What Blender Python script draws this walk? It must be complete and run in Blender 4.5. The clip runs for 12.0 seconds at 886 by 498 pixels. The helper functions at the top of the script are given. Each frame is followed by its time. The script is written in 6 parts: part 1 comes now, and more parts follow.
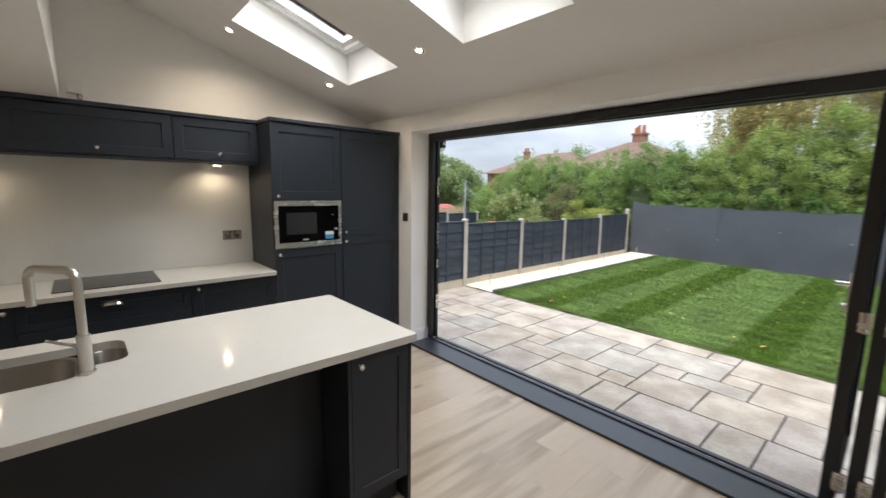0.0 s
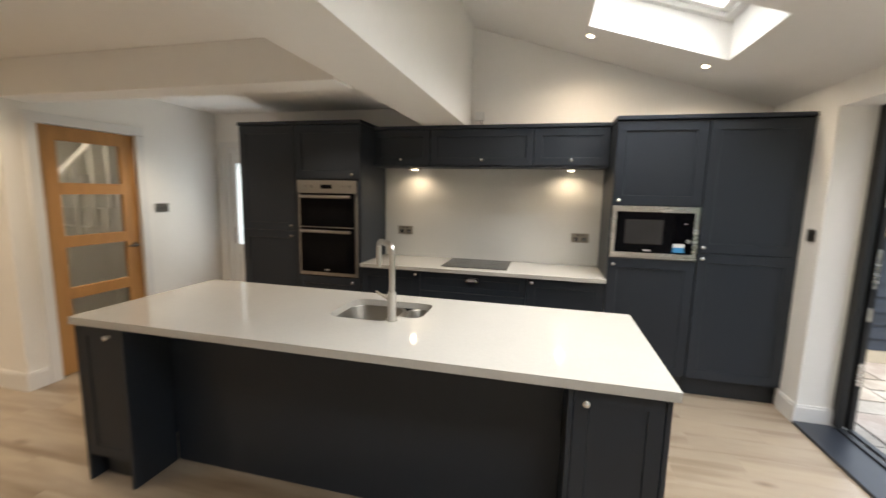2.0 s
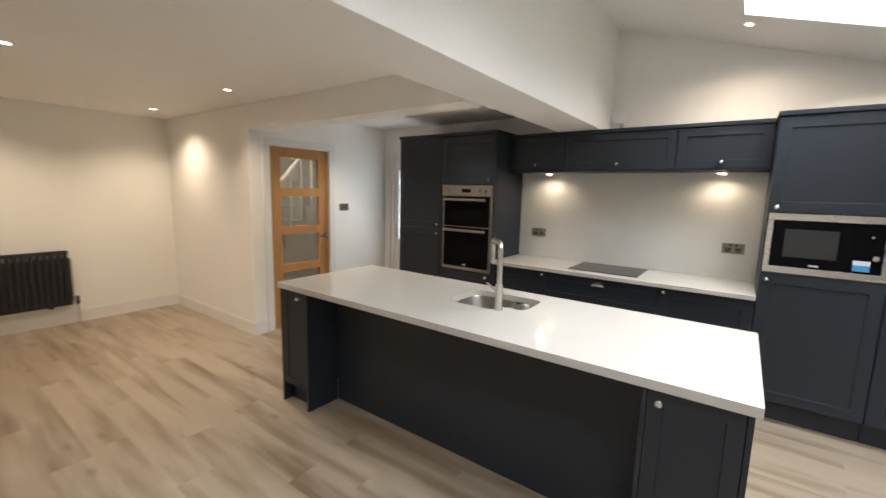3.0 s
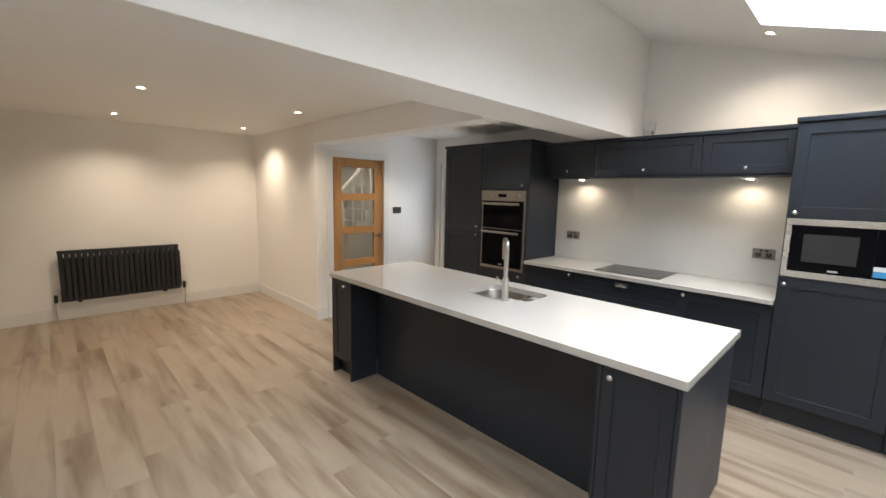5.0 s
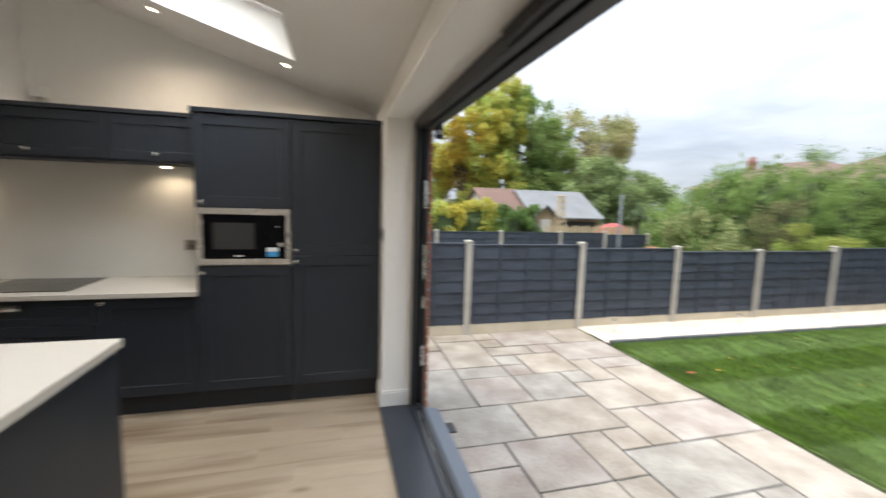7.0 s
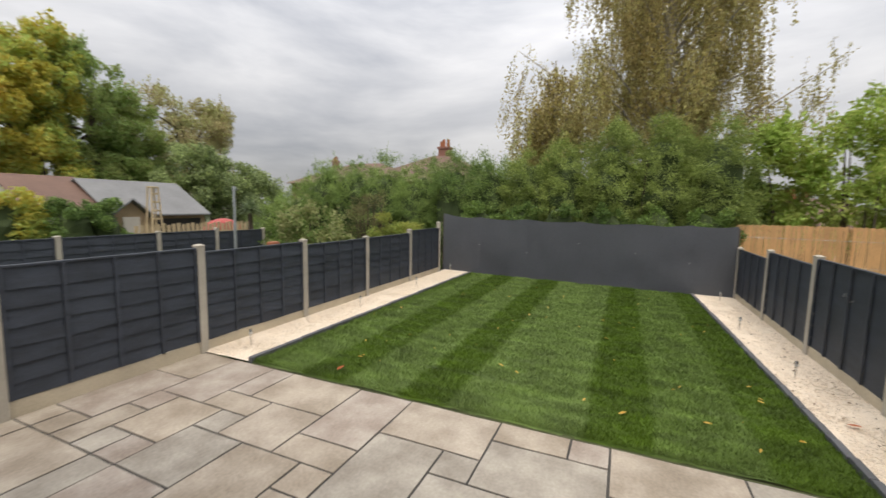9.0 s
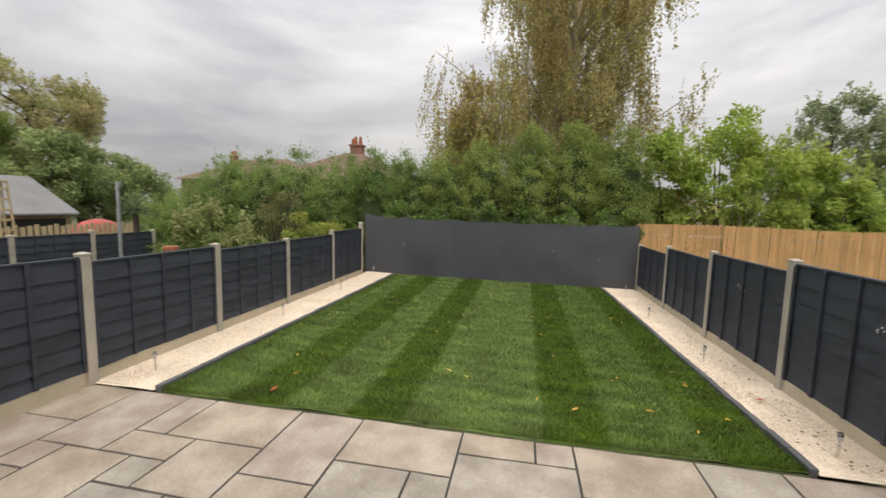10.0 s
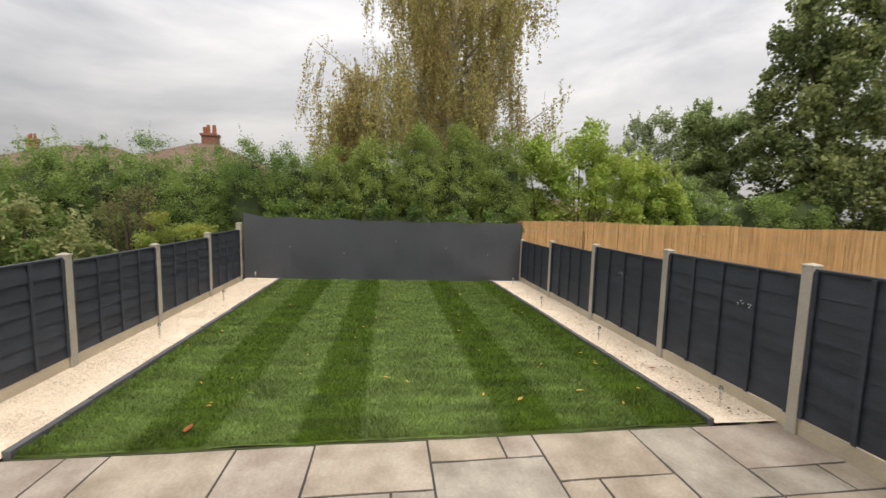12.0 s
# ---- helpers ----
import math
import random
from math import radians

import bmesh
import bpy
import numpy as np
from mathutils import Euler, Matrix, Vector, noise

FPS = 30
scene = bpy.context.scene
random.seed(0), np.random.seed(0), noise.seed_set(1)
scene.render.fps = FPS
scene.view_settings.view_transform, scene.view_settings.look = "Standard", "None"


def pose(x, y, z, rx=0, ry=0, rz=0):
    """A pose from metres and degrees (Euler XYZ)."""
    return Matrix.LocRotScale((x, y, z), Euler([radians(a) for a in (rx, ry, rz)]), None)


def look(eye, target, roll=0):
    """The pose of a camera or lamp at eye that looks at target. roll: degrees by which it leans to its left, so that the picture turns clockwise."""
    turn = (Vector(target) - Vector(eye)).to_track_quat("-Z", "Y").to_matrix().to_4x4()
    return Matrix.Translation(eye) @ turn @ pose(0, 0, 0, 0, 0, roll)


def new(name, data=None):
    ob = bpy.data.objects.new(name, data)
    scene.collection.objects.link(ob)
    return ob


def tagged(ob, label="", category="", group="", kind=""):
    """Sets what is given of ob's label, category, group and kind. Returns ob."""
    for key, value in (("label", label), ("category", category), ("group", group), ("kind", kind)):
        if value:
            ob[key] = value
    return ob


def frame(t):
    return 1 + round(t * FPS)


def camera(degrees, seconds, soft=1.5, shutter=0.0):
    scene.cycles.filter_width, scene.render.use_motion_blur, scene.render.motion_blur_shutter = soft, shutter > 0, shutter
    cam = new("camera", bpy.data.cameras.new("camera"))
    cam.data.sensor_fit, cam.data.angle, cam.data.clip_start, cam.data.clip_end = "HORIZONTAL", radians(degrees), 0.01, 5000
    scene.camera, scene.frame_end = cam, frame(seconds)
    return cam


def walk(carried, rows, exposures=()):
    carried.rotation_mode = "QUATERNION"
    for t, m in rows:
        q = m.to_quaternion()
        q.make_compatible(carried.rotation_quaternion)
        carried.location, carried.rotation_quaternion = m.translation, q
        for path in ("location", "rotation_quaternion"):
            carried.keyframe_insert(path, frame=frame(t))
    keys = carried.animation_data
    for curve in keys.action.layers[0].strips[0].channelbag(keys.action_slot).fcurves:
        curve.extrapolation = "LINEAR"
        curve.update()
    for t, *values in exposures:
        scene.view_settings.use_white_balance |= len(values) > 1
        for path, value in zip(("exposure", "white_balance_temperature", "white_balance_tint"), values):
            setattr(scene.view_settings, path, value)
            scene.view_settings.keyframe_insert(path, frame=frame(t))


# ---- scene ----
cam = camera(94.4, 12.0, shutter=0.5)
PATH = [
    (0, (-0.051, -0.062, 1.633), (1.258, 1.422, 1.344), 0.9),
    (0.5, (0.197, -0.06, 1.587), (1.241, 1.623, 1.312), 0.6),
    (1, (0.366, -0.064, 1.586), (0.926, 1.837, 1.315), 0.8),
    (1.5, (0.525, 0.005, 1.569), (0.543, 1.987, 1.299), 1.0),
    (2, (0.665, -0.007, 1.587), (0.186, 1.915, 1.313), 1.2),
    (2.5, (0.848, -0.059, 1.588), (-0.03, 1.718, 1.316), 1.3),
    (3, (1.031, -0.173, 1.608), (-0.133, 1.429, 1.328), 1.4),
    (3.5, (1.189, -0.292, 1.631), (-0.145, 1.172, 1.347), 1.4),
    (3.7, (1.224, -0.329, 1.647), (-0.149, 1.095, 1.356), 1.4),
    (5.3, (1.656, -0.228, 1.625), (0.235, 1.153, 1.353), 1.3),
    (5.5, (1.712, -0.187, 1.616), (0.353, 1.257, 1.351), 1.2),
    (6, (1.85, 0.009, 1.591), (0.921, 1.766, 1.365), 1.1),
    (6.5, (1.945, 0.14, 1.578), (1.765, 2.121, 1.37), 1.1),
    (7, (2.121, 0.264, 1.602), (2.629, 2.184, 1.373), 1.7),
    (7.5, (2.246, 0.423, 1.55), (3.29, 2.116, 1.343), 1.1),
    (7.7, (2.248, 0.515, 1.511), (3.475, 2.082, 1.314), 0.7),
    (9.3, (2.518, 1.237, 1.591), (4.393, 1.901, 1.379), 1.3),
    (9.5, (2.543, 1.317, 1.573), (4.446, 1.898, 1.365), 1.3),
    (10, (2.55, 1.595, 1.589), (4.502, 1.976, 1.382), 1.4),
    (10.5, (2.589, 1.816, 1.583), (4.569, 2.009, 1.377), 1.4),
    (11, (2.663, 2.023, 1.576), (4.652, 2.041, 1.371), 1.4),
    (11.5, (2.666, 2.218, 1.587), (4.651, 2.082, 1.383), 1.4),
    (12, (2.656, 2.395, 1.591), (4.628, 2.132, 1.389), 1.4),
]
walk(cam, [(t, look(eye, target, roll)) for t, eye, target, roll in PATH],
     exposures=[(0.0, 0.86, 6700, 10), (1.0, 0.98, 6750, 10), (1.5, 1.17, 6850, 10), (2.0, 1.30, 6950, 10), (2.5, 1.36, 7000, 10), (3.0, 1.41, 6550, 10), (3.7, 1.43, 6400, 10), (5.5, 1.46, 6300, 10),
                (6.5, 1.15, 6750, 10), (7.7, 0.57, 6900, 10), (9.3, 0.08, 7850, 13), (12.0, 0.14, 8050, 13)])

# ---- world and daylight ----
world = bpy.data.worlds.new("overcast_sky")
scene.world = world
world.use_nodes = True
wn, wl = world.node_tree.nodes, world.node_tree.links
wn.clear()


def wnode(kind, **values):
    n = wn.new(kind)
    for k, v in values.items():
        n.inputs[k].default_value = v
    return n


w_out = wn.new("ShaderNodeOutputWorld")
w_bg = wnode("ShaderNodeBackground", Strength=1.0)
w_sky = wn.new("ShaderNodeTexSky")
w_sky.sky_type = 'NISHITA'
w_sky.sun_disc = False
w_sky.sun_elevation, w_sky.sun_rotation = radians(72), radians(150)
w_dim = wn.new("ShaderNodeMix")
w_dim.data_type, w_dim.blend_type = 'RGBA', 'MULTIPLY'
w_dim.inputs[0].default_value = 1.0
w_dim.inputs[7].default_value = (0.10, 0.10, 0.10, 1)
w_co = wn.new("ShaderNodeTexCoord")
w_map = wn.new("ShaderNodeMapping")
w_map.inputs['Scale'].default_value = (1.2, 1.2, 4.2)
w_n1 = wnode("ShaderNodeTexNoise", Scale=1.7, Detail=7.0, Roughness=0.55, Distortion=0.4)
w_ramp = wn.new("ShaderNodeValToRGB")
w_ramp.color_ramp.elements[0].position, w_ramp.color_ramp.elements[0].color = 0.33, (0.275, 0.315, 0.385, 1)
w_ramp.color_ramp.elements[1].position, w_ramp.color_ramp.elements[1].color = 0.67, (0.490, 0.540, 0.618, 1)
w_mix = wn.new("ShaderNodeMix")
w_mix.data_type = 'RGBA'
w_mix.inputs[0].default_value = 0.93
wl.new(w_co.outputs['Generated'], w_map.inputs['Vector'])
wl.new(w_map.outputs['Vector'], w_n1.inputs['Vector'])
wl.new(w_n1.outputs['Fac'], w_ramp.inputs['Fac'])
wl.new(w_sky.outputs['Color'], w_dim.inputs[6])
wl.new(w_dim.outputs[2], w_mix.inputs[6])
wl.new(w_ramp.outputs['Color'], w_mix.inputs[7])
w_sep = wn.new("ShaderNodeSeparateXYZ")
w_up = wn.new("ShaderNodeMapRange")
w_up.inputs[1].default_value, w_up.inputs[2].default_value = 0.05, 1.0
w_up.inputs[3].default_value, w_up.inputs[4].default_value = 1.0, 3.8
w_lum = wn.new("ShaderNodeMix")
w_lum.data_type, w_lum.blend_type = 'RGBA', 'MULTIPLY'
w_lum.inputs[0].default_value = 1.0
wl.new(w_co.outputs['Generated'], w_sep.inputs[0])
wl.new(w_sep.outputs['Z'], w_up.inputs[0])
wl.new(w_mix.outputs[2], w_lum.inputs[6])
wl.new(w_up.outputs[0], w_lum.inputs[7])
wl.new(w_lum.outputs[2], w_bg.inputs['Color'])
wl.new(w_bg.outputs['Background'], w_out.inputs['Surface'])

sun_data = bpy.data.lights.new("sun", 'SUN')
sun_data.energy, sun_data.angle, sun_data.color = 1.7, radians(35), (1.0, 0.96, 0.9)
sun = new("sun", sun_data)
sun.matrix_world = look((1.0, -0.6, 17), (9, 2, 0))


def spot(x, y, z, watts, size=105, blend=0.75, tilt=(0, 0), colour=(1.0, 0.86, 0.70)):
    d = bpy.data.lights.new("downlight_lamp", 'SPOT')
    d.energy, d.spot_size, d.spot_blend, d.shadow_soft_size, d.color = watts, radians(size), blend, 0.03, colour
    o = new("downlight_lamp", d)
    o.matrix_world = look((x, y, z), (x + tilt[0], y + tilt[1], z - 1))


DINING_Z = 2.43
DINING_SPOTS = ((-2.66, 0.37), (-4.40, 0.37), (-2.67, 1.70), (-4.35, 1.72))
KITCHEN_SPOTS = ((-2.55, 3.0), (-1.2, 3.0))
VAULT_SPOTS = ((0.93, 3.60), (1.77, 3.62), (1.77, 2.28))


def vault_z(x):
    return 3.125 - 0.314 * x


for sx, sy in DINING_SPOTS:
    spot(sx, sy, DINING_Z - 0.03, 21, 135, 1.0, colour=(1.0, 0.81, 0.60))
for sx, sy in KITCHEN_SPOTS:
    spot(sx, sy, DINING_Z - 0.03, 13)
for sx, sy in VAULT_SPOTS:
    spot(sx, sy, vault_z(sx) - 0.05, 13, 160, 1.0, colour=(1.0, 0.84, 0.66))
SKY_X = (0.90, 1.85)
# southernmost roof window is unseen: assumed from the even spacing, added for light
SKY_Y = ((-0.34, 0.44), (1.15, 1.93), (2.64, 3.42))
for sy0, sy1 in SKY_Y:
    # area lamp added over each roof window, standing in for upper-sky daylight
    d = bpy.data.lights.new("roof_window_daylight", 'AREA')
    d.shape, d.size, d.size_y, d.energy, d.color, d.spread = 'RECTANGLE', 0.85, 0.70, 13.0, (0.92, 0.96, 1.0), radians(120)
    o = new("roof_window_daylight", d)
    o.matrix_world = pose(sum(SKY_X) / 2 + 0.05, (sy0 + sy1) / 2, vault_z(sum(SKY_X) / 2) + 0.50, 0, math.degrees(math.atan(0.314)), 0)
d = bpy.data.lights.new("back_door_daylight", 'AREA')
d.shape, d.size, d.size_y, d.energy, d.color = 'RECTANGLE', 0.55, 0.95, 4.5, (0.86, 0.93, 1.0)
o = new("back_door_daylight", d)
o.matrix_world = pose(-2.62, 4.33, 1.4, 90, 0, 180)
CABINET_SPOTS = ((-0.62, 3.93), (0.86, 3.93))
for sx, sy in CABINET_SPOTS:
    spot(sx, sy + 0.03, 1.79, 1.9, 165, 0.7, colour=(1.0, 0.82, 0.60))

# ---- materials ----


def mat(name, colour, rough=0.5, metal=0.0, vary=0.12, scale=6.0, bump=0.0, bump_scale=60.0, fine=0.06, island=0.0, piece=0.0,
        stretch=(1, 1, 1), coat=0.0, colour2=None, rough_vary=0.08, spec=0.5):
    """A procedural surface: colour with coarse stains and fine grain, varied roughness and relief."""
    m = bpy.data.materials.new(name)
    m.use_nodes = True
    n, l = m.node_tree.nodes, m.node_tree.links
    b = n['Principled BSDF']
    b.inputs['Metallic'].default_value = metal
    b.inputs['Specular IOR Level'].default_value = spec
    b.inputs['Coat Weight'].default_value = coat
    b.inputs['Coat Roughness'].default_value = 0.1
    tc = n.new('ShaderNodeTexCoord')
    mp = n.new('ShaderNodeMapping')
    mp.inputs['Scale'].default_value = stretch
    l.new(tc.outputs['Object'], mp.inputs['Vector'])
    big = n.new('ShaderNodeTexNoise')
    big.inputs['Scale'].default_value, big.inputs['Detail'].default_value = scale, 5
    small = n.new('ShaderNodeTexNoise')
    small.inputs['Scale'].default_value, small.inputs['Detail'].default_value = scale * 14, 3
    l.new(mp.outputs['Vector'], big.inputs['Vector'])
    l.new(mp.outputs['Vector'], small.inputs['Vector'])
    value = None

    def term(socket, amount):
        a = n.new('ShaderNodeMath')
        a.operation = 'MULTIPLY_ADD'
        l.new(socket, a.inputs[0])
        a.inputs[1].default_value, a.inputs[2].default_value = 2 * amount, -amount
        return a.outputs[0]

    terms = [term(big.outputs['Fac'], vary * 1.6), term(small.outputs['Fac'], fine * 1.6)]
    if island:
        g = n.new('ShaderNodeNewGeometry')
        terms.append(term(g.outputs['Random Per Island'], island))
    if piece:
        oi = n.new('ShaderNodeObjectInfo')
        terms.append(term(oi.outputs['Random'], piece))
    value = terms[0]
    for t in terms[1:]:
        a = n.new('ShaderNodeMath')
        l.new(value, a.inputs[0])
        l.new(t, a.inputs[1])
        value = a.outputs[0]
    a = n.new('ShaderNodeMath')
    a.inputs[1].default_value = 1.0
    l.new(value, a.inputs[0])
    col = n.new('ShaderNodeMix')
    col.data_type, col.blend_type = 'RGBA', 'MULTIPLY'
    col.inputs[0].default_value = 1.0
    if colour2:
        two = n.new('ShaderNodeMix')
        two.data_type = 'RGBA'
        two.inputs[6].default_value, two.inputs[7].default_value = (*colour, 1), (*colour2, 1)
        ramp = n.new('ShaderNodeMapRange')
        ramp.inputs[1].default_value, ramp.inputs[2].default_value = 0.38, 0.62
        source = big.outputs['Fac']
        if island:
            source = n.new('ShaderNodeMath')
            source.operation = 'MULTIPLY_ADD'
            l.new(g.outputs['Random Per Island'], source.inputs[0])
            source.inputs[1].default_value = 0.35
            off = n.new('ShaderNodeMath')
            off.operation = 'SUBTRACT'
            l.new(big.outputs['Fac'], off.inputs[0])
            off.inputs[1].default_value = 0.17
            l.new(off.outputs[0], source.inputs[2])
            source = source.outputs[0]
        l.new(source, ramp.inputs[0])
        l.new(ramp.outputs[0], two.inputs[0])
        l.new(two.outputs[2], col.inputs[6])
    else:
        col.inputs[6].default_value = (*colour, 1)
    l.new(a.outputs[0], col.inputs[7])
    l.new(col.outputs[2], b.inputs['Base Color'])
    r = n.new('ShaderNodeMath')
    r.operation = 'MULTIPLY_ADD'
    l.new(big.outputs['Fac'], r.inputs[0])
    r.inputs[1].default_value, r.inputs[2].default_value = 2 * rough_vary, rough - rough_vary
    l.new(r.outputs[0], b.inputs['Roughness'])
    if bump:
        bn = n.new('ShaderNodeTexNoise')
        bn.inputs['Scale'].default_value, bn.inputs['Detail'].default_value = bump_scale, 4
        l.new(mp.outputs['Vector'], bn.inputs['Vector'])
        bp = n.new('ShaderNodeBump')
        bp.inputs['Strength'].default_value, bp.inputs['Distance'].default_value = bump, 0.01
        l.new(bn.outputs['Fac'], bp.inputs['Height'])
        l.new(bp.outputs['Normal'], b.inputs['Normal'])
    return m


def leaf_mat(name, colour, colour2, through_light=0.45, rough=0.5):
    m = mat(name, colour, rough, vary=0.25, scale=0.7, fine=0.1, island=0.35, colour2=colour2)
    n, l = m.node_tree.nodes, m.node_tree.links
    b = n['Principled BSDF']
    tr = n.new('ShaderNodeBsdfTranslucent')
    mx = n.new('ShaderNodeMixShader')
    mx.inputs[0].default_value = through_light
    l.new(b.inputs['Base Color'].links[0].from_socket, tr.inputs['Color'])
    b.inputs['Specular IOR Level'].default_value = 0.22
    l.new(b.outputs[0], mx.inputs[1])
    l.new(tr.outputs[0], mx.inputs[2])
    l.new(mx.outputs[0], n['Material Output'].inputs['Surface'])
    return m


def glass_mat(name, colour=(0.95, 0.97, 0.97), rough=0.0):
    m = bpy.data.materials.new(name)
    m.use_nodes = True
    n, l = m.node_tree.nodes, m.node_tree.links
    n.remove(n['Principled BSDF'])
    t, g, mx, f = n.new('ShaderNodeBsdfTransparent'), n.new('ShaderNodeBsdfGlossy'), n.new('ShaderNodeMixShader'), n.new('ShaderNodeFresnel')
    t.inputs['Color'].default_value = (*colour, 1)
    g.inputs['Roughness'].default_value = rough
    f.inputs['IOR'].default_value = 1.5
    l.new(f.outputs[0], mx.inputs[0])
    l.new(t.outputs[0], mx.inputs[1])
    l.new(g.outputs[0], mx.inputs[2])
    l.new(mx.outputs[0], n['Material Output'].inputs['Surface'])
    return m


def glow_mat(name, colour, strength):
    m = bpy.data.materials.new(name)
    m.use_nodes = True
    b = m.node_tree.nodes['Principled BSDF']
    b.inputs['Base Color'].default_value = (*colour, 1)
    b.inputs['Emission Color'].default_value = (*colour, 1)
    b.inputs['Emission Strength'].default_value = strength
    return m


WALL = mat("white_wall_paint", (0.88, 0.86, 0.825), 0.6, vary=0.02, scale=1.5, bump=0.04, bump_scale=180, fine=0.01)
CEIL = mat("white_ceiling_paint", (0.88, 0.865, 0.84), 0.7, vary=0.02, scale=1.2, bump=0.03, bump_scale=150, fine=0.01)
TRIM = mat("white_gloss_paint", (0.80, 0.79, 0.77), 0.35, vary=0.015, scale=3, fine=0.01)
CAB = mat("dark_blue_grey_cabinet_paint", (0.0205, 0.0265, 0.0365), 0.42, spec=0.4, vary=0.06, scale=2.5, fine=0.03, bump=0.02, bump_scale=220)
PLINTH = mat("dark_plinth_paint", (0.016, 0.020, 0.026), 0.5, vary=0.08, scale=3, fine=0.03)
QUARTZ = mat("white_quartz", (0.55, 0.53, 0.49), 0.08, vary=0.015, scale=5, fine=0.025, rough_vary=0.03)
SPLASH = mat("pale_quartz_splashback", (0.66, 0.645, 0.61), 0.22, vary=0.02, scale=4, fine=0.02, rough_vary=0.03)
STEEL = mat("brushed_stainless_steel", (0.72, 0.70, 0.67), 0.27, 1.0, vary=0.02, scale=4, stretch=(1, 1, 6), fine=0.02, rough_vary=0.03)
TAPSTEEL = mat("satin_tap_steel", (0.62, 0.60, 0.57), 0.30, 1.0, vary=0.02, scale=4, fine=0.02, rough_vary=0.02)
OVENSTEEL = mat("dull_oven_steel", (0.40, 0.385, 0.365), 0.34, 1.0, vary=0.02, scale=4, stretch=(1, 1, 6), fine=0.02, rough_vary=0.03)
SINKST = mat("sink_steel", (0.30, 0.285, 0.265), 0.34, 1.0, vary=0.06, scale=6, fine=0.05)
CHROME = mat("polished_chrome", (0.80, 0.80, 0.80), 0.08, 1.0, vary=0.02, scale=8, fine=0.01, rough_vary=0.02)
BLACKGLASS = mat("black_oven_glass", (0.003, 0.003, 0.004), 0.05, vary=0.05, scale=3, fine=0.02, rough_vary=0.02, spec=0.08)
WINDOWGLASS = mat("smoked_oven_window", (0.004, 0.004, 0.005), 0.05, vary=0.1, scale=3, fine=0.02, rough_vary=0.02, spec=0.1)
HOBGLASS = mat("black_hob_glass", (0.02, 0.02, 0.021), 0.10, vary=0.05, scale=3, fine=0.02, rough_vary=0.03)
PALEMARK = mat("pale_marking", (0.55, 0.55, 0.55), 0.5, vary=0.02)
BLUE = mat("blue_label", (0.05, 0.30, 0.62), 0.5, vary=0.05)
WHITELABEL = mat("white_label", (0.75, 0.78, 0.8), 0.5, vary=0.03)
BLACKPL = mat("black_plastic", (0.012, 0.012, 0.013), 0.45, vary=0.1, fine=0.05)
OAK = mat("honey_oak", (0.46, 0.235, 0.085), 0.42, vary=0.18, scale=3.0, stretch=(6, 6, 0.7), fine=0.12, bump=0.05, bump_scale=40)
SOCKETPLATE = mat("brushed_bronze_plate", (0.26, 0.23, 0.19), 0.4, 0.25, vary=0.08, fine=0.06)
ZONEMARK = mat("grey_zone_print", (0.10, 0.10, 0.10), 0.4, vary=0.05)
BRONZE = mat("dark_bronze", (0.10, 0.085, 0.07), 0.35, 0.9, vary=0.1, fine=0.05)
ALU = mat("anthracite_aluminium", (0.020, 0.023, 0.028), 0.38, vary=0.05, scale=4, fine=0.03)
ALUBLACK = mat("black_aluminium", (0.010, 0.011, 0.013), 0.42, vary=0.05, scale=4, fine=0.03)
# paler than the inner sill: reflected sky is put into this colour
OUTSILL = mat("sky_sheen_outer_sill", (0.10, 0.12, 0.15), 0.32, vary=0.06, scale=4, fine=0.03)
MWGLASS = mat("grey_microwave_window", (0.030, 0.030, 0.032), 0.10, vary=0.1, scale=3, fine=0.02, rough_vary=0.02)
SILL = mat("slate_grey_sill", (0.024, 0.029, 0.039), 0.36, vary=0.06, scale=4, fine=0.03)
GLASS = glass_mat("clear_glass")
RADIATOR = mat("anthracite_radiator", (0.014, 0.015, 0.018), 0.45, vary=0.06, fine=0.03)
LAMPON = glow_mat("lit_lamp", (1.0, 0.84, 0.62), 9.0)
PVC = mat("white_upvc", (0.80, 0.80, 0.79), 0.3, vary=0.02, fine=0.01)
FENCEBLUE = mat("slate_blue_fence_paint", (0.035, 0.043, 0.058), 0.60, vary=0.45, scale=2.2, stretch=(1, 1, 4), fine=0.22, bump=0.35, bump_scale=45, island=0.10, piece=0.12)
CONCRETE = mat("pale_concrete", (0.42, 0.385, 0.325), 0.85, vary=0.16, scale=3.0, fine=0.12, bump=0.3, bump_scale=90, piece=0.06)
CREAMCONC = mat("cream_concrete", (0.50, 0.435, 0.325), 0.85, vary=0.16, scale=3.0, fine=0.10, bump=0.3, bump_scale=80, piece=0.06)
SANDSTONE = [mat("indian_sandstone", c1, 0.72, vary=0.22, scale=2.6, fine=0.17, bump=0.45, bump_scale=18, piece=0.06, colour2=c2)
             for c1, c2 in (((0.305, 0.256, 0.202), (0.37, 0.324, 0.268)), ((0.305, 0.254, 0.196), (0.37, 0.320, 0.26)), ((0.30, 0.246, 0.205), (0.36, 0.318, 0.275)), ((0.275, 0.245, 0.205), (0.345, 0.317, 0.272)))]
JOINT = mat("dark_jointing", (0.055, 0.052, 0.048), 0.9, vary=0.2, fine=0.15, bump=0.3)
EDGING = mat("grey_edging_stone", (0.10, 0.105, 0.115), 0.8, vary=0.2, fine=0.15, bump=0.3, bump_scale=70, piece=0.15)
GRAVEL = mat("cream_gravel", (0.74, 0.64, 0.52), 0.85, vary=0.10, scale=3, fine=0.16, bump=0.35, bump_scale=60)
PEBBLE = mat("cream_pebble", (0.76, 0.66, 0.54), 0.8, vary=0.05, fine=0.05, island=0.14)
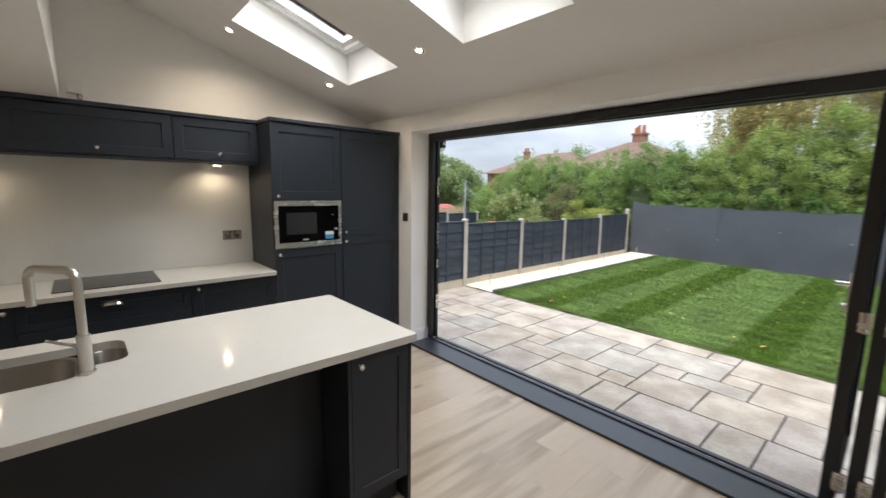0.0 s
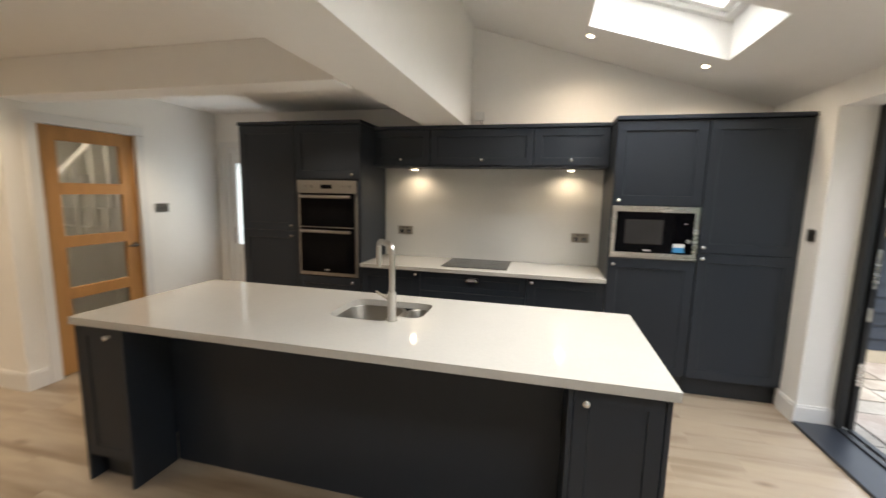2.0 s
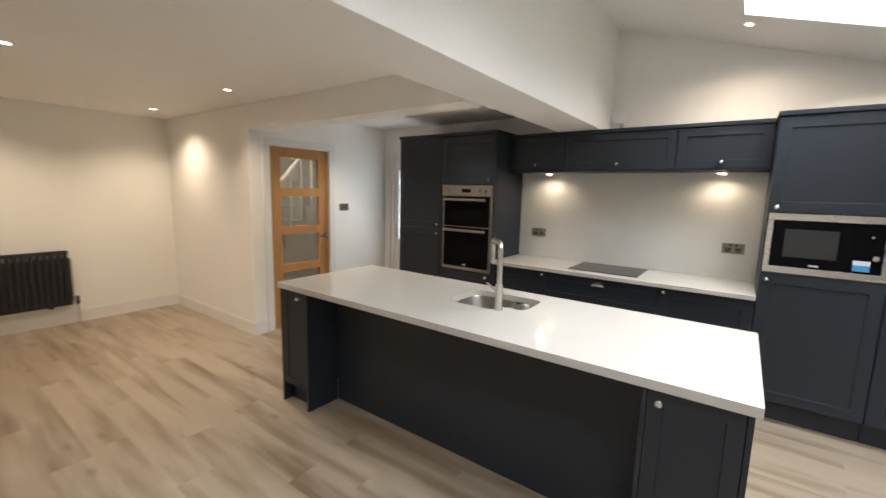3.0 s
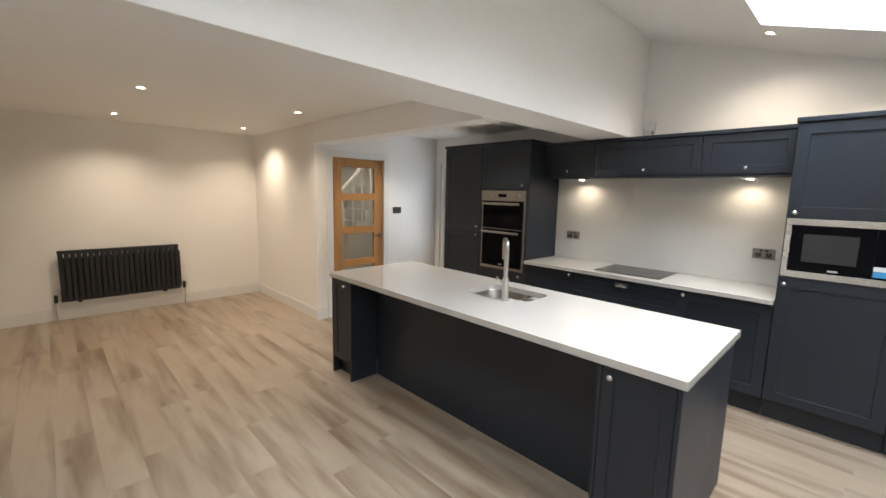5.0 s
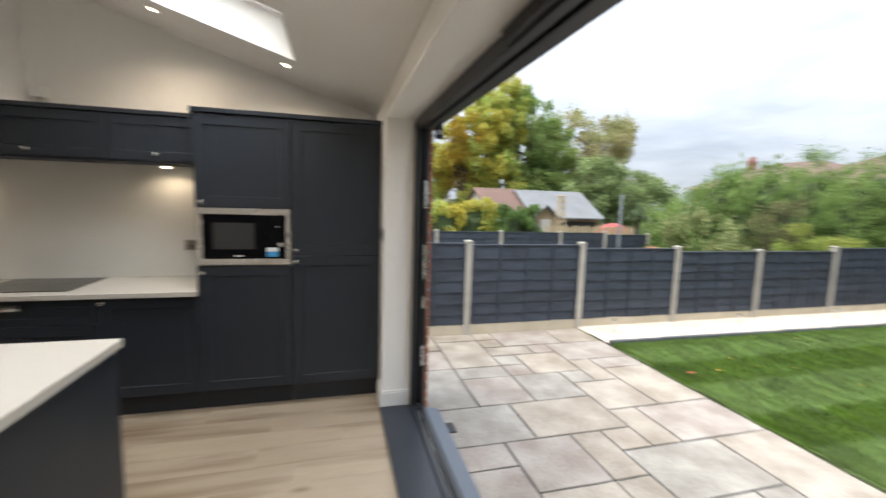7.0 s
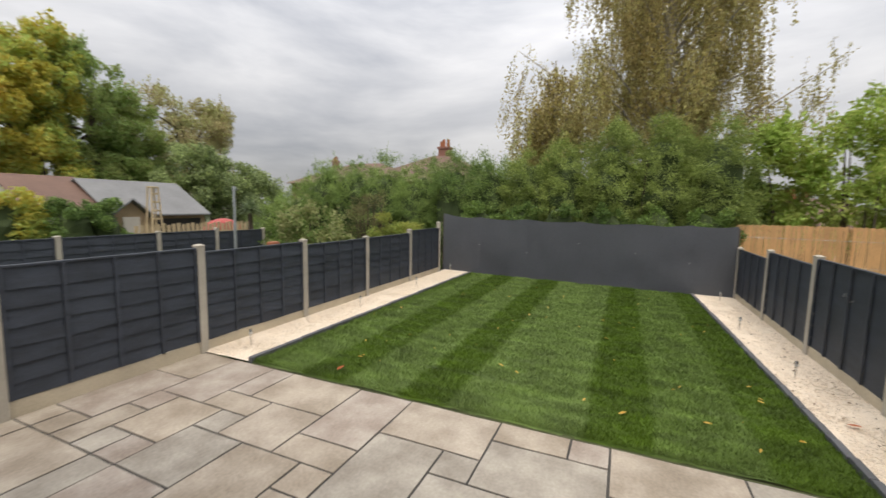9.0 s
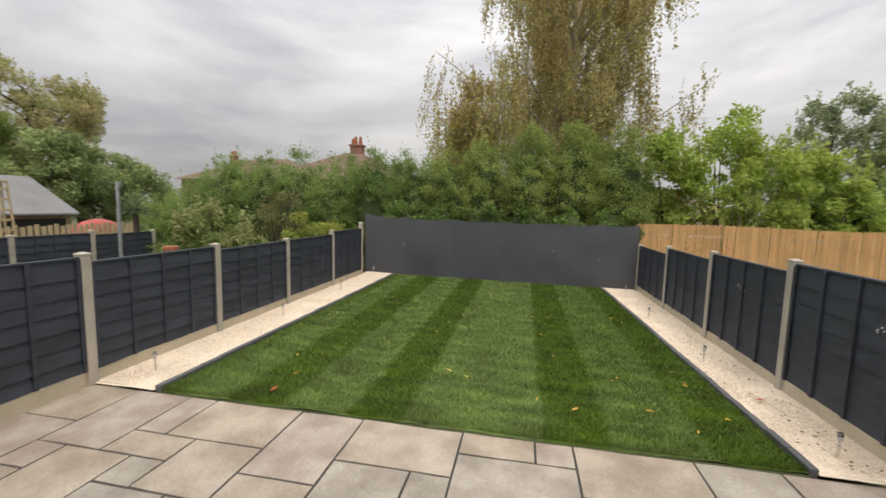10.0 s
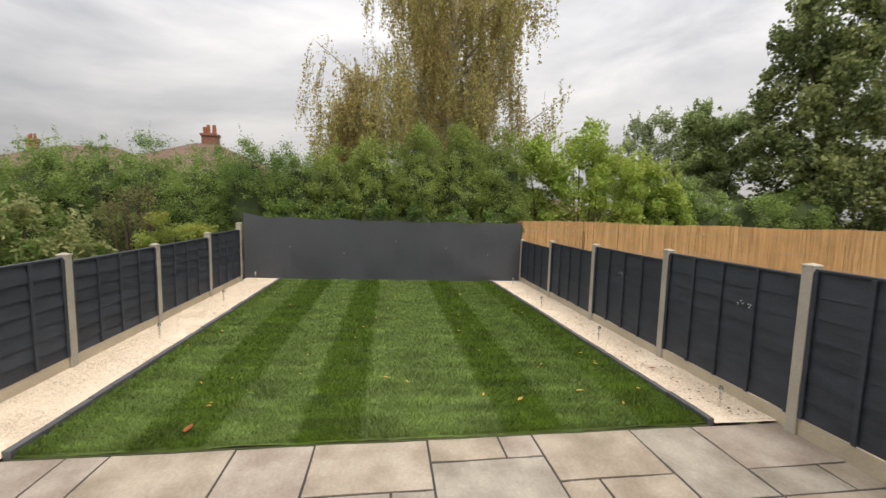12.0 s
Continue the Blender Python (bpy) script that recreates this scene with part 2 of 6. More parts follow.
SCREEN = mat("dark_grey_screen_fabric", (0.150, 0.163, 0.188), 0.55, vary=0.10, scale=1.2, fine=0.06, bump=0.1, bump_scale=160)
REED = mat("golden_reed", (0.64, 0.375, 0.170), 0.7, vary=0.15, scale=2.0, fine=0.15, island=0.16)
SOIL = mat("garden_soil_and_grass", (0.06, 0.075, 0.03), 0.95, vary=0.4, scale=0.8, fine=0.25, bump=0.5, bump_scale=12)
BARK = mat("brown_bark", (0.10, 0.075, 0.055), 0.9, vary=0.3, scale=4, stretch=(3, 3, 0.6), fine=0.2, bump=0.5, bump_scale=25)
BIRCHBARK = mat("pale_birch_bark", (0.36, 0.33, 0.29), 0.8, vary=0.4, scale=3, stretch=(1, 1, 3), fine=0.2, bump=0.3)
FARBRICK = mat("sooty_far_brick", (0.27, 0.13, 0.10), 0.9, vary=0.2, scale=3, fine=0.2, bump=0.4, bump_scale=12)
BRICK = mat("red_brick", (0.30, 0.115, 0.07), 0.85, vary=0.18, scale=5, fine=0.15, bump=0.4, bump_scale=70, piece=0.22)
MORTAR = mat("grey_mortar", (0.36, 0.34, 0.30), 0.9, vary=0.15, fine=0.15, bump=0.3)
ROOFTILE = mat("red_clay_roof", (0.165, 0.100, 0.078), 0.8, vary=0.25, scale=1.2, fine=0.2, bump=0.4, bump_scale=14)
GREYROOF = mat("weathered_sheet_roof", (0.19, 0.195, 0.20), 0.8, vary=0.2, scale=1.0, fine=0.15, bump=0.3)
TIMBER = mat("weathered_timber", (0.34, 0.25, 0.15), 0.8, vary=0.2, scale=3, fine=0.15, bump=0.2)
PALETIMBER = mat("pale_sawn_timber", (0.50, 0.39, 0.24), 0.8, vary=0.2, scale=3, fine=0.15, bump=0.2)
PALEWALL = mat("pale_render", (0.60, 0.56, 0.49), 0.85, vary=0.1, scale=1, fine=0.08)
GALV = mat("galvanised_steel", (0.42, 0.45, 0.47), 0.45, 0.8, vary=0.15, fine=0.1)
TERRACOTTA = mat("terracotta", (0.34, 0.12, 0.06), 0.8, vary=0.15, fine=0.1)
REDPAINT = mat("faded_red_paint", (0.42, 0.07, 0.06), 0.5, vary=0.1)


def floor_mat():
    """Pale oak planks: grain along x, cathedral figure, knots, and a tone of its own for each plank."""
    m = mat("pale_oak_laminate", (0.395, 0.326, 0.250), 0.31, vary=0.07, scale=1.0, stretch=(0.6, 2.5, 1), fine=0.05, piece=0.045,
            bump=0.05, bump_scale=30, colour2=(0.330, 0.262, 0.192), rough_vary=0.05)
    n, l = m.node_tree.nodes, m.node_tree.links
    b = n['Principled BSDF']
    oi = n.new('ShaderNodeObjectInfo')
    tc = n['Texture Coordinate']
    add = n.new('ShaderNodeVectorMath')
    sc = n.new('ShaderNodeVectorMath')
    sc.operation = 'SCALE'
    co = n.new('ShaderNodeCombineXYZ')
    for i in range(3):
        l.new(oi.outputs['Random'], co.inputs[i])
    l.new(co.outputs[0], sc.inputs[0])
    sc.inputs['Scale'].default_value = 0.45
    geo = n.new('ShaderNodeNewGeometry')
    l.new(geo.outputs['Position'], add.inputs[0])
    l.new(sc.outputs[0], add.inputs[1])
    for q in n:
        if q.type == 'MAPPING':
            l.new(add.outputs[0], q.inputs['Vector'])
    wv = n.new('ShaderNodeTexNoise')
    wv.inputs['Scale'].default_value, wv.inputs['Detail'].default_value, wv.inputs['Distortion'].default_value = 1.0, 3.0, 0.12
    mp2 = n.new('ShaderNodeMapping')
    mp2.inputs['Scale'].default_value = (0.7, 6.0, 0.3)
    l.new(add.outputs[0], mp2.inputs['Vector'])
    l.new(mp2.outputs['Vector'], wv.inputs['Vector'])
    src = b.inputs['Base Color'].links[0].from_socket
    dark = n.new('ShaderNodeMix')
    dark.data_type, dark.blend_type = 'RGBA', 'MULTIPLY'
    dark.inputs[7].default_value = (0.46, 0.385, 0.31, 1)
    mr = n.new('ShaderNodeMapRange')
    mr.inputs[1].default_value, mr.inputs[2].default_value, mr.inputs[4].default_value = 0.46, 0.70, 0.98
    l.new(wv.outputs['Fac'], mr.inputs[0])
    l.new(mr.outputs[0], dark.inputs[0])
    l.new(src, dark.inputs[6])
    vo = n.new('ShaderNodeTexVoronoi')
    vo.inputs['Scale'].default_value = 1.3
    mp3 = n.new('ShaderNodeMapping')
    mp3.inputs['Scale'].default_value = (1.0, 2.4, 1)
    l.new(add.outputs[0], mp3.inputs['Vector'])
    l.new(mp3.outputs['Vector'], vo.inputs['Vector'])
    kn = n.new('ShaderNodeMapRange')
    kn.inputs[1].default_value, kn.inputs[2].default_value, kn.inputs[3].default_value, kn.inputs[4].default_value = 0.02, 0.10, 0.6, 0.0
    l.new(vo.outputs['Distance'], kn.inputs[0])
    knot = n.new('ShaderNodeMix')
    knot.data_type = 'RGBA'
    knot.inputs[7].default_value = (0.13, 0.085, 0.05, 1)
    l.new(kn.outputs[0], knot.inputs[0])
    l.new(dark.outputs[2], knot.inputs[6])
    l.new(knot.outputs[2], b.inputs['Base Color'])
    return m


FLOORWOOD = floor_mat()


def lawn_mat():
    """Turf whose nap lies in mown stripes along x."""
    m = mat("mown_turf", (0.058, 0.114, 0.002), 0.8, bump=0.7, bump_scale=7, vary=0.55, scale=2.2, stretch=(2.6, 0.8, 1), fine=0.28, island=0.25)
    n, l = m.node_tree.nodes, m.node_tree.links
    b = n['Principled BSDF']
    tc = n['Texture Coordinate']
    wob = n.new('ShaderNodeTexNoise')
    wob.inputs['Scale'].default_value = 2.5
    sx = n.new('ShaderNodeSeparateXYZ')
    l.new(tc.outputs['Object'], sx.inputs[0])
    l.new(tc.outputs['Object'], wob.inputs['Vector'])
    y = n.new('ShaderNodeMath')
    y.operation = 'MULTIPLY_ADD'
    l.new(wob.outputs['Fac'], y.inputs[0])
    y.inputs[1].default_value = 0.16
    l.new(sx.outputs['Y'], y.inputs[2])
    span = n.new('ShaderNodeMapRange')
    span.inputs[1].default_value, span.inputs[2].default_value = -1.0, 6.0
    l.new(y.outputs[0], span.inputs[0])
    mr = n.new('ShaderNodeValToRGB')
    mr.color_ramp.elements.remove(mr.color_ramp.elements[1])
    mr.color_ramp.elements[0].position, mr.color_ramp.elements[0].color = 0.0, (STRIPES[0][1],) * 3 + (1,)
    for (_, before), (at, tone) in zip(STRIPES, STRIPES[1:]):
        for shift, v in ((-0.035, before), (0.035, tone)):
            mr.color_ramp.elements.new((at + 0.08 + shift + 1.0) / 7.0).color = (v, v, v, 1)
    l.new(span.outputs[0], mr.inputs['Fac'])
    mx = n.new('ShaderNodeMix')
    mx.data_type, mx.blend_type = 'RGBA', 'MULTIPLY'
    mx.inputs[7].default_value = (2.25, 1.80, 25.0, 1)
    l.new(mr.outputs[0], mx.inputs[0])
    l.new(b.inputs['Base Color'].links[0].from_socket, mx.inputs[6])
    l.new(mx.outputs[2], b.inputs['Base Color'])
    return m


# where each mown stripe begins, from the south edge, and how light its nap lies
STRIPES = ((-1.0, 0.05), (-0.05, 0.62), (0.75, 0.0), (1.35, 1.0), (2.62, 0.05), (3.18, 0.95), (3.86, 0.08), (4.48, 0.9), (5.0, 0.45))
LAWN = lawn_mat()

# ---- building helpers ----
ORIGIN = {}


def box(bm, x0, x1, y0, y1, z0, z1, bevel=0.0):
    r = bmesh.ops.create_cube(bm, size=1.0)
    for v in r['verts']:
        v.co = Vector(((x0 + x1) / 2 + v.co.x * (x1 - x0), (y0 + y1) / 2 + v.co.y * (y1 - y0), (z0 + z1) / 2 + v.co.z * (z1 - z0)))
    if bevel:
        edges = list({e for v in r['verts'] for e in v.link_edges})
        bmesh.ops.bevel(bm, geom=edges, offset=bevel, segments=2, affect='EDGES', profile=0.6)
    return bm


def cyl(bm, p0, p1, r0, r1=None, seg=16):
    r1 = r0 if r1 is None else r1
    p0, p1 = Vector(p0), Vector(p1)
    d = p1 - p0
    m = Matrix.Translation((p0 + p1) / 2) @ d.to_track_quat('Z', 'Y').to_matrix().to_4x4()
    bmesh.ops.create_cone(bm, cap_ends=True, segments=seg, radius1=r0, radius2=r1, depth=d.length, matrix=m)
    return bm


def tube(bm, pts, radii, seg=8):
    """A swept round tube through the points."""
    pts = [Vector(p) for p in pts]
    rings = []
    for i, p in enumerate(pts):
        d = (pts[min(i + 1, len(pts) - 1)] - pts[max(i - 1, 0)]).normalized()
        up = Vector((0, 0, 1)) if abs(d.z) < 0.95 else Vector((1, 0, 0))
        a = d.cross(up).normalized()
        b = d.cross(a)
        r = radii[i] if hasattr(radii, '__len__') else radii
        rings.append([bm.verts.new(p + r * (math.cos(k * math.tau / seg) * a + math.sin(k * math.tau / seg) * b)) for k in range(seg)])
    for u, v in zip(rings, rings[1:]):
        for k in range(seg):
            bm.faces.new((u[k], u[(k + 1) % seg], v[(k + 1) % seg], v[k]))
    bm.faces.new(rings[0][::-1])
    bm.faces.new(rings[-1])
    return bm


def smooth(me, angle=40):
    me.shade_smooth()
    me.set_sharp_from_angle(angle=radians(angle))


def finish(name, bm, material, origin, soft=False):
    bmesh.ops.recalc_face_normals(bm, faces=bm.faces)
    bm.transform(Matrix.Translation(-Vector(origin)))
    me = bpy.data.meshes.new(name)
    bm.to_mesh(me)
    bm.free()
    for mm in (material if isinstance(material, (list, tuple)) else [material]):
        me.materials.append(mm)
    if soft:
        smooth(me)
    return me


def thing(name, origin, label, category, group=""):
    e = new(name)
    e.location = origin
    e.empty_display_size = 0.1
    ORIGIN[e.name] = Vector(origin)
    return tagged(e, label, category, group)


def part(name, bm, material, parent, label="", soft=False):
    o = ORIGIN[parent.name]
    ob = new(name, finish(name, bm, material, o, soft))
    ob.parent = parent
    ORIGIN[ob.name] = o
    if label:
        tagged(ob, label)
    return ob


def solo(name, bm, material, origin, label, category, group="", kind="", soft=False):
    ob = new(name, finish(name, bm, material, origin, soft))
    ob.location = origin
    ORIGIN[ob.name] = Vector(origin)
    return tagged(ob, label, category, group, kind)


def fabric(name, boxes, material, label, category, bevel=0.0):
    """A piece of the setting made of boxes."""
    bm = bmesh.new()
    for b in boxes:
        box(bm, *b, bevel=bevel)
    return solo(name, bm, material, (0, 0, 0), label, category, kind="structure")

# ---- the house: setting ----
KW, WEST, SOUTH, HALL, NIB = 4.12, -5.09, -1.30, -3.13, 2.12
EAST, FRAME_X, OPEN_N, OPEN_S, HEAD = 2.47, 2.685, 3.29, -0.34, 2.19
BEAM0, BEAM1, BEAM_Z = -0.50, -0.10, 2.20
PATIO_Z = -0.42

fabric("wall_north", [(-5.30, -3.02, KW, KW + 0.25, -0.45, 3.4), (-3.02, -2.18, KW, KW + 0.25, 2.05, 3.4), (-2.18, 2.80, KW, KW + 0.25, -0.45, 3.4)],
       WALL, "white painted kitchen wall running to the sloped ceiling", "wall")
fabric("wall_west", [(-5.30, WEST, -1.55, KW, -0.45, 2.6)], WALL, "white painted dining wall behind the radiator", "wall")
fabric("wall_south", [(WEST, 2.80, SOUTH - 0.25, SOUTH, -0.45, 3.4)], WALL, "white painted side wall", "wall")
fabric("wall_nib", [(WEST, HALL, NIB, NIB + 0.12, 0, DINING_Z)], WALL, "white painted partition beside the oak door", "wall")
fabric("wall_hall", [(HALL - 0.12, HALL, NIB + 0.12, 2.33, 0, DINING_Z), (HALL - 0.12, HALL, 3.13, KW, 0, DINING_Z), (HALL - 0.12, HALL, 2.33, 3.13, 2.06, DINING_Z)],
       WALL, "white painted hall wall with a door opening", "wall")
fabric("wall_east", [(EAST, 2.80, OPEN_N, KW, -0.45, HEAD), (EAST, 2.80, SOUTH, OPEN_S, -0.45, HEAD), (EAST, 2.80, SOUTH, KW, HEAD, 2.43)],
       WALL, "white plastered garden wall round the wide door opening", "wall")
fabric("ceiling_dining", [(WEST, BEAM0, SOUTH, KW, DINING_Z, DINING_Z + 0.2)], CEIL, "flat white ceiling with downlights", "ceiling")
fabric("beam_main", [(BEAM0, BEAM1, SOUTH, KW, BEAM_Z, 3.24)], CEIL, "white boxed-in steel beam with wall above", "beam", 0.004)
fabric("beam_cross", [(HALL, BEAM0, NIB, NIB + 0.22, 2.185, DINING_Z)], CEIL, "white boxed-in downstand over the kitchen edge", "beam", 0.004)

# sloped ceiling with its roof-window shafts


def sloped_ceiling():
    bm = bmesh.new()
    xs = [BEAM1, SKY_X[0], SKY_X[1], 2.80]
    ys = [SOUTH] + [y for pair in SKY_Y for y in pair] + [KW]
    lo = [[bm.verts.new((x, y, vault_z(x))) for y in ys] for x in xs]
    hi = [[bm.verts.new((x, y, vault_z(x) + 0.34)) for y in ys] for x in xs]
    solid = lambda i, j: 0 <= i < 3 and 0 <= j < 7 and not (i == 1 and j in (1, 3, 5))
    for i in range(3):
        for j in range(7):
            if not solid(i, j):
                continue
            bm.faces.new((lo[i][j], lo[i + 1][j], lo[i + 1][j + 1], lo[i][j + 1]))
            bm.faces.new((hi[i][j], hi[i][j + 1], hi[i + 1][j + 1], hi[i + 1][j]))
            for di, dj, a, b in ((-1, 0, (i, j), (i, j + 1)), (1, 0, (i + 1, j), (i + 1, j + 1)), (0, -1, (i, j), (i + 1, j)), (0, 1, (i, j + 1), (i + 1, j + 1))):
                if not solid(i + di, j + dj):
                    bm.faces.new((lo[a[0]][a[1]], lo[b[0]][b[1]], hi[b[0]][b[1]], hi[a[0]][a[1]]))
    return solo("ceiling_sloped", bm, CEIL, (0, 0, 0), "sloped white ceiling pierced by a row of roof-window shafts", "ceiling", kind="structure")


sloped_ceiling()
SLOPE_DEG = math.degrees(math.atan(0.314))


def roof_window(y0, y1):
    """A white centre-pivot roof window lying on the slope above its shaft."""
    cx, cy = sum(SKY_X) / 2, (y0 + y1) / 2
    z = vault_z(cx) + 0.30
    w = thing("window_roof", (cx, cy, z), "white roof window over a plastered shaft", "window")
    w["kind"] = "structure"
    hx, hy = (SKY_X[1] - SKY_X[0]) / 2 / math.cos(radians(SLOPE_DEG)), (y1 - y0) / 2

    def bar(name, *b, m=TRIM):
        bm = box(bmesh.new(), *b, bevel=0.004)
        bm.transform(Matrix.Translation((cx, cy, z)) @ Matrix.Rotation(radians(SLOPE_DEG), 4, 'Y'))
        part(name, bm, m, w)

    f = 0.055
    bar("frame", -hx, hx, -hy, -hy + f, -0.05, 0.05)
    bar("frame", -hx, hx, hy - f, hy, -0.05, 0.05)
    bar("frame", -hx, -hx + f, -hy + f, hy - f, -0.05, 0.05)
    bar("frame", hx - f, hx, -hy + f, hy - f, -0.05, 0.05)
    bar("sash", -hx + f, -hx + f + 0.05, -hy + f, hy - f, -0.02, 0.04, m=TRIM)
    bar("sash", hx - f - 0.05, hx - f, -hy + f, hy - f, -0.02, 0.04, m=TRIM)
    bar("sash", -hx + f + 0.05, hx - f - 0.05, -hy + f, -hy + f + 0.05, -0.02, 0.04)
    bar("sash", -hx + f + 0.05, hx - f - 0.05, hy - f - 0.05, hy - f, -0.02, 0.04)
    bar("ventilation_bar", -hx + f + 0.01, -hx + f + 0.035, -hy + 0.12, hy - 0.12, -0.045, -0.02, m=STEEL)
    bm = box(bmesh.new(), -hx + f + 0.05, hx - f - 0.05, -hy + f + 0.05, hy - f - 0.05, 0.012, 0.018)
    bm.transform(Matrix.Translation((cx, cy, z)) @ Matrix.Rotation(radians(SLOPE_DEG), 4, 'Y'))
    g = part("pane", bm, GLASS, w)
    g.visible_shadow = False


for y0, y1 in SKY_Y:
    roof_window(y0, y1)


def skirting(name, x0, x1, y0, y1):
    bm = box(bmesh.new(), x0, x1, y0, y1, 0, 0.125)
    box(bm, x0 + (0.004 if x1 - x0 < 0.05 else 0), x1 - (0.004 if x1 - x0 < 0.05 else 0), y0 + (0.004 if y1 - y0 < 0.05 else 0),
        y1 - (0.004 if y1 - y0 < 0.05 else 0), 0.125, 0.142, 0.002)
    solo(name, bm, TRIM, (0, 0, 0), "tall white painted skirting board", "skirting", kind="structure")


skirting("baseboard_west", WEST, WEST + 0.018, SOUTH, NIB - 0.018)
skirting("baseboard_nib", WEST, HALL + 0.018, NIB - 0.018, NIB)
skirting("baseboard_hall", HALL, HALL + 0.018, NIB, 2.255)
skirting("baseboard_hall_far", HALL, HALL + 0.018, 3.205, KW - 0.02)
skirting("baseboard_jamb", EAST - 0.018, EAST, OPEN_N - 0.018, 3.50)
skirting("baseboard_reveal", EAST, FRAME_X, OPEN_N - 0.018, OPEN_N)

# inner sill board, threshold, bifold frame
bm = box(bmesh.new(), EAST - 0.02, FRAME_X, OPEN_S, OPEN_N - 0.02, 0.0, 0.022, 0.004)
solo("sill_inner", bm, SILL, (0, 0, 0), "dark grey threshold board inside the bifold doors", "sill", kind="structure")


def bifold():
    f = thing("door_bifold", (2.74, 1.5, 0), "anthracite aluminium bifold door frame, standing fully open", "door")
    f["kind"] = "structure"
    bm = box(bmesh.new(), FRAME_X, 2.725, OPEN_N - 0.07, OPEN_N, 0.03, HEAD, 0.003)
    box(bm, 2.75, 2.785, OPEN_N - 0.07, OPEN_N, 0.03, HEAD, 0.003)
    box(bm, 2.722, 2.752, OPEN_N - 0.03, OPEN_N, 0.03, HEAD)
    part("frame_post", bm, ALUBLACK, f)
    bm = box(bmesh.new(), FRAME_X, 2.785, OPEN_S, OPEN_S + 0.06, 0.03, HEAD, 0.003)
    part("frame_post", bm, ALUBLACK, f)
    bm = box(bmesh.new(), FRAME_X, 2.725, OPEN_S + 0.06, OPEN_N - 0.07, HEAD - 0.075, HEAD, 0.003)
    box(bm, 2.75, 2.785, OPEN_S + 0.06, OPEN_N - 0.07, HEAD - 0.075, HEAD, 0.003)
    box(bm, 2.722, 2.752, OPEN_S + 0.06, OPEN_N - 0.07, HEAD - 0.03, HEAD)
    part("head_track", bm, ALU, f)
    bm = box(bmesh.new(), FRAME_X - 0.026, FRAME_X - 0.001, 0.35, 1.62, HEAD - 0.062, HEAD - 0.012, 0.005)
    for k in range(24):
        box(bm, FRAME_X - 0.029, FRAME_X - 0.025, 0.40 + 0.05 * k, 0.43 + 0.05 * k, HEAD - 0.05, HEAD - 0.026)
    part("trickle_vent", bm, ALUBLACK, f, "black slotted trickle vent")
    bm = box(bmesh.new(), FRAME_X, 2.722, OPEN_S + 0.06, OPEN_N - 0.07, -0.03, 0.034, 0.003)
    box(bm, 2.748, 2.785, OPEN_S + 0.06, OPEN_N - 0.07, -0.03, 0.034, 0.003)
    box(bm, 2.72, 2.75, OPEN_S, OPEN_N, -0.03, 0.012)
    part("floor_track", bm, ALU, f)
    bm = bmesh.new()
    cyl(bm, (2.735, OPEN_S + 0.06, 0.02), (2.735, OPEN_N - 0.07, 0.02), 0.006, seg=8)
    part("running_rail", bm, STEEL, f)
    for z, h in ((0.35, 0.16), (0.80, 0.09), (1.02, 0.26), (1.55, 0.20)):
        bm = box(bmesh.new(), 2.752, 2.775, OPEN_N - 0.074, OPEN_N - 0.07, z, z + h, 0.001)
        part("keep_plate", bm, STEEL, f, "bright metal lock keep")
    bm = box(bmesh.new(), 2.785, 2.93, OPEN_S - 0.05, OPEN_N + 0.05, -0.075, -0.045, 0.006)
    for v in bm.verts:
        v.co.z -= (v.co.x - 2.785) * 0.18
    part("outer_sill", bm, OUTSILL, f)


bifold()


def bifold_leaf(y, lever):
    """One glazed leaf, folded back square to the wall."""
    d = thing("bifold_leaf", (2.76, y, 0.035), "black-framed glazed bifold leaf folded back into the stack", "door", "folded bifold leaves")
    x0, x1, z0, z1, t = 2.725, 3.56, 0.04, 2.10, 0.030
    for a, b in ((x0, x0 + 0.085), (x1 - 0.085, x1)):
        part("stile", box(bmesh.new(), a, b, y - t, y + t, z0, z1, 0.006), ALUBLACK, d)
    for a, b in ((z0, z0 + 0.09), (z1 - 0.085, z1)):
        part("rail", box(bmesh.new(), x0 + 0.085, x1 - 0.085, y - t, y + t, a, b, 0.004), ALUBLACK, d)
    g = part("pane", box(bmesh.new(), x0 + 0.085, x1 - 0.085, y - 0.012, y + 0.012, z0 + 0.09, z1 - 0.085), GLASS, d)
    g.visible_shadow = False
    for z in (0.14, 0.98, 1.86):
        bm = box(bmesh.new(), x0 - 0.012, x0 + 0.004, y - t - 0.03, y - t + 0.02, z, z + 0.10, 0.003)
        cyl(bm, (x0 - 0.012, y - t - 0.008, z - 0.003), (x0 - 0.012, y - t - 0.008, z + 0.103), 0.008, seg=10)
        part("hinge", bm, STEEL, d, "brushed steel hinge")
    if lever:
        bm = box(bmesh.new(), x0 + 0.02, x0 + 0.055, y + t, y + t + 0.012, 1.04, 1.26, 0.004)
        tube(bm, [(x0 + 0.037, y + t + 0.01, 1.20), (x0 + 0.037, y + t + 0.055, 1.20), (x0 + 0.05, y + t + 0.062, 1.20), (x0 + 0.15, y + t + 0.062, 1.195)], 0.011)
        cyl(bm, (x0 + 0.037, y + t, 1.09), (x0 + 0.037, y + t + 0.03, 1.09), 0.012)
        part("lever_handle", bm, CHROME, d, "chrome lever handle", True)


for i in range(4):
    bifold_leaf(0.055 - 0.093 * i, i == 0)

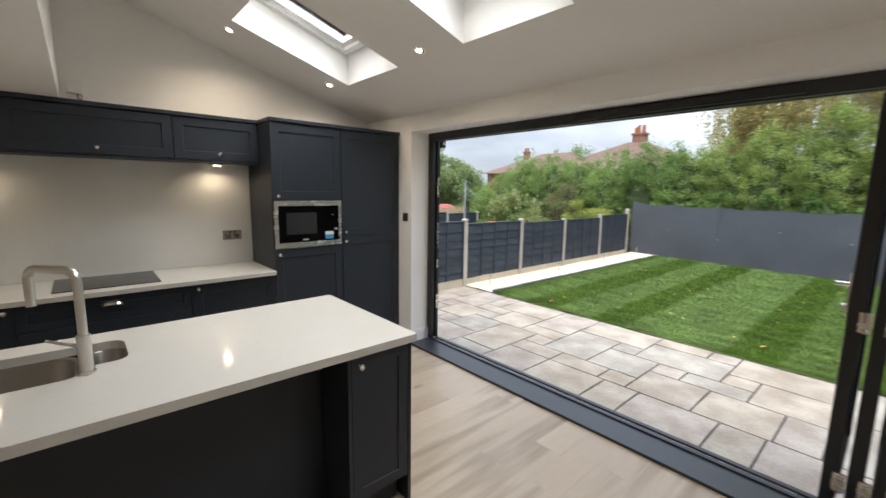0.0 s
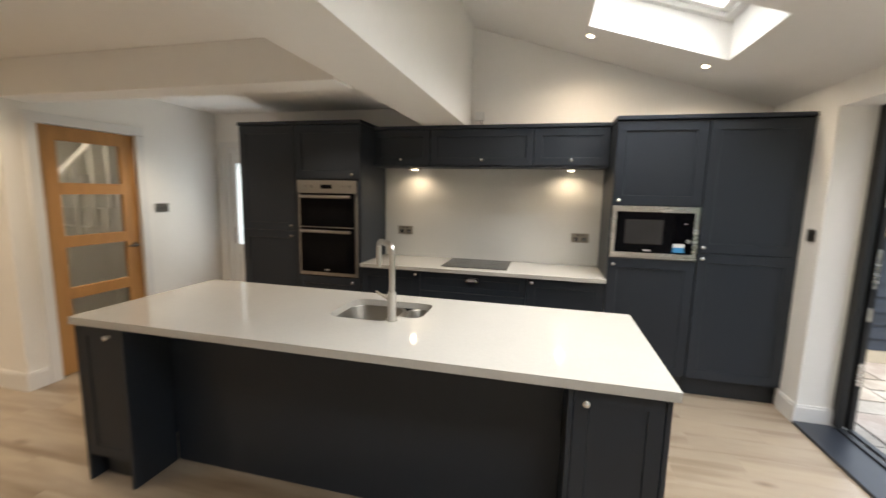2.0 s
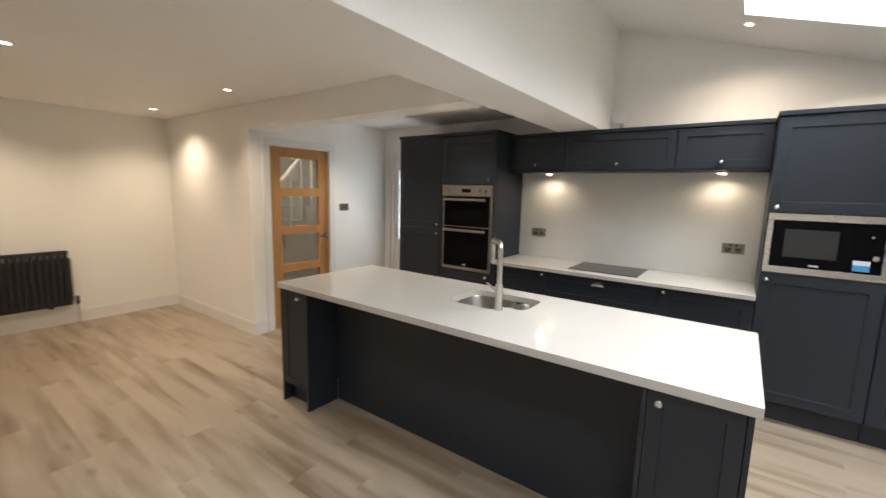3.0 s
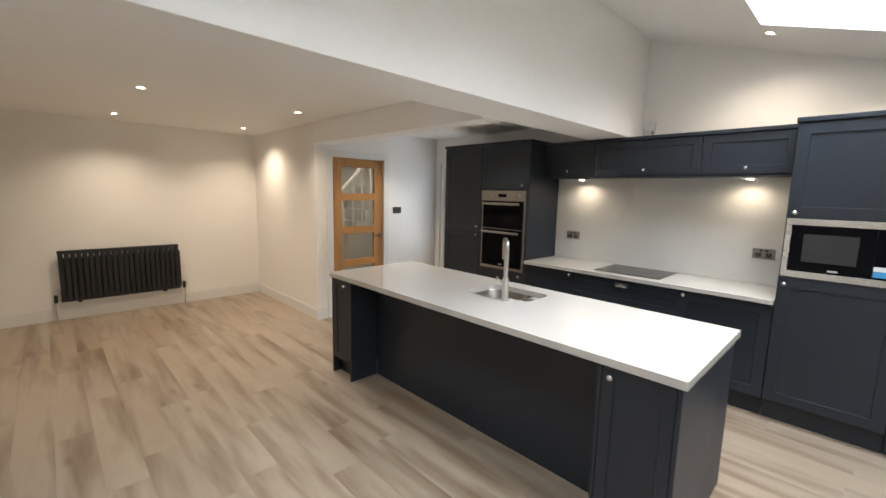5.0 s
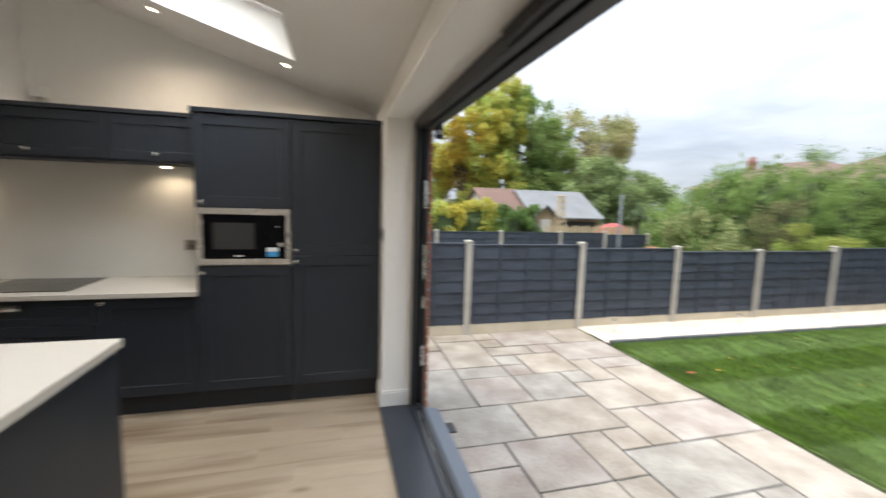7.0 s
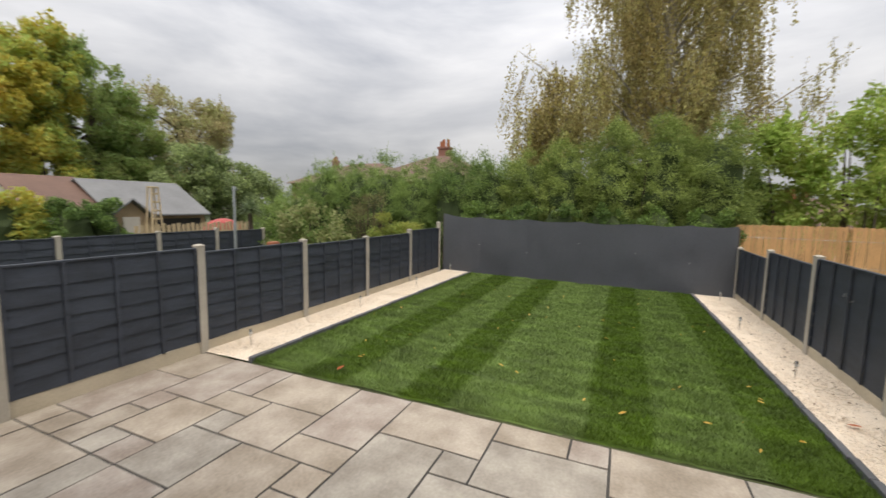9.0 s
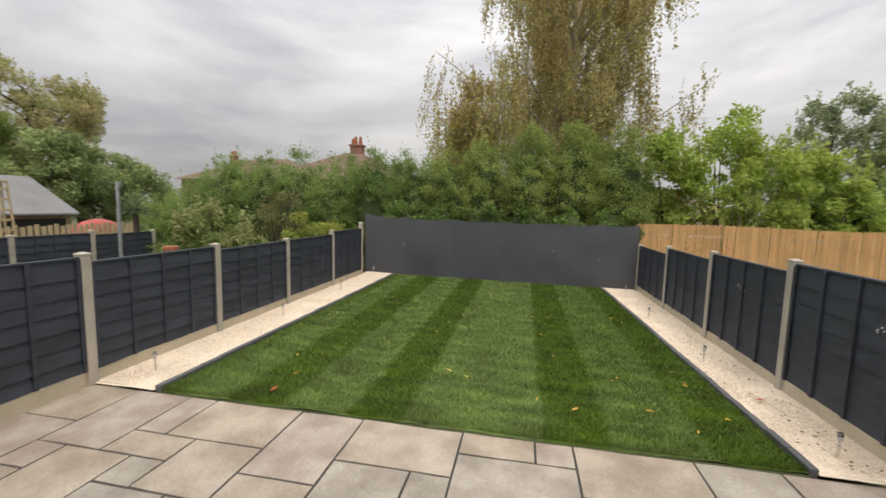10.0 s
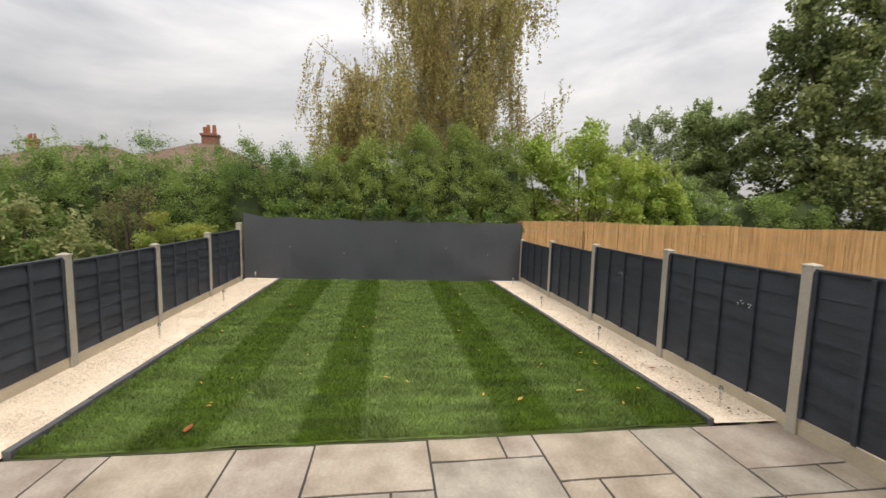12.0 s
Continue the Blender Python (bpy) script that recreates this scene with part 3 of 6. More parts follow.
# soffit, gutter and brick edge outside
bm = box(bmesh.new(), 2.805, 2.92, SOUTH - 0.2, KW + 0.2, 2.19, 2.205)
solo("soffit", bm, ALU, (0, 0, 0), "dark grey soffit board over the bifold doors", "soffit", kind="structure")
gut = thing("gutter", (2.93, 1.5, 2.26), "black half-round gutter on brackets under the eaves", "gutter")
bm = bmesh.new()
prof = [(2.92 + 0.05 + 0.05 * math.cos(a), 2.335 + 0.055 * math.sin(a)) for a in np.linspace(math.pi, math.tau, 9)]
vs = [[bm.verts.new((px, yy, pz)) for px, pz in prof] for yy in (SOUTH - 0.2, KW + 0.2)]
for k in range(8):
    bm.faces.new((vs[0][k], vs[0][k + 1], vs[1][k + 1], vs[1][k]))
bmesh.ops.solidify(bm, geom=bm.faces, thickness=0.003)
part("channel", bm, BLACKPL, gut, soft=True)
for k in range(6):
    yy = -0.8 + 0.9 * k
    part("bracket", box(bmesh.new(), 2.993, 3.028, yy, yy + 0.03, 2.275, 2.345, 0.003), BLACKPL, gut)
part("fascia", box(bmesh.new(), 2.907, 2.919, SOUTH - 0.2, KW + 0.2, 2.206, 2.36, 0.002), ALU, gut)
sof = thing("soffit_light", (2.835, 2.03, 2.19), "round soffit downlight, switched off", "downlight")
part("bezel", cyl(bmesh.new(), (2.835, 2.03, 2.184), (2.835, 2.03, 2.191), 0.042, seg=24), STEEL, sof)
part("lens", cyl(bmesh.new(), (2.835, 2.03, 2.182), (2.835, 2.03, 2.185), 0.03, seg=20), PALEMARK, sof)
cctv = thing("wall_bracket_outside", (2.86, 3.27, 2.06), "small dark bracket with a pale label under the soffit", "bracket")
part("body", box(bmesh.new(), 2.832, 2.89, 3.25, 3.30, 2.06, 2.188, 0.01), BLACKPL, cctv)
part("label", box(bmesh.new(), 2.85, 2.872, 3.2485, 3.2505, 2.09, 2.12), WHITELABEL, cctv)

# ---- kitchen units ----
FY, WY = 3.50, 3.78


def shaker(x0, x1, z0, z1, y, rail=0.072, thick=0.02, recess=0.0065):
    """A shaker door, front face at y, facing the room."""
    bm = bmesh.new()

    def ring(inset, yy):
        return [bm.verts.new(q) for q in ((x0 + inset, yy, z0 + inset), (x1 - inset, yy, z0 + inset), (x1 - inset, yy, z1 - inset), (x0 + inset, yy, z1 - inset))]

    rings = [ring(0, y + thick), ring(0, y + 0.002), ring(0.002, y), ring(rail, y), ring(rail + 0.003, y + recess)]
    for u, v in zip(rings, rings[1:]):
        for k in range(4):
            bm.faces.new((u[k], u[(k + 1) % 4], v[(k + 1) % 4], v[k]))
    bm.faces.new(rings[-1])
    bm.faces.new(rings[0][::-1])
    return bm


def knob(parent, x, y, z):
    bm = bmesh.new()
    cyl(bm, (x, y, z), (x, y - 0.004, z), 0.011, 0.010, 18)
    cyl(bm, (x, y - 0.004, z), (x, y - 0.014, z), 0.006, 0.006, 12)
    bmesh.ops.create_uvsphere(bm, u_segments=18, v_segments=10, radius=0.0155, matrix=Matrix.Translation((x, y - 0.021, z)) @ Matrix.Diagonal((1, 0.72, 1, 1)))
    part("knob", bm, CHROME, parent, "round chrome knob", True)


def unit(name, x0, x1, z0, z1, front, back, label, group="fitted kitchen units", plinth=True):
    u = thing(name, ((x0 + x1) / 2, (front + back) / 2, 0 if plinth else z0), label, "cabinet", group)
    part("body", box(bmesh.new(), x0 + 0.001, x1 - 0.001, front + 0.022, back, z0, z1, 0.001), CAB, u)
    if plinth:
        part("plinth", box(bmesh.new(), x0 + 0.001, x1 - 0.001, front + 0.06, front + 0.078, 0.0, z0 - 0.002), PLINTH, u)
    return u


G = 0.002
BACK = KW - 0.004
fr = unit("larder_unit", -2.29, -1.685, 0.15, 2.185, FY, BACK, "tall dark blue-grey larder cabinet with two shaker doors", "fitted kitchen units")
for z0, z1, kz in ((0.155, 1.183, 1.135), (1.187, 2.18, 1.235)):
    d = part("door", shaker(-2.29 + G, -1.685 - G, z0, z1, FY), CAB, fr)
    knob(d, -1.722, FY, kz)
ov = unit("oven_housing_unit", -1.681, -1.00, 0.15, 2.185, FY, BACK, "tall dark blue-grey cabinet housing a built-in oven")
d = part("door", shaker(-1.681 + G, -1.00 - G, 1.69, 2.18, FY), CAB, ov)
knob(d, -1.08, FY, 1.73)
d = part("drawer_front", shaker(-1.681 + G, -1.00 - G, 0.155, 0.755, FY), CAB, ov)
knob(d, -1.08, FY, 0.715)
part("side_filler", box(bmesh.new(), -1.679, -1.652, FY + 0.004, FY + 0.022, 0.757, 1.688), CAB, ov)
part("side_filler", box(bmesh.new(), -1.032, -1.002, FY + 0.004, FY + 0.022, 0.757, 1.688), CAB, ov)
mw = unit("microwave_unit", 1.166, 1.805, 0.15, 2.165, FY, BACK, "tall dark blue-grey cabinet housing a built-in microwave")
d = part("door", shaker(1.166 + G, 1.805 - G, 1.52, 2.16, FY), CAB, mw)
knob(d, 1.212, FY, 1.553)
d = part("door", shaker(1.166 + G, 1.805 - G, 0.155, 1.092, FY), CAB, mw)
knob(d, 1.207, FY, 1.045)
tr = unit("larder_unit", 1.809, 2.466, 0.15, 2.165, FY, BACK, "tall dark blue-grey larder cabinet beside the garden wall")
for z0, z1, kz in ((0.155, 1.163, 1.122), (1.167, 2.16, 1.210)):
    d = part("door", shaker(1.809 + G, 2.466 - G, z0, z1, FY), CAB, tr)
    knob(d, 1.838, FY, kz)
for n, x0, x1, z in (("cornice", -2.30, -0.992, 2.187), ("cornice", 1.158, 2.467, 2.167)):
    bm = box(bmesh.new(), x0, x1, FY - 0.012, BACK, z, z + 0.032, 0.005)
    solo("cornice", bm, CAB, ((x0 + x1) / 2, FY, z), "dark blue-grey cornice on top of the tall units", "cornice")

SEAMS = (-0.998, -0.42, 0.53, 1.164)
for i in range(3):
    x0, x1 = SEAMS[i] + 0.001, SEAMS[i + 1] - 0.001
    b = unit("base_unit", x0, x1, 0.15, 0.878, FY, BACK, ("dark blue-grey base cabinet under the worktop", "wide dark blue-grey drawer unit below the hob", "dark blue-grey base cabinet under the worktop")[i])
    if i == 1:
        d = part("drawer_front", shaker(x0 + G, x1 - G, 0.70, 0.872, FY, 0.05), CAB, b)
        bm = bmesh.new()
        bmesh.ops.create_uvsphere(bm, u_segments=24, v_segments=14, radius=1, matrix=Matrix.Translation((0.06, FY, 0.806)) @ Matrix.Diagonal((0.056, 0.032, 0.030, 1)))
        bmesh.ops.delete(bm, geom=[v for v in bm.verts if v.co.y > FY + 0.001 or v.co.z < 0.804], context='VERTS')
        bmesh.ops.solidify(bm, geom=bm.faces, thickness=0.003)
        box(bm, -0.005, 0.125, FY - 0.003, FY, 0.800, 0.842, 0.001)
        part("cup_handle", bm, CHROME, d, "chrome cup handle")
        part("drawer_front", shaker(x0 + G, x1 - G, 0.43, 0.696, FY), CAB, b)
        part("drawer_front", shaker(x0 + G, x1 - G, 0.155, 0.426, FY), CAB, b)
    else:
        d = part("door", shaker(x0 + G, x1 - G, 0.155, 0.872, FY), CAB, b)
        knob(d, (-0.46, 0, 0.575)[i], FY, 0.842)
    w = unit("wall_unit", x0, x1, 1.835, 2.165, WY, BACK, "dark blue-grey bridging wall cabinet with a lift-up shaker door", plinth=False)
    d = part("door", shaker(x0 + G, x1 - G, 1.838, 2.162, WY, 0.066), CAB, w)
    knob(d, (-0.71, 0.07, 0.85)[i], WY, 1.885)
bm = box(bmesh.new(), -0.990, 1.157, WY - 0.012, BACK, 2.167, 2.197, 0.004)
solo("cornice", bm, CAB, (0.08, WY, 2.167), "dark blue-grey cornice on top of the wall cabinets", "cornice")
bm = box(bmesh.new(), -0.994, 1.162, WY + 0.006, BACK - 0.02, 1.822, 1.833, 0.001)
solo("light_shelf", bm, CAB, (0.08, 3.9, 1.822), "dark board under the wall cabinets carrying lights", "panel")
bm = box(bmesh.new(), -0.998, 1.164, FY - 0.035, BACK, 0.88, 0.915, 0.003)
solo("worktop", bm, QUARTZ, (0.08, 3.8, 0.88), "white quartz worktop along the kitchen wall", "worktop")
bm = box(bmesh.new(), -0.998, 1.164, BACK - 0.016, BACK, 0.916, 1.821, 0.001)
solo("splashback", bm, SPLASH, (0.08, 4.1, 0.916), "pale quartz splashback behind the hob", "splashback")

hob = thing("induction_hob", (0.05, 3.83, 0.915), "black glass induction hob set on the worktop", "hob")
part("glass", box(bmesh.new(), -0.245, 0.355, 3.575, 4.065, 0.9155, 0.921, 0.002), HOBGLASS, hob)
for hx, hy, hr in ((-0.10, 3.93, 0.09), (0.21, 3.94, 0.075), (-0.10, 3.71, 0.075), (0.21, 3.71, 0.09)):
    bm = bmesh.new()
    tube(bm, [(hx + hr * math.cos(a), hy + hr * math.sin(a), 0.9212) for a in np.linspace(0, math.tau, 33)], 0.0007, 4)
    part("zone_mark", bm, ZONEMARK, hob)

for cx, cy in CABINET_SPOTS:
    c = thing("cabinet_light", (cx, cy, 1.80), "lit triangular steel light under the wall cabinet", "cabinet light", "under-cabinet lights")
    part("housing", box(bmesh.new(), cx - 0.055, cx + 0.055, cy - 0.06, cy + 0.06, 1.803, 1.822, 0.006), STEEL, c)
    part("lens", cyl(bmesh.new(), (cx, cy, 1.7985), (cx, cy, 1.804), 0.025, seg=24), LAMPON, c)


def double_socket(x, z):
    s = thing("double_socket", (x, BACK - 0.017, z), "brushed bronze double socket with black inserts", "socket", "sockets on the splashback")
    y = BACK - 0.017
    part("plate", box(bmesh.new(), x - 0.080, x + 0.080, y - 0.007, y, z - 0.044, z + 0.044, 0.003), SOCKETPLATE, s)
    for k in (-1, 1):
        part("insert", box(bmesh.new(), x + k * 0.036 - 0.020, x + k * 0.036 + 0.020, y - 0.0085, y - 0.006, z - 0.030, z + 0.006, 0.001), BLACKPL, s)
        for u, v in ((0, -0.004), (-0.011, -0.019), (0.011, -0.019)):
            part("pin_hole", box(bmesh.new(), x + k * 0.036 + u - 0.003, x + k * 0.036 + u + 0.003, y - 0.0092, y - 0.0084, z + v - 0.003, z + v + 0.003), PALEMARK, s)
        part("rocker", box(bmesh.new(), x + k * 0.02 - 0.008, x + k * 0.02 + 0.008, y - 0.012, y - 0.006, z + 0.018, z + 0.036, 0.001), BLACKPL, s)


double_socket(-0.77, 1.185)
double_socket(0.99, 1.18)


def oven():
    x0, x1, z0, z1, y = -1.651, -1.033, 0.765, 1.675, FY - 0.004
    o = thing("double_oven", ((x0 + x1) / 2, FY, z0), "built-in stainless double oven with black glass doors", "oven")
    part("casing", box(bmesh.new(), x0 + 0.02, x1 - 0.02, FY + 0.024, FY + 0.03, z0 + 0.01, z1 - 0.01), BLACKPL, o)
    part("frame", box(bmesh.new(), x0, x1, y + 0.006, FY + 0.023, z0, z1, 0.002), OVENSTEEL, o, "stainless steel surround")
    p = part("control_panel", box(bmesh.new(), x0, x1, y - 0.012, y + 0.005, z1 - 0.115, z1, 0.003), OVENSTEEL, o)
    part("display", box(bmesh.new(), -1.40, -1.285, y - 0.0135, y - 0.011, z1 - 0.077, z1 - 0.04), BLACKGLASS, p)
    for kx in (-1.575, -1.50, -1.18, -1.11):
        bm = cyl(bmesh.new(), (kx, y - 0.012, z1 - 0.058), (kx, y - 0.034, z1 - 0.058), 0.017, 0.0155, 20)
        part("control_knob", bm, OVENSTEEL, p, soft=True)
    for a, b in ((z0 + 0.475, z1 - 0.12), (z0 + 0.035, z0 + 0.465)):
        d = part("oven_door", box(bmesh.new(), x0 + 0.03, x1 - 0.03, y - 0.014, y + 0.005, a, b, 0.003), BLACKGLASS, o)
        part("window", box(bmesh.new(), x0 + 0.11, x1 - 0.11, y - 0.0155, y - 0.013, a + 0.07, b - 0.13, 0.001), WINDOWGLASS, d)
        bm = tube(bmesh.new(), [(x0 + 0.05, y - 0.055, b - 0.032), (x1 - 0.05, y - 0.055, b - 0.032)], 0.014, 12)
        for hx in (x0 + 0.12, x1 - 0.12):
            cyl(bm, (hx, y - 0.05, b - 0.032), (hx, y - 0.01, b - 0.032), 0.008)
        part("handle", bm, OVENSTEEL, d, "steel bar handle", True)
    part("badge", box(bmesh.new(), -1.365, -1.32, y - 0.0155, y - 0.013, z0 + 0.055, z0 + 0.068), PALEMARK, o)


oven()


def microwave():
    x0, x1, z0, z1, y = 1.176, 1.797, 1.100, 1.512, FY - 0.006
    o = thing("microwave", ((x0 + x1) / 2, FY, z0), "built-in steel microwave with a blue sticker on its black glass", "microwave")
    bm = box(bmesh.new(), x0, x1, y, FY + 0.023, z1 - 0.045, z1, 0.002)
    box(bm, x0, x1, y, FY + 0.023, z0, z0 + 0.045, 0.002)
    box(bm, x0, x0 + 0.032, y, FY + 0.023, z0 + 0.045, z1 - 0.045, 0.002)
    box(bm, x1 - 0.03, x1, y, FY + 0.023, z0 + 0.045, z1 - 0.045, 0.002)
    part("trim_frame", bm, STEEL, o, "brushed steel trim frame")
    d = part("door", box(bmesh.new(), x0 + 0.033, x1 - 0.17, y + 0.004, FY + 0.02, z0 + 0.046, z1 - 0.046, 0.002), BLACKGLASS, o)
    part("window", box(bmesh.new(), x0 + 0.10, x1 - 0.245, y + 0.0025, y + 0.005, z0 + 0.115, z1 - 0.105, 0.001), MWGLASS, d)
    p = part("control_panel", box(bmesh.new(), x1 - 0.167, x1 - 0.031, y + 0.004, FY + 0.02, z0 + 0.046, z1 - 0.046, 0.002), BLACKGLASS, o)
    part("display", box(bmesh.new(), x1 - 0.125, x1 - 0.065, y + 0.0025, y + 0.005, z1 - 0.105, z1 - 0.08), WINDOWGLASS, p)
    part("dial", cyl(bmesh.new(), (x1 - 0.065, y + 0.004, z0 + 0.15), (x1 - 0.065, y - 0.012, z0 + 0.15), 0.018, 0.016, 24), STEEL, p, soft=True)
    part("button", cyl(bmesh.new(), (x1 - 0.09, y + 0.004, z1 - 0.13), (x1 - 0.09, y + 0.001, z1 - 0.13), 0.006), PALEMARK, p)
    part("sticker", box(bmesh.new(), x1 - 0.165, x1 - 0.085, y + 0.0015, y + 0.003, z0 + 0.060, z0 + 0.098), BLUE, o, "blue paper sticker")
    part("sticker", box(bmesh.new(), x1 - 0.165, x1 - 0.085, y + 0.0015, y + 0.003, z0 + 0.0985, z0 + 0.128), WHITELABEL, o, "pale paper sticker")
    part("badge", box(bmesh.new(), 1.42, 1.47, y + 0.002, y + 0.004, z0 + 0.06, z0 + 0.072), PALEMARK, o)


microwave()

# ---- island ----
IX0, IX1, IY0, IY1 = -1.672, 1.155, 1.488, 2.446
SINK = ((-0.455, -0.125, 1.905, 2.295), (-0.085, 0.048, 2.01, 2.295))


def rounded(x0, x1, y0, y1, r, n=6):
    out = []
    for cx, cy, a in ((x1 - r, y1 - r, 0), (x0 + r, y1 - r, 90), (x0 + r, y0 + r, 180), (x1 - r, y0 + r, 270)):
        for k in range(n + 1):
            q = radians(a + 90 * k / n)
            out.append((cx + r * math.cos(q), cy + r * math.sin(q)))
    return out


CUTOUT = ((-0.455, 1.905, 0.10), (-0.115, 1.905, 0.06), (-0.095, 2.005, 0.03), (0.048, 2.005, 0.06), (0.048, 2.295, 0.07), (-0.455, 2.295, 0.10))


def fillet(corners, n=7):
    """A closed outline with its corners rounded; each corner is x, y, radius."""
    out = []
    for k, (x, y, r) in enumerate(corners):
        p = Vector((x, y))
        a, c = Vector(corners[k - 1][:2]) - p, Vector(corners[(k + 1) % len(corners)][:2]) - p
        a, c = p + a.normalized() * min(r, a.length * 0.45), p + c.normalized() * min(r, c.length * 0.45)
        for q in range(n + 1):
            u = q / n
            out.append(tuple((1 - u) ** 2 * a + 2 * u * (1 - u) * p + u * u * c))
    return out


def island_top():
    """The slab, with two rounded openings cut through it for the bowls."""
    bm = bmesh.new()
    outer = [bm.verts.new((x, y, 0.92)) for x, y in rounded(IX0, IX1, IY0, IY1, 0.006, 3)]
    edges = [bm.edges.new((outer[i], outer[(i + 1) % len(outer)])) for i in range(len(outer))]
    loop = [bm.verts.new((x, y, 0.92)) for x, y in fillet(CUTOUT)]
    edges += [bm.edges.new((loop[i], loop[(i + 1) % len(loop)])) for i in range(len(loop))]
    bmesh.ops.triangle_fill(bm, use_beauty=True, use_dissolve=False, edges=edges)
    r = bmesh.ops.extrude_face_region(bm, geom=list(bm.faces))
    for v in [g for g in r['geom'] if isinstance(g, bmesh.types.BMVert)]:
        v.co.z = 0.882
    solo("island_worktop", bm, QUARTZ, (-0.26, 1.97, 0.882), "long white quartz island worktop with a sink cut-out", "worktop")


island_top()
sink = thing("undermount_sink", (-0.2, 2.1, 0.70), "stainless one-and-a-half bowl sink under the island top", "sink")
for s, r, deep in zip(SINK, (0.10, 0.06), (0.19, 0.13)):
    bm = bmesh.new()
    rings = []
    for inset, z in ((-0.021, 0.8812), (0.0, 0.8815), (0.004, 0.876), (0.012, 0.89 - deep + 0.03), (0.03, 0.89 - deep + 0.005), (0.05, 0.89 - deep)):
        rings.append([bm.verts.new((x, y, z)) for x, y in rounded(s[0] + inset, s[1] - inset, s[2] + inset, s[3] - inset, max(r - inset * 0.5, 0.01))])
    for u, v in zip(rings, rings[1:]):
        for k in range(len(u)):
            bm.faces.new((u[k], u[(k + 1) % len(u)], v[(k + 1) % len(u)], v[k]))
    bm.faces.new(rings[-1])
    bowl = part("bowl", bm, SINKST, sink, soft=True)
    cx, cy = (s[0] + s[1]) / 2, (s[2] + s[3]) / 2
    part("waste", cyl(bmesh.new(), (cx, cy, 0.891 - deep), (cx, cy, 0.894 - deep), 0.035, seg=24), CHROME, bowl)

tap = thing("kitchen_tap", (-0.085, 1.935, 0.92), "tall brushed steel swan-neck kitchen tap", "tap")
part("base", cyl(bmesh.new(), (-0.085, 1.935, 0.9205), (-0.085, 1.935, 0.93), 0.029, seg=28), TAPSTEEL, tap, soft=True)
part("body", cyl(bmesh.new(), (-0.085, 1.935, 0.93), (-0.085, 1.935, 1.07), 0.0225, seg=28), TAPSTEEL, tap, soft=True)
ux, uy = -0.66, 0.75
pts = [(-0.085, 1.935, 1.07), (-0.085, 1.935, 1.27)]
for q in np.linspace(0, 90, 7)[1:]:
    h = 0.045 * (1 - math.cos(radians(q)))
    pts.append((-0.085 + ux * h, 1.935 + uy * h, 1.27 + 0.045 * math.sin(radians(q))))
pts.append((-0.085 + ux * 0.17, 1.935 + uy * 0.17, 1.315))
for q in np.linspace(0, 90, 7)[1:]:
    h = 0.17 + 0.04 * math.sin(radians(q))
    pts.append((-0.085 + ux * h, 1.935 + uy * h, 1.275 + 0.04 * math.cos(radians(q))))
pts.append((-0.085 + ux * 0.21, 1.935 + uy * 0.21, 1.17))
part("spout", tube(bmesh.new(), pts, 0.0155, 16), TAPSTEEL, tap, soft=True)
part("lever", tube(bmesh.new(), [(-0.085 - 0.02, 1.935 + 0.008, 1.03), (-0.15, 1.955, 1.045), (-0.19, 1.97, 1.06)], [0.008, 0.006, 0.005], 10), TAPSTEEL, tap, soft=True)


def island_end(x0, x1, hinge_x, label):
    u = thing("island_cabinet", ((x0 + x1) / 2, 1.75, 0), label, "cabinet", "island cabinets")
    part("body", box(bmesh.new(), x0 + 0.002, x1 - 0.002, 1.535, 1.775, 0.15, 0.881, 0.001), CAB, u)
    part("plinth", box(bmesh.new(), x0 + 0.02, x1 - 0.02, 1.585, 1.60, 0, 0.148), PLINTH, u)
    for a in (x0 - 0.018, x1):
        part("end_panel", box(bmesh.new(), a, a + 0.018, 1.512, 1.775 if (a < x0) == (x0 > 0) else IY1 - 0.025, 0, 0.881, 0.001), CAB, u)
    d = part("door", shaker(x0 + G, x1 - G, 0.152, 0.876, 1.514, 0.055), CAB, u)
    knob(d, hinge_x, 1.514, 0.828)
    return u


island_end(-1.650, -1.372, -1.44, "narrow dark blue-grey cabinet closing one end of the island")
island_end(0.800, 1.118, 0.845, "narrow dark blue-grey cabinet at the garden end of the island")
isl = thing("island_carcass", (-0.27, 2.1, 0), "long dark blue-grey island carcass with a recessed plain back panel", "kitchen island")
part("back_panel", box(bmesh.new(), -1.352, 0.780, 1.780, 1.80, 0, 0.881, 0.001), CAB, isl)
bm = box(bmesh.new(), -1.648, -0.48, 1.802, IY1 - 0.06, 0.15, 0.881)
box(bm, 0.07, 1.116, 1.802, IY1 - 0.06, 0.15, 0.881)
box(bm, -0.48, 0.07, 1.802, 1.87, 0.15, 0.881)
box(bm, -0.48, 0.07, 1.87, IY1 - 0.06, 0.15, 0.66)
box(bm, -0.48, 0.07, 2.33, IY1 - 0.06, 0.66, 0.881)
part("body", bm, CAB, isl)
for k in range(5):
    a = -1.648 + 0.553 * k
    part("door", shaker(a + G, a + 0.549, 0.155, 0.878, IY1 - 0.058), CAB, isl)
part("plinth", box(bmesh.new(), -1.648, 1.116, IY1 - 0.12, IY1 - 0.10, 0, 0.148), PLINTH, isl)

# ---- dining end and hall ----


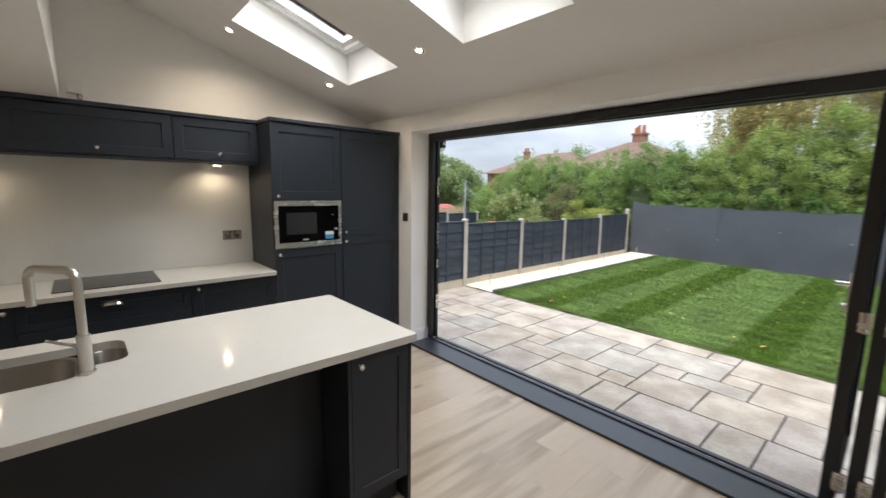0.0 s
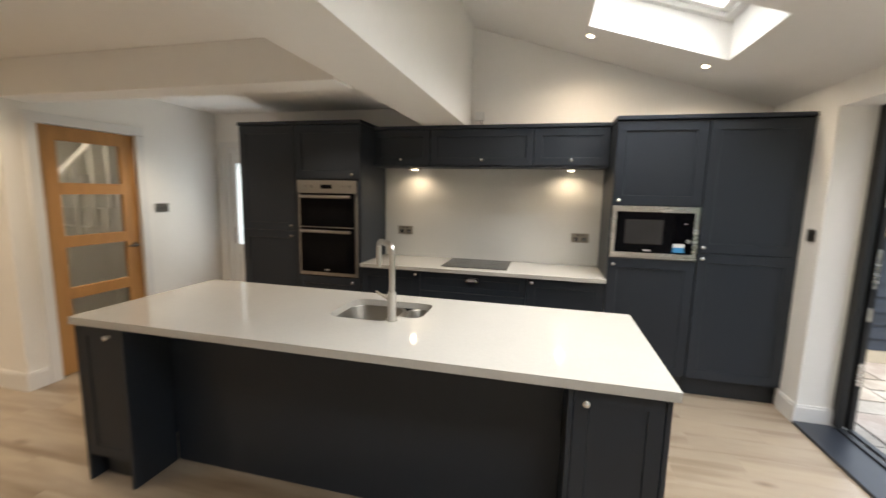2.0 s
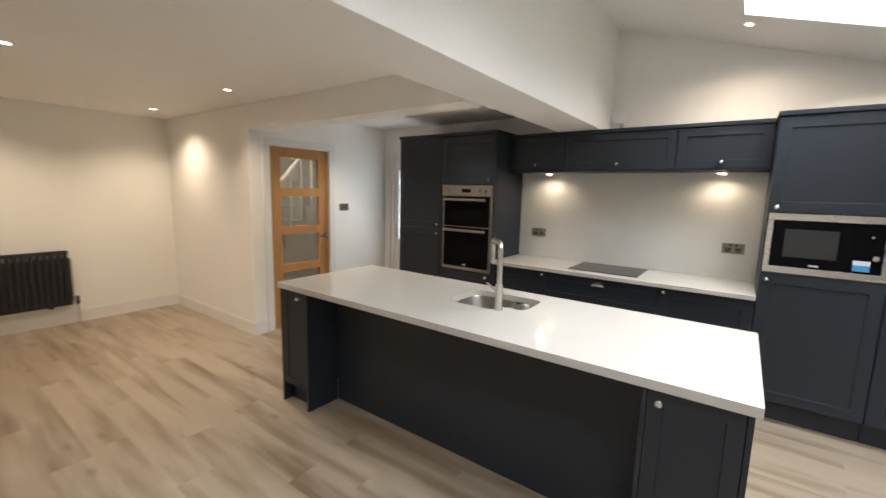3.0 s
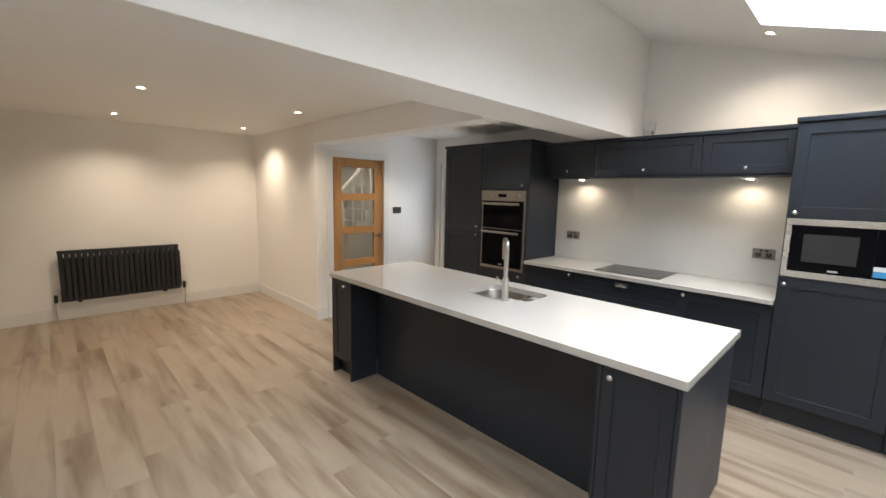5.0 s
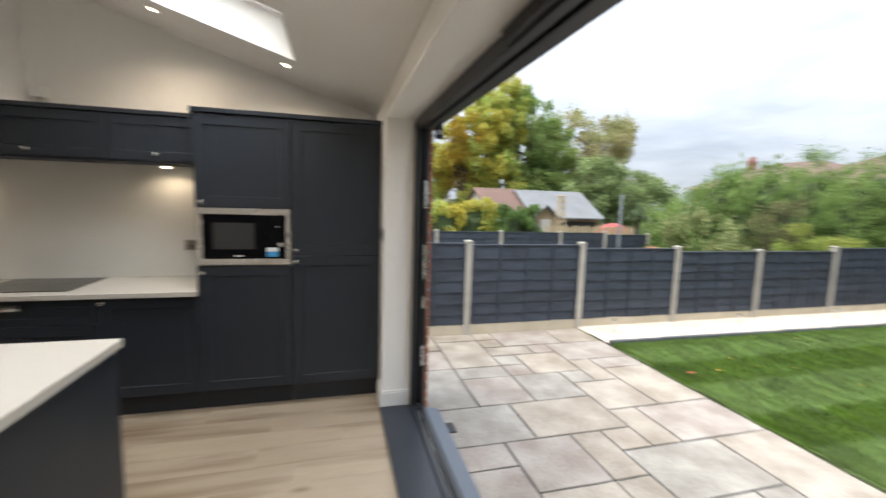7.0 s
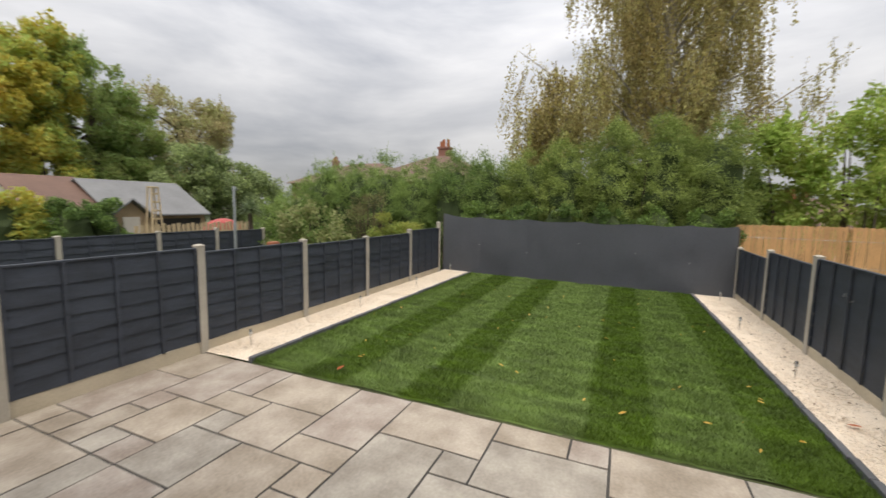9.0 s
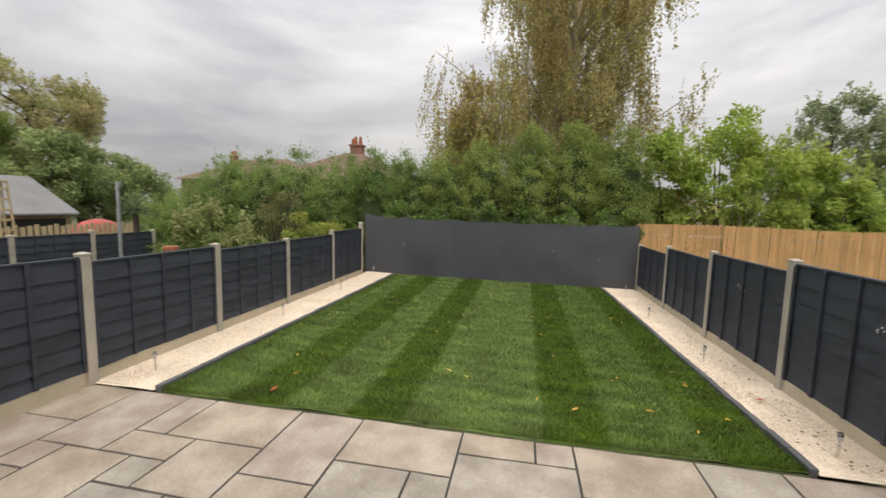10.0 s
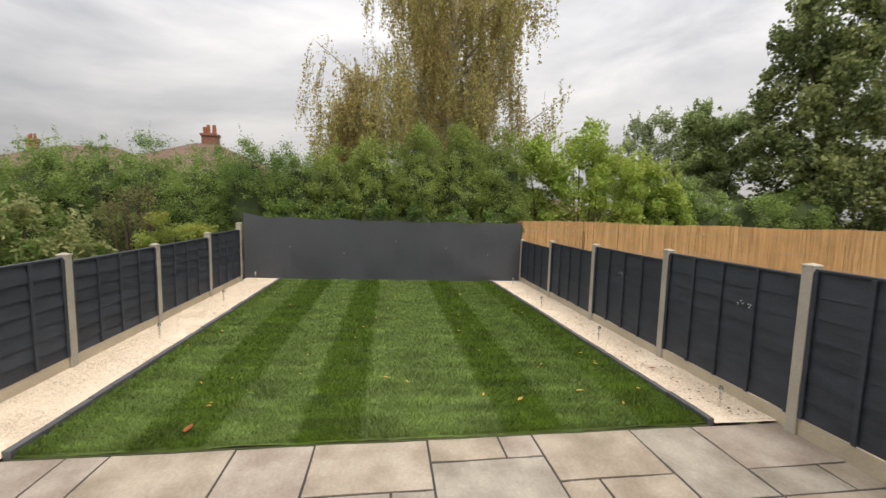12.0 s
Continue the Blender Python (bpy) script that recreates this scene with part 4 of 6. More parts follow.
def radiator():
    y0, y1, z0, z1, x = -0.21, 1.02, 0.235, 0.855, WEST
    r = thing("column_radiator", (x + 0.06, 0.4, z0), "anthracite column radiator on the dining wall", "radiator")
    n = 22
    step = (y1 - y0) / n
    for k in range(n):
        yc = y0 + (k + 0.5) * step
        bm = box(bmesh.new(), x + 0.045, x + 0.10, yc - step * 0.42, yc + step * 0.42, z0 + 0.02, z1 - 0.03, 0.012)
        part("column", bm, RADIATOR, r)
        part("rear_column", box(bmesh.new(), x + 0.012, x + 0.04, yc + step * 0.08, yc + step * 0.92, z0 + 0.02, z1 - 0.10, 0.008), RADIATOR, r)
    for z in (z0 + 0.015, z1 - 0.025):
        part("header", box(bmesh.new(), x + 0.05, x + 0.095, y0, y1, z - 0.02, z + 0.02, 0.01), RADIATOR, r)
    for yc in (y0 + 0.15, y1 - 0.2):
        part("bracket", box(bmesh.new(), x + 0.001, x + 0.07, yc, yc + 0.04, z0 - 0.03, z0 + 0.03, 0.002), RADIATOR, r)
    for yc, s in ((y0, -1), (y1, 1)):
        bm = tube(bmesh.new(), [(x + 0.072, yc, z0 + 0.02), (x + 0.072, yc + s * 0.045, z0 + 0.02), (x + 0.072, yc + s * 0.045, 0.001)], 0.008, 10)
        part("pipe", bm, CHROME, r, "chrome pipe tail")
        bm = cyl(bmesh.new(), (x + 0.072, yc + s * 0.045, z0 - 0.005), (x + 0.072, yc + s * 0.045, z0 + 0.085), 0.019, 0.017, 18)
        part("valve", bm, BLACKPL, r, "black radiator valve", True)


radiator()


def ceiling_spot(x, y, z, tilt, on=True):
    s = thing("recessed_downlight", (x, y, z), "round recessed downlight, lit warm", "downlight", "recessed downlights")
    rot = Matrix.Translation((x, y, z)) @ Matrix.Rotation(radians(tilt), 4, 'Y')
    bm = bmesh.new()
    tube(bm, [(0.039 * math.cos(a), 0.039 * math.sin(a), -0.002) for a in np.linspace(0, math.tau, 33)], 0.0055, 8)
    bm.transform(rot)
    part("bezel", bm, TRIM, s, soft=True)
    bm = cyl(bmesh.new(), (0, 0, -0.004), (0, 0, -0.0015), 0.034, seg=24)
    bm.transform(rot)
    part("reflector", bm, CHROME, s)
    bm = cyl(bmesh.new(), (0, 0, -0.0065), (0, 0, -0.004), 0.021, seg=20)
    bm.transform(rot)
    part("lens", bm, LAMPON, s)


for sx, sy in DINING_SPOTS + KITCHEN_SPOTS:
    ceiling_spot(sx, sy, DINING_Z, 0)
for sx, sy in VAULT_SPOTS:
    ceiling_spot(sx, sy, vault_z(sx), SLOPE_DEG)


def oak_door():
    y0, y1, x = 2.345, 3.118, HALL - 0.012
    t = 0.04
    d = thing("door_oak", (x - 0.02, (y0 + y1) / 2, 0), "closed honey-oak door with four glazed lights", "door")
    d["kind"] = "structure"
    s = 0.135
    for a, b in ((y0, y0 + s), (y1 - s, y1)):
        part("stile", box(bmesh.new(), x - t, x, a, b, 0.008, 2.045, 0.003), OAK, d)
    zs = [(0.008, 0.295), (0.635, 0.73), (1.07, 1.165), (1.505, 1.60), (1.935, 2.045)]
    for a, b in zs:
        part("rail", box(bmesh.new(), x - t, x, y0 + s, y1 - s, a, b, 0.003), OAK, d)
    for (_, a), (b, _) in zip(zs, zs[1:]):
        g = part("pane", box(bmesh.new(), x - t * 0.6, x - t * 0.4, y0 + s, y1 - s, a, b), GLASS, d)
        g.visible_shadow = False
    bm = cyl(bmesh.new(), (x, y1 - 0.06, 1.03), (x + 0.008, y1 - 0.06, 1.03), 0.026, seg=24)
    tube(bm, [(x + 0.008, y1 - 0.06, 1.03), (x + 0.05, y1 - 0.06, 1.03), (x + 0.058, y1 - 0.07, 1.03), (x + 0.058, y1 - 0.16, 1.03)], 0.009, 10)
    part("handle", bm, BRONZE, d, "dark bronze lever handle", True)
    for a, b, c, e in ((2.262, 2.342, 0, 2.05), (3.121, 3.201, 0, 2.05), (2.262, 3.201, 2.05, 2.13)):
        part("architrave", box(bmesh.new(), HALL, HALL + 0.02, a, b, c, e, 0.004), TRIM, d, "white painted architrave")


oak_door()
# the hall behind the glazed door: stairs with a white balustrade
stair = thing("staircase", (-4.3, 3.2, 0), "white painted staircase with spindles seen through the door glass", "staircase")
for k in range(9):
    part("step", box(bmesh.new(), -4.95, -4.10, 2.45 + 0.17 * k, 2.45 + 0.17 * (k + 1), 0.0, 0.19 * (k + 1), 0.004), TRIM, stair)
for k in range(8):
    part("spindle", box(bmesh.new(), -4.10, -4.065, 2.52 + 0.17 * k, 2.555 + 0.17 * k, 0.19 * (k + 1), 0.19 * (k + 1) + 0.85, 0.003), TRIM, stair)
part("handrail", tube(bmesh.new(), [(-4.08, 2.48, 1.04), (-4.08, 3.95, 2.66 - 0.05)], 0.03, 8), TRIM, stair)
# unseen glowing disc, added so the hall shows bright through the door panes
hd = thing("hall_fill_disc", (-3.7, 3.0, 2.4), "plain round glowing disc added to brighten the hall", "ceiling light")
part("lens", cyl(bmesh.new(), (-3.7, 3.0, 2.40), (-3.7, 3.0, 2.43), 0.12, seg=28), glow_mat("hall_fill_glow", (1.0, 0.86, 0.68), 13.0), hd)


def back_door():
    x0, x1, y = -3.0, -2.2, KW + 0.05
    d = thing("door_back", (-2.6, y, 0), "white uPVC back door with a clear glazed upper panel", "door")
    d["kind"] = "structure"
    part("frame", box(bmesh.new(), -3.02, -2.96, KW + 0.01, KW + 0.11, 0, 2.05, 0.004), PVC, d)
    part("frame", box(bmesh.new(), -2.24, -2.18, KW + 0.01, KW + 0.11, 0, 2.05, 0.004), PVC, d)
    part("frame", box(bmesh.new(), -2.96, -2.24, KW + 0.01, KW + 0.11, 1.99, 2.05, 0.004), PVC, d)
    for a, b in ((-2.955, -2.895), (-2.305, -2.245)):
        part("stile", box(bmesh.new(), a, b, y - 0.03, y + 0.03, 0.01, 1.985, 0.004), PVC, d)
    for a, b in ((0.01, 0.14), (0.80, 0.92), (1.87, 1.985)):
        part("rail", box(bmesh.new(), -2.895, -2.305, y - 0.03, y + 0.03, a, b, 0.004), PVC, d)
    part("panel", box(bmesh.new(), -2.895, -2.305, y - 0.012, y + 0.012, 0.14, 0.80, 0.004), PVC, d)
    g = part("pane", box(bmesh.new(), -2.895, -2.305, y - 0.01, y + 0.01, 0.92, 1.87), GLASS, d)
    g.visible_shadow = False
    bm = box(bmesh.new(), -2.945, -2.915, y - 0.045, y - 0.03, 0.93, 1.13, 0.004)
    tube(bm, [(-2.93, y - 0.045, 1.05), (-2.93, y - 0.085, 1.05), (-2.815, y - 0.085, 1.045)], 0.009, 8)
    part("handle", bm, CHROME, d, "chrome lever handle")
    for a, b, c, e in ((-3.10, -3.02, 0, 2.05), (-3.10, -2.30, 2.05, 2.11)):
        part("architrave", box(bmesh.new(), a, b, KW - 0.016, KW, c, e, 0.003), TRIM, d)


back_door()
sw = thing("light_switch", (HALL, 3.36, 1.372), "brushed bronze double light switch", "switch")
part("plate", box(bmesh.new(), HALL, HALL + 0.007, 3.287, 3.433, 1.328, 1.416, 0.003), BRONZE, sw)
for yy in (3.335, 3.385):
    part("rocker", box(bmesh.new(), HALL + 0.006, HALL + 0.012, yy - 0.007, yy + 0.007, 1.358, 1.386, 0.002), BLACKPL, sw)
sw = thing("light_switch", (EAST, 3.39, 1.34), "small dark bronze switch beside the bifold opening", "switch")
part("plate", box(bmesh.new(), EAST - 0.008, EAST, 3.345, 3.431, 1.297, 1.383, 0.003), BRONZE, sw)
part("rocker", box(bmesh.new(), EAST - 0.013, EAST - 0.007, 3.37, 3.405, 1.32, 1.36, 0.002), BLACKPL, sw)
wb = thing("junction_box", (-0.02, KW, 2.32), "small white wall box with a short loose wire", "junction box")
part("box_cover", box(bmesh.new(), -0.06, 0.025, KW - 0.045, KW, 2.285, 2.37, 0.005), PVC, wb)
part("wire", tube(bmesh.new(), [(0.0, KW - 0.015, 2.29), (0.0, KW - 0.03, 2.25), (0.02, KW - 0.04, 2.245), (0.025, KW - 0.04, 2.27)], 0.004, 6), BLACKPL, wb)

# ---- garden: setting ----
bm = bmesh.new()
N = 30
grid = [[None] * (N + 1) for _ in range(N + 1)]
for i in range(N + 1):
    for j in range(N + 1):
        u, v = (i / N * 2 - 1), (j / N * 2 - 1)
        x, y = 8 + 400 * u * abs(u) ** 1.5, 2 + 400 * v * abs(v) ** 1.5
        grid[i][j] = bm.verts.new((x, y, -0.62))
for i in range(N):
    for j in range(N):
        bm.faces.new((grid[i][j], grid[i + 1][j], grid[i + 1][j + 1], grid[i][j + 1]))
solo("ground", bm, SOIL, (0, 0, 0), "rough grass and soil of the surrounding gardens", "ground", kind="structure")

LX0, LX1 = 6.03, 13.85
FL_Y, FR_Y = 6.12, -1.40


def strip(x, near, far):
    return near + (far - near) * (x - LX0) / (LX1 - LX0)


def lawn_n(x):
    return strip(x, 5.26, 5.20)


def lawn_s(x):
    return strip(x, -0.665, -0.46)


def ground_z(x, y):
    """Levels of the garden: a slight fall to the far end on the south side."""
    return -0.41 - 0.010 * max(0, x - 6) * (1 - (y + 1.4) / 7.5)


def sheet(name, xs, y_lo, y_hi, lift, material, label, category, rough=0.0, rows=40, thick=0.15):
    bm = bmesh.new()
    vs = []
    for x in np.linspace(*xs, 90):
        a, b = y_lo(x), y_hi(x)
        vs.append([bm.verts.new((x, y, ground_z(x, y) + lift + rough * noise.noise((x * 2.1, y * 2.1, 3)) + rough * 0.6 * noise.noise((x * 9, y * 9, 7)))) for y in np.linspace(a, b, rows)])
    for i in range(len(vs) - 1):
        for j in range(rows - 1):
            bm.faces.new((vs[i][j], vs[i + 1][j], vs[i + 1][j + 1], vs[i][j + 1]))
    ob = solo(name, bm, material, (0, 0, 0), label, category, kind="structure", soft=True)
    return ob


sheet("lawn_soil", (6.04, LX1), lawn_s, lawn_n, -0.004, LAWN, "striped turf laid in rolls", "lawn", 0.020, 60)
sheet("gravel_bed_north", (6.006, 14.0), lambda x: lawn_n(x) + 0.05, lambda x: FL_Y, 0.012, GRAVEL, "cream gravel border along the fence", "gravel", 0.008, 16)
sheet("gravel_bed_south", (6.006, 14.0), lambda x: FR_Y, lambda x: lawn_s(x) - 0.05, 0.012, GRAVEL, "cream gravel border along the fence", "gravel", 0.008, 16)


def leaves_mesh(name, centres, normals_up, size, material, aspect=0.5, fold=0.25, droop=0.0, seed=1):
    """Many small folded leaves at the given centres, as one mesh."""
    rng = np.random.default_rng(seed)
    n = len(centres)
    d = rng.normal(size=(n, 3))
    d[:, 2] -= droop
    d /= np.linalg.norm(d, axis=1)[:, None]
    s = rng.normal(size=(n, 3))
    s[:, 2] *= 1 - 0.5 * normals_up
    s -= (s * d).sum(1)[:, None] * d
    s /= np.linalg.norm(s, axis=1)[:, None]
    up = np.cross(d, s)
    L = size * rng.uniform(0.6, 1.35, n)[:, None]
    W = L * aspect * 0.5
    co = np.empty((n, 4, 3))
    co[:, 0] = centres - d * L * 0.5
    co[:, 1] = centres + s * W + up * W * fold * 2
    co[:, 2] = centres + d * L * 0.5
    co[:, 3] = centres - s * W + up * W * fold * 2
    me = bpy.data.meshes.new(name)
    me.vertices.add(n * 4)
    me.vertices.foreach_set("co", co.astype(np.float32).ravel())
    idx = np.arange(n * 4, dtype=np.int32).reshape(n, 4)
    tri = np.concatenate([idx[:, [0, 1, 2]], idx[:, [0, 2, 3]]], 1).ravel()
    me.loops.add(n * 6)
    me.loops.foreach_set("vertex_index", tri)
    me.polygons.add(n * 2)
    me.polygons.foreach_set("loop_start", np.arange(0, n * 6, 3, dtype=np.int32))
    me.update(calc_edges=True)
    me.materials.append(material)
    return me


def turf(n=210000):
    rng = np.random.default_rng(5)
    x = LX0 + 0.025 + (LX1 - LX0 - 0.025) * rng.random(n) ** 1.35
    y = rng.random(n)
    lo, hi = lawn_s(x), lawn_n(x)
    y = lo + (hi - lo) * y
    z = -0.41 - 0.010 * np.maximum(0, x - 6) * (1 - (y + 1.4) / 7.5) + 0.004
    c = np.stack([x, y, z], 1)
    clump = np.array([noise.noise((u * 5.0, v * 2.6, 1)) for u, v in zip(x, y)])
    h = rng.uniform(0.018, 0.042, n) * (1.15 + 0.75 * clump)
    lean = rng.normal(size=(n, 2)) * 0.55 * h[:, None]
    a = rng.random(n) * math.tau
    w = rng.uniform(0.002, 0.0042, n) * (1 + (x - LX0) * 0.35)
    co = np.empty((n, 3, 3))
    off = np.stack([np.cos(a) * w, np.sin(a) * w, np.zeros(n)], 1)
    co[:, 0], co[:, 1] = c - off, c + off
    co[:, 2] = c + np.stack([lean[:, 0], lean[:, 1], h], 1)
    me = bpy.data.meshes.new("grass_blades")
    me.vertices.add(n * 3)
    me.vertices.foreach_set("co", co.astype(np.float32).ravel())
    me.loops.add(n * 3)
    me.loops.foreach_set("vertex_index", np.arange(n * 3, dtype=np.int32))
    me.polygons.add(n)
    me.polygons.foreach_set("loop_start", np.arange(0, n * 3, 3, dtype=np.int32))
    me.update(calc_edges=True)
    me.materials.append(LAWN)
    tagged(new("grass_blades", me), "short mown grass blades in light and dark stripes", "grass", kind="stuff")


turf()


def pebbles(n, name, y_lo, y_hi, seed):
    rng = np.random.default_rng(seed)
    x = LX0 + 0.02 + (LX1 - LX0) * rng.random(n) ** 1.6
    lo, hi = y_lo(x), y_hi(x)
    y = lo + (hi - lo) * rng.random(n)
    z = -0.40 - 0.010 * np.maximum(0, x - 6) * (1 - (y + 1.4) / 7.5) + 0.004
    octa = np.array([(1, 0, 0), (0, 1, 0), (-1, 0, 0), (0, -1, 0), (0, 0, 1), (0, 0, -1)], float)
    f = np.array([(0, 1, 4), (1, 2, 4), (2, 3, 4), (3, 0, 4), (1, 0, 5), (2, 1, 5), (3, 2, 5), (0, 3, 5)])
    r = rng.uniform(0.006, 0.016, (n, 1, 1))
    co = octa[None] * r * rng.uniform(0.6, 1.25, (n, 6, 1)) * np.array([1, 1, 0.6]) + np.stack([x, y, z], 1)[:, None]
    me = bpy.data.meshes.new(name)
    me.vertices.add(n * 6)
    me.vertices.foreach_set("co", co.astype(np.float32).ravel())
    tri = (f[None] + 6 * np.arange(n)[:, None, None]).astype(np.int32).ravel()
    me.loops.add(len(tri))
    me.loops.foreach_set("vertex_index", tri)
    me.polygons.add(len(tri) // 3)
    me.polygons.foreach_set("loop_start", np.arange(0, len(tri), 3, dtype=np.int32))
    me.update(calc_edges=True)
    me.materials.append(PEBBLE)
    tagged(new(name, me), "loose cream gravel stones", "gravel", kind="stuff")


pebbles(9000, "gravel_stones_north", lambda x: lawn_n(x) + 0.06, lambda x: 0 * x + FL_Y - 0.03, 11)
pebbles(9000, "gravel_stones_south", lambda x: 0 * x + FR_Y + 0.03, lambda x: lawn_s(x) - 0.06, 12)



def debris():
    """Dry bits of leaf and soil that lie scattered on the gravel."""
    rng = np.random.default_rng(71)
    bm = bmesh.new()
    for _ in range(80):
        x = 6.1 + 6.5 * rng.random() ** 1.5
        y = FR_Y + 0.06 + (lawn_s(x) - FR_Y - 0.14) * rng.random()
        r = rng.uniform(0.008, 0.022)
        a = rng.random() * math.tau
        z = ground_z(x, y) + 0.022
        bmesh.ops.create_cone(bm, cap_ends=True, segments=5, radius1=r, radius2=r * 0.6, depth=0.006,
                              matrix=Matrix.Translation((x, y, z)) @ Matrix.Rotation(a, 4, 'Z') @ Matrix.Rotation(rng.normal() * 0.3, 4, 'X') @ Matrix.Diagonal((1, 0.5, 1, 1)))
    solo("leaf_litter", bm, mat("dry_brown_litter", (0.17, 0.11, 0.06), 0.9, vary=0.2, island=0.4), (0, 0, 0), "dry brown leaf scraps scattered on the gravel", "leaf litter", kind="stuff")


debris()

# ---- fences ----


def fence_post(f, x, y, top, z0):
    bm = box(bmesh.new(), x - 0.05, x + 0.05, y - 0.05, y + 0.05, z0 - 0.15, top - 0.03, 0.008)
    box(bm, x - 0.055, x + 0.055, y - 0.055, y + 0.055, top - 0.034, top - 0.012, 0.006)
    for v in bm.verts:
        v.co.x += 0.0015 * noise.noise(v.co * 7)
    bmesh.ops.create_cone(bm, cap_ends=True, segments=4, radius1=0.074, radius2=0.02, depth=0.016, matrix=Matrix.Translation((x, y, top - 0.006)) @ Matrix.Rotation(radians(45), 4, 'Z'))
    part("post", bm, CONCRETE, f, "weathered concrete post")


def fence_panel(f, x0, x1, y, face, z0, top, battens, rng):
    """An overlap panel: wavy waney boards, upright battens, a capping rail. face: -1 shows to the south, 1 to the north."""
    bm = box(bmesh.new(), x0, x1, y - 0.028, y + 0.028, top - 0.022, top, 0.003)
    box(bm, x0, x1, y - face * 0.012 - 0.008, y - face * 0.012 + 0.008, top - 0.06, top - 0.022)
    p = part("panel", bm, FENCEBLUE, f, "slate-blue overlap panel")
    n = 7
    h = (top - 0.03 - z0) / n
    for k in range(n):
        bm = bmesh.new()
        seg = 9
        rows = []
        ph = rng.random() * 50
        for i in range(seg + 1):
            x = x0 + (x1 - x0) * i / seg
            zb = z0 + k * h + 0.016 * noise.noise((x * 1.9 + ph, k * 3.1, y)) - (0.022 if k else 0)
            zt = z0 + (k + 1) * h + 0.01
            rows.append([bm.verts.new((x, y + face * a, z)) for a, z in ((0.026 if face < 0 else 0.016, zb), (0.004, zt), (-0.006, zt), (0.012 if face < 0 else 0.004, zb))])
        for a, b in zip(rows, rows[1:]):
            for q in range(4):
                bm.faces.new((a[q], a[(q + 1) % 4], b[(q + 1) % 4], b[q]))
        part("lap_board", bm, FENCEBLUE, p)
    for k in range(battens):
        x = x0 + 0.02 + (x1 - x0 - 0.04) * k / (battens - 1)
        part("batten", box(bmesh.new(), x - 0.018, x + 0.018, y + face * 0.033 - 0.009, y + face * 0.033 + 0.009, z0, top - 0.02, 0.002), FENCEBLUE, p)


def gravel_board(f, x0, x1, y, z0, h):
    bm = box(bmesh.new(), x0, x1, y - 0.02, y + 0.02, z0 - 0.1, z0 + h, 0.004)
    part("gravel_board", bm, CREAMCONC, f, "cream concrete gravel board")


def fence(posts, y, face, battens, seed, label, base=lambda x: -0.42, gb=0.155):
    rng = random.Random(seed)
    f = thing("fence", ((posts[0][0] + posts[-1][0]) / 2, y, -0.5), label, "fence")
    for x, top in posts:
        fence_post(f, x, y, top, base(x))
    for (xa, ta), (xb, tb) in zip(posts, posts[1:]):
        z0 = base((xa + xb) / 2)
        gravel_board(f, xa + 0.051, xb - 0.051, y, z0, gb)
        fence_panel(f, xa + 0.052, xb - 0.052, y, face, z0 + gb + 0.004, min(ta, tb) - 0.045, battens, rng)


fence(((2.15, 1.04), (4.07, 1.04), (6.01, 1.02), (7.90, 0.96), (9.77, 0.90), (11.71, 0.96), (13.51, 1.09)), FL_Y, -1, 5, 3, "slate-blue overlap fence with concrete posts beside the gravel")
fence(((3.95, 1.22), (5.86, 1.17), (7.77, 1.10), (9.76, 0.99), (11.80, 0.88), (13.93, 0.74)), FR_Y, 1, 5, 4, "slate-blue battened fence with concrete posts below the reeds", lambda x: -0.42 - 0.012 * max(0, x - 6))
fence(((1.0, 0.80), (2.95, 0.80), (4.95, 0.80), (6.95, 0.80), (8.95, 0.80), (10.55, 0.82), (12.2, 0.75)), 11.75, -1, 5, 6, "slate-blue fence between the neighbouring gardens", lambda x: -0.5)

# ---- grey screen at the garden's end, with a slack top edge ----
scr = thing("privacy_screen", (14.0, 2.4, -0.5), "dark grey fabric privacy screen with a slack wavy top", "privacy screen")
bounds = (6.17, 5.0, 3.6, 2.2, 0.8, -0.4, -1.36)
tops = (1.335, 1.245, 1.225, 1.205, 1.20, 1.205, 1.215)
for k in range(6):
    bm = bmesh.new()
    cols = []
    for i in range(15):
        u = i / 14
        y = bounds[k] + (bounds[k + 1] - bounds[k]) * u
        t = tops[k] + (tops[k + 1] - tops[k]) * u - 0.045 * math.sin(math.pi * u) * (1.4 if k == 0 else 1) + 0.012 * noise.noise((y * 3.1, 4, 1))
        b = -0.62
        cols.append([bm.verts.new((14.0 + 0.03 * noise.noise((y * 1.3, j * 0.35, 2)) + 0.012 * noise.noise((y * 6.0, j * 0.9, 5)), y, b + (t - b) * j / 8)) for j in range(9)])
    for a, b in zip(cols, cols[1:]):
        for j in range(8):
            bm.faces.new((a[j], b[j], b[j + 1], a[j + 1]))
    bmesh.ops.solidify(bm, geom=bm.faces, thickness=0.006)
    part("screen_panel", bm, SCREEN, scr, soft=True)
for k in range(7):
    part("support_post", box(bmesh.new(), 14.02, 14.07, bounds[k] - 0.03, bounds[k] + 0.03, -0.6, tops[k] - 0.05), BARK, scr)
for k in range(1, 6):
    for z in (0.62 - 0.17 * (k % 3),):
        part("fixing", cyl(bmesh.new(), (13.97, bounds[k], z), (13.99, bounds[k], z), 0.012, seg=8), PALEMARK, scr)

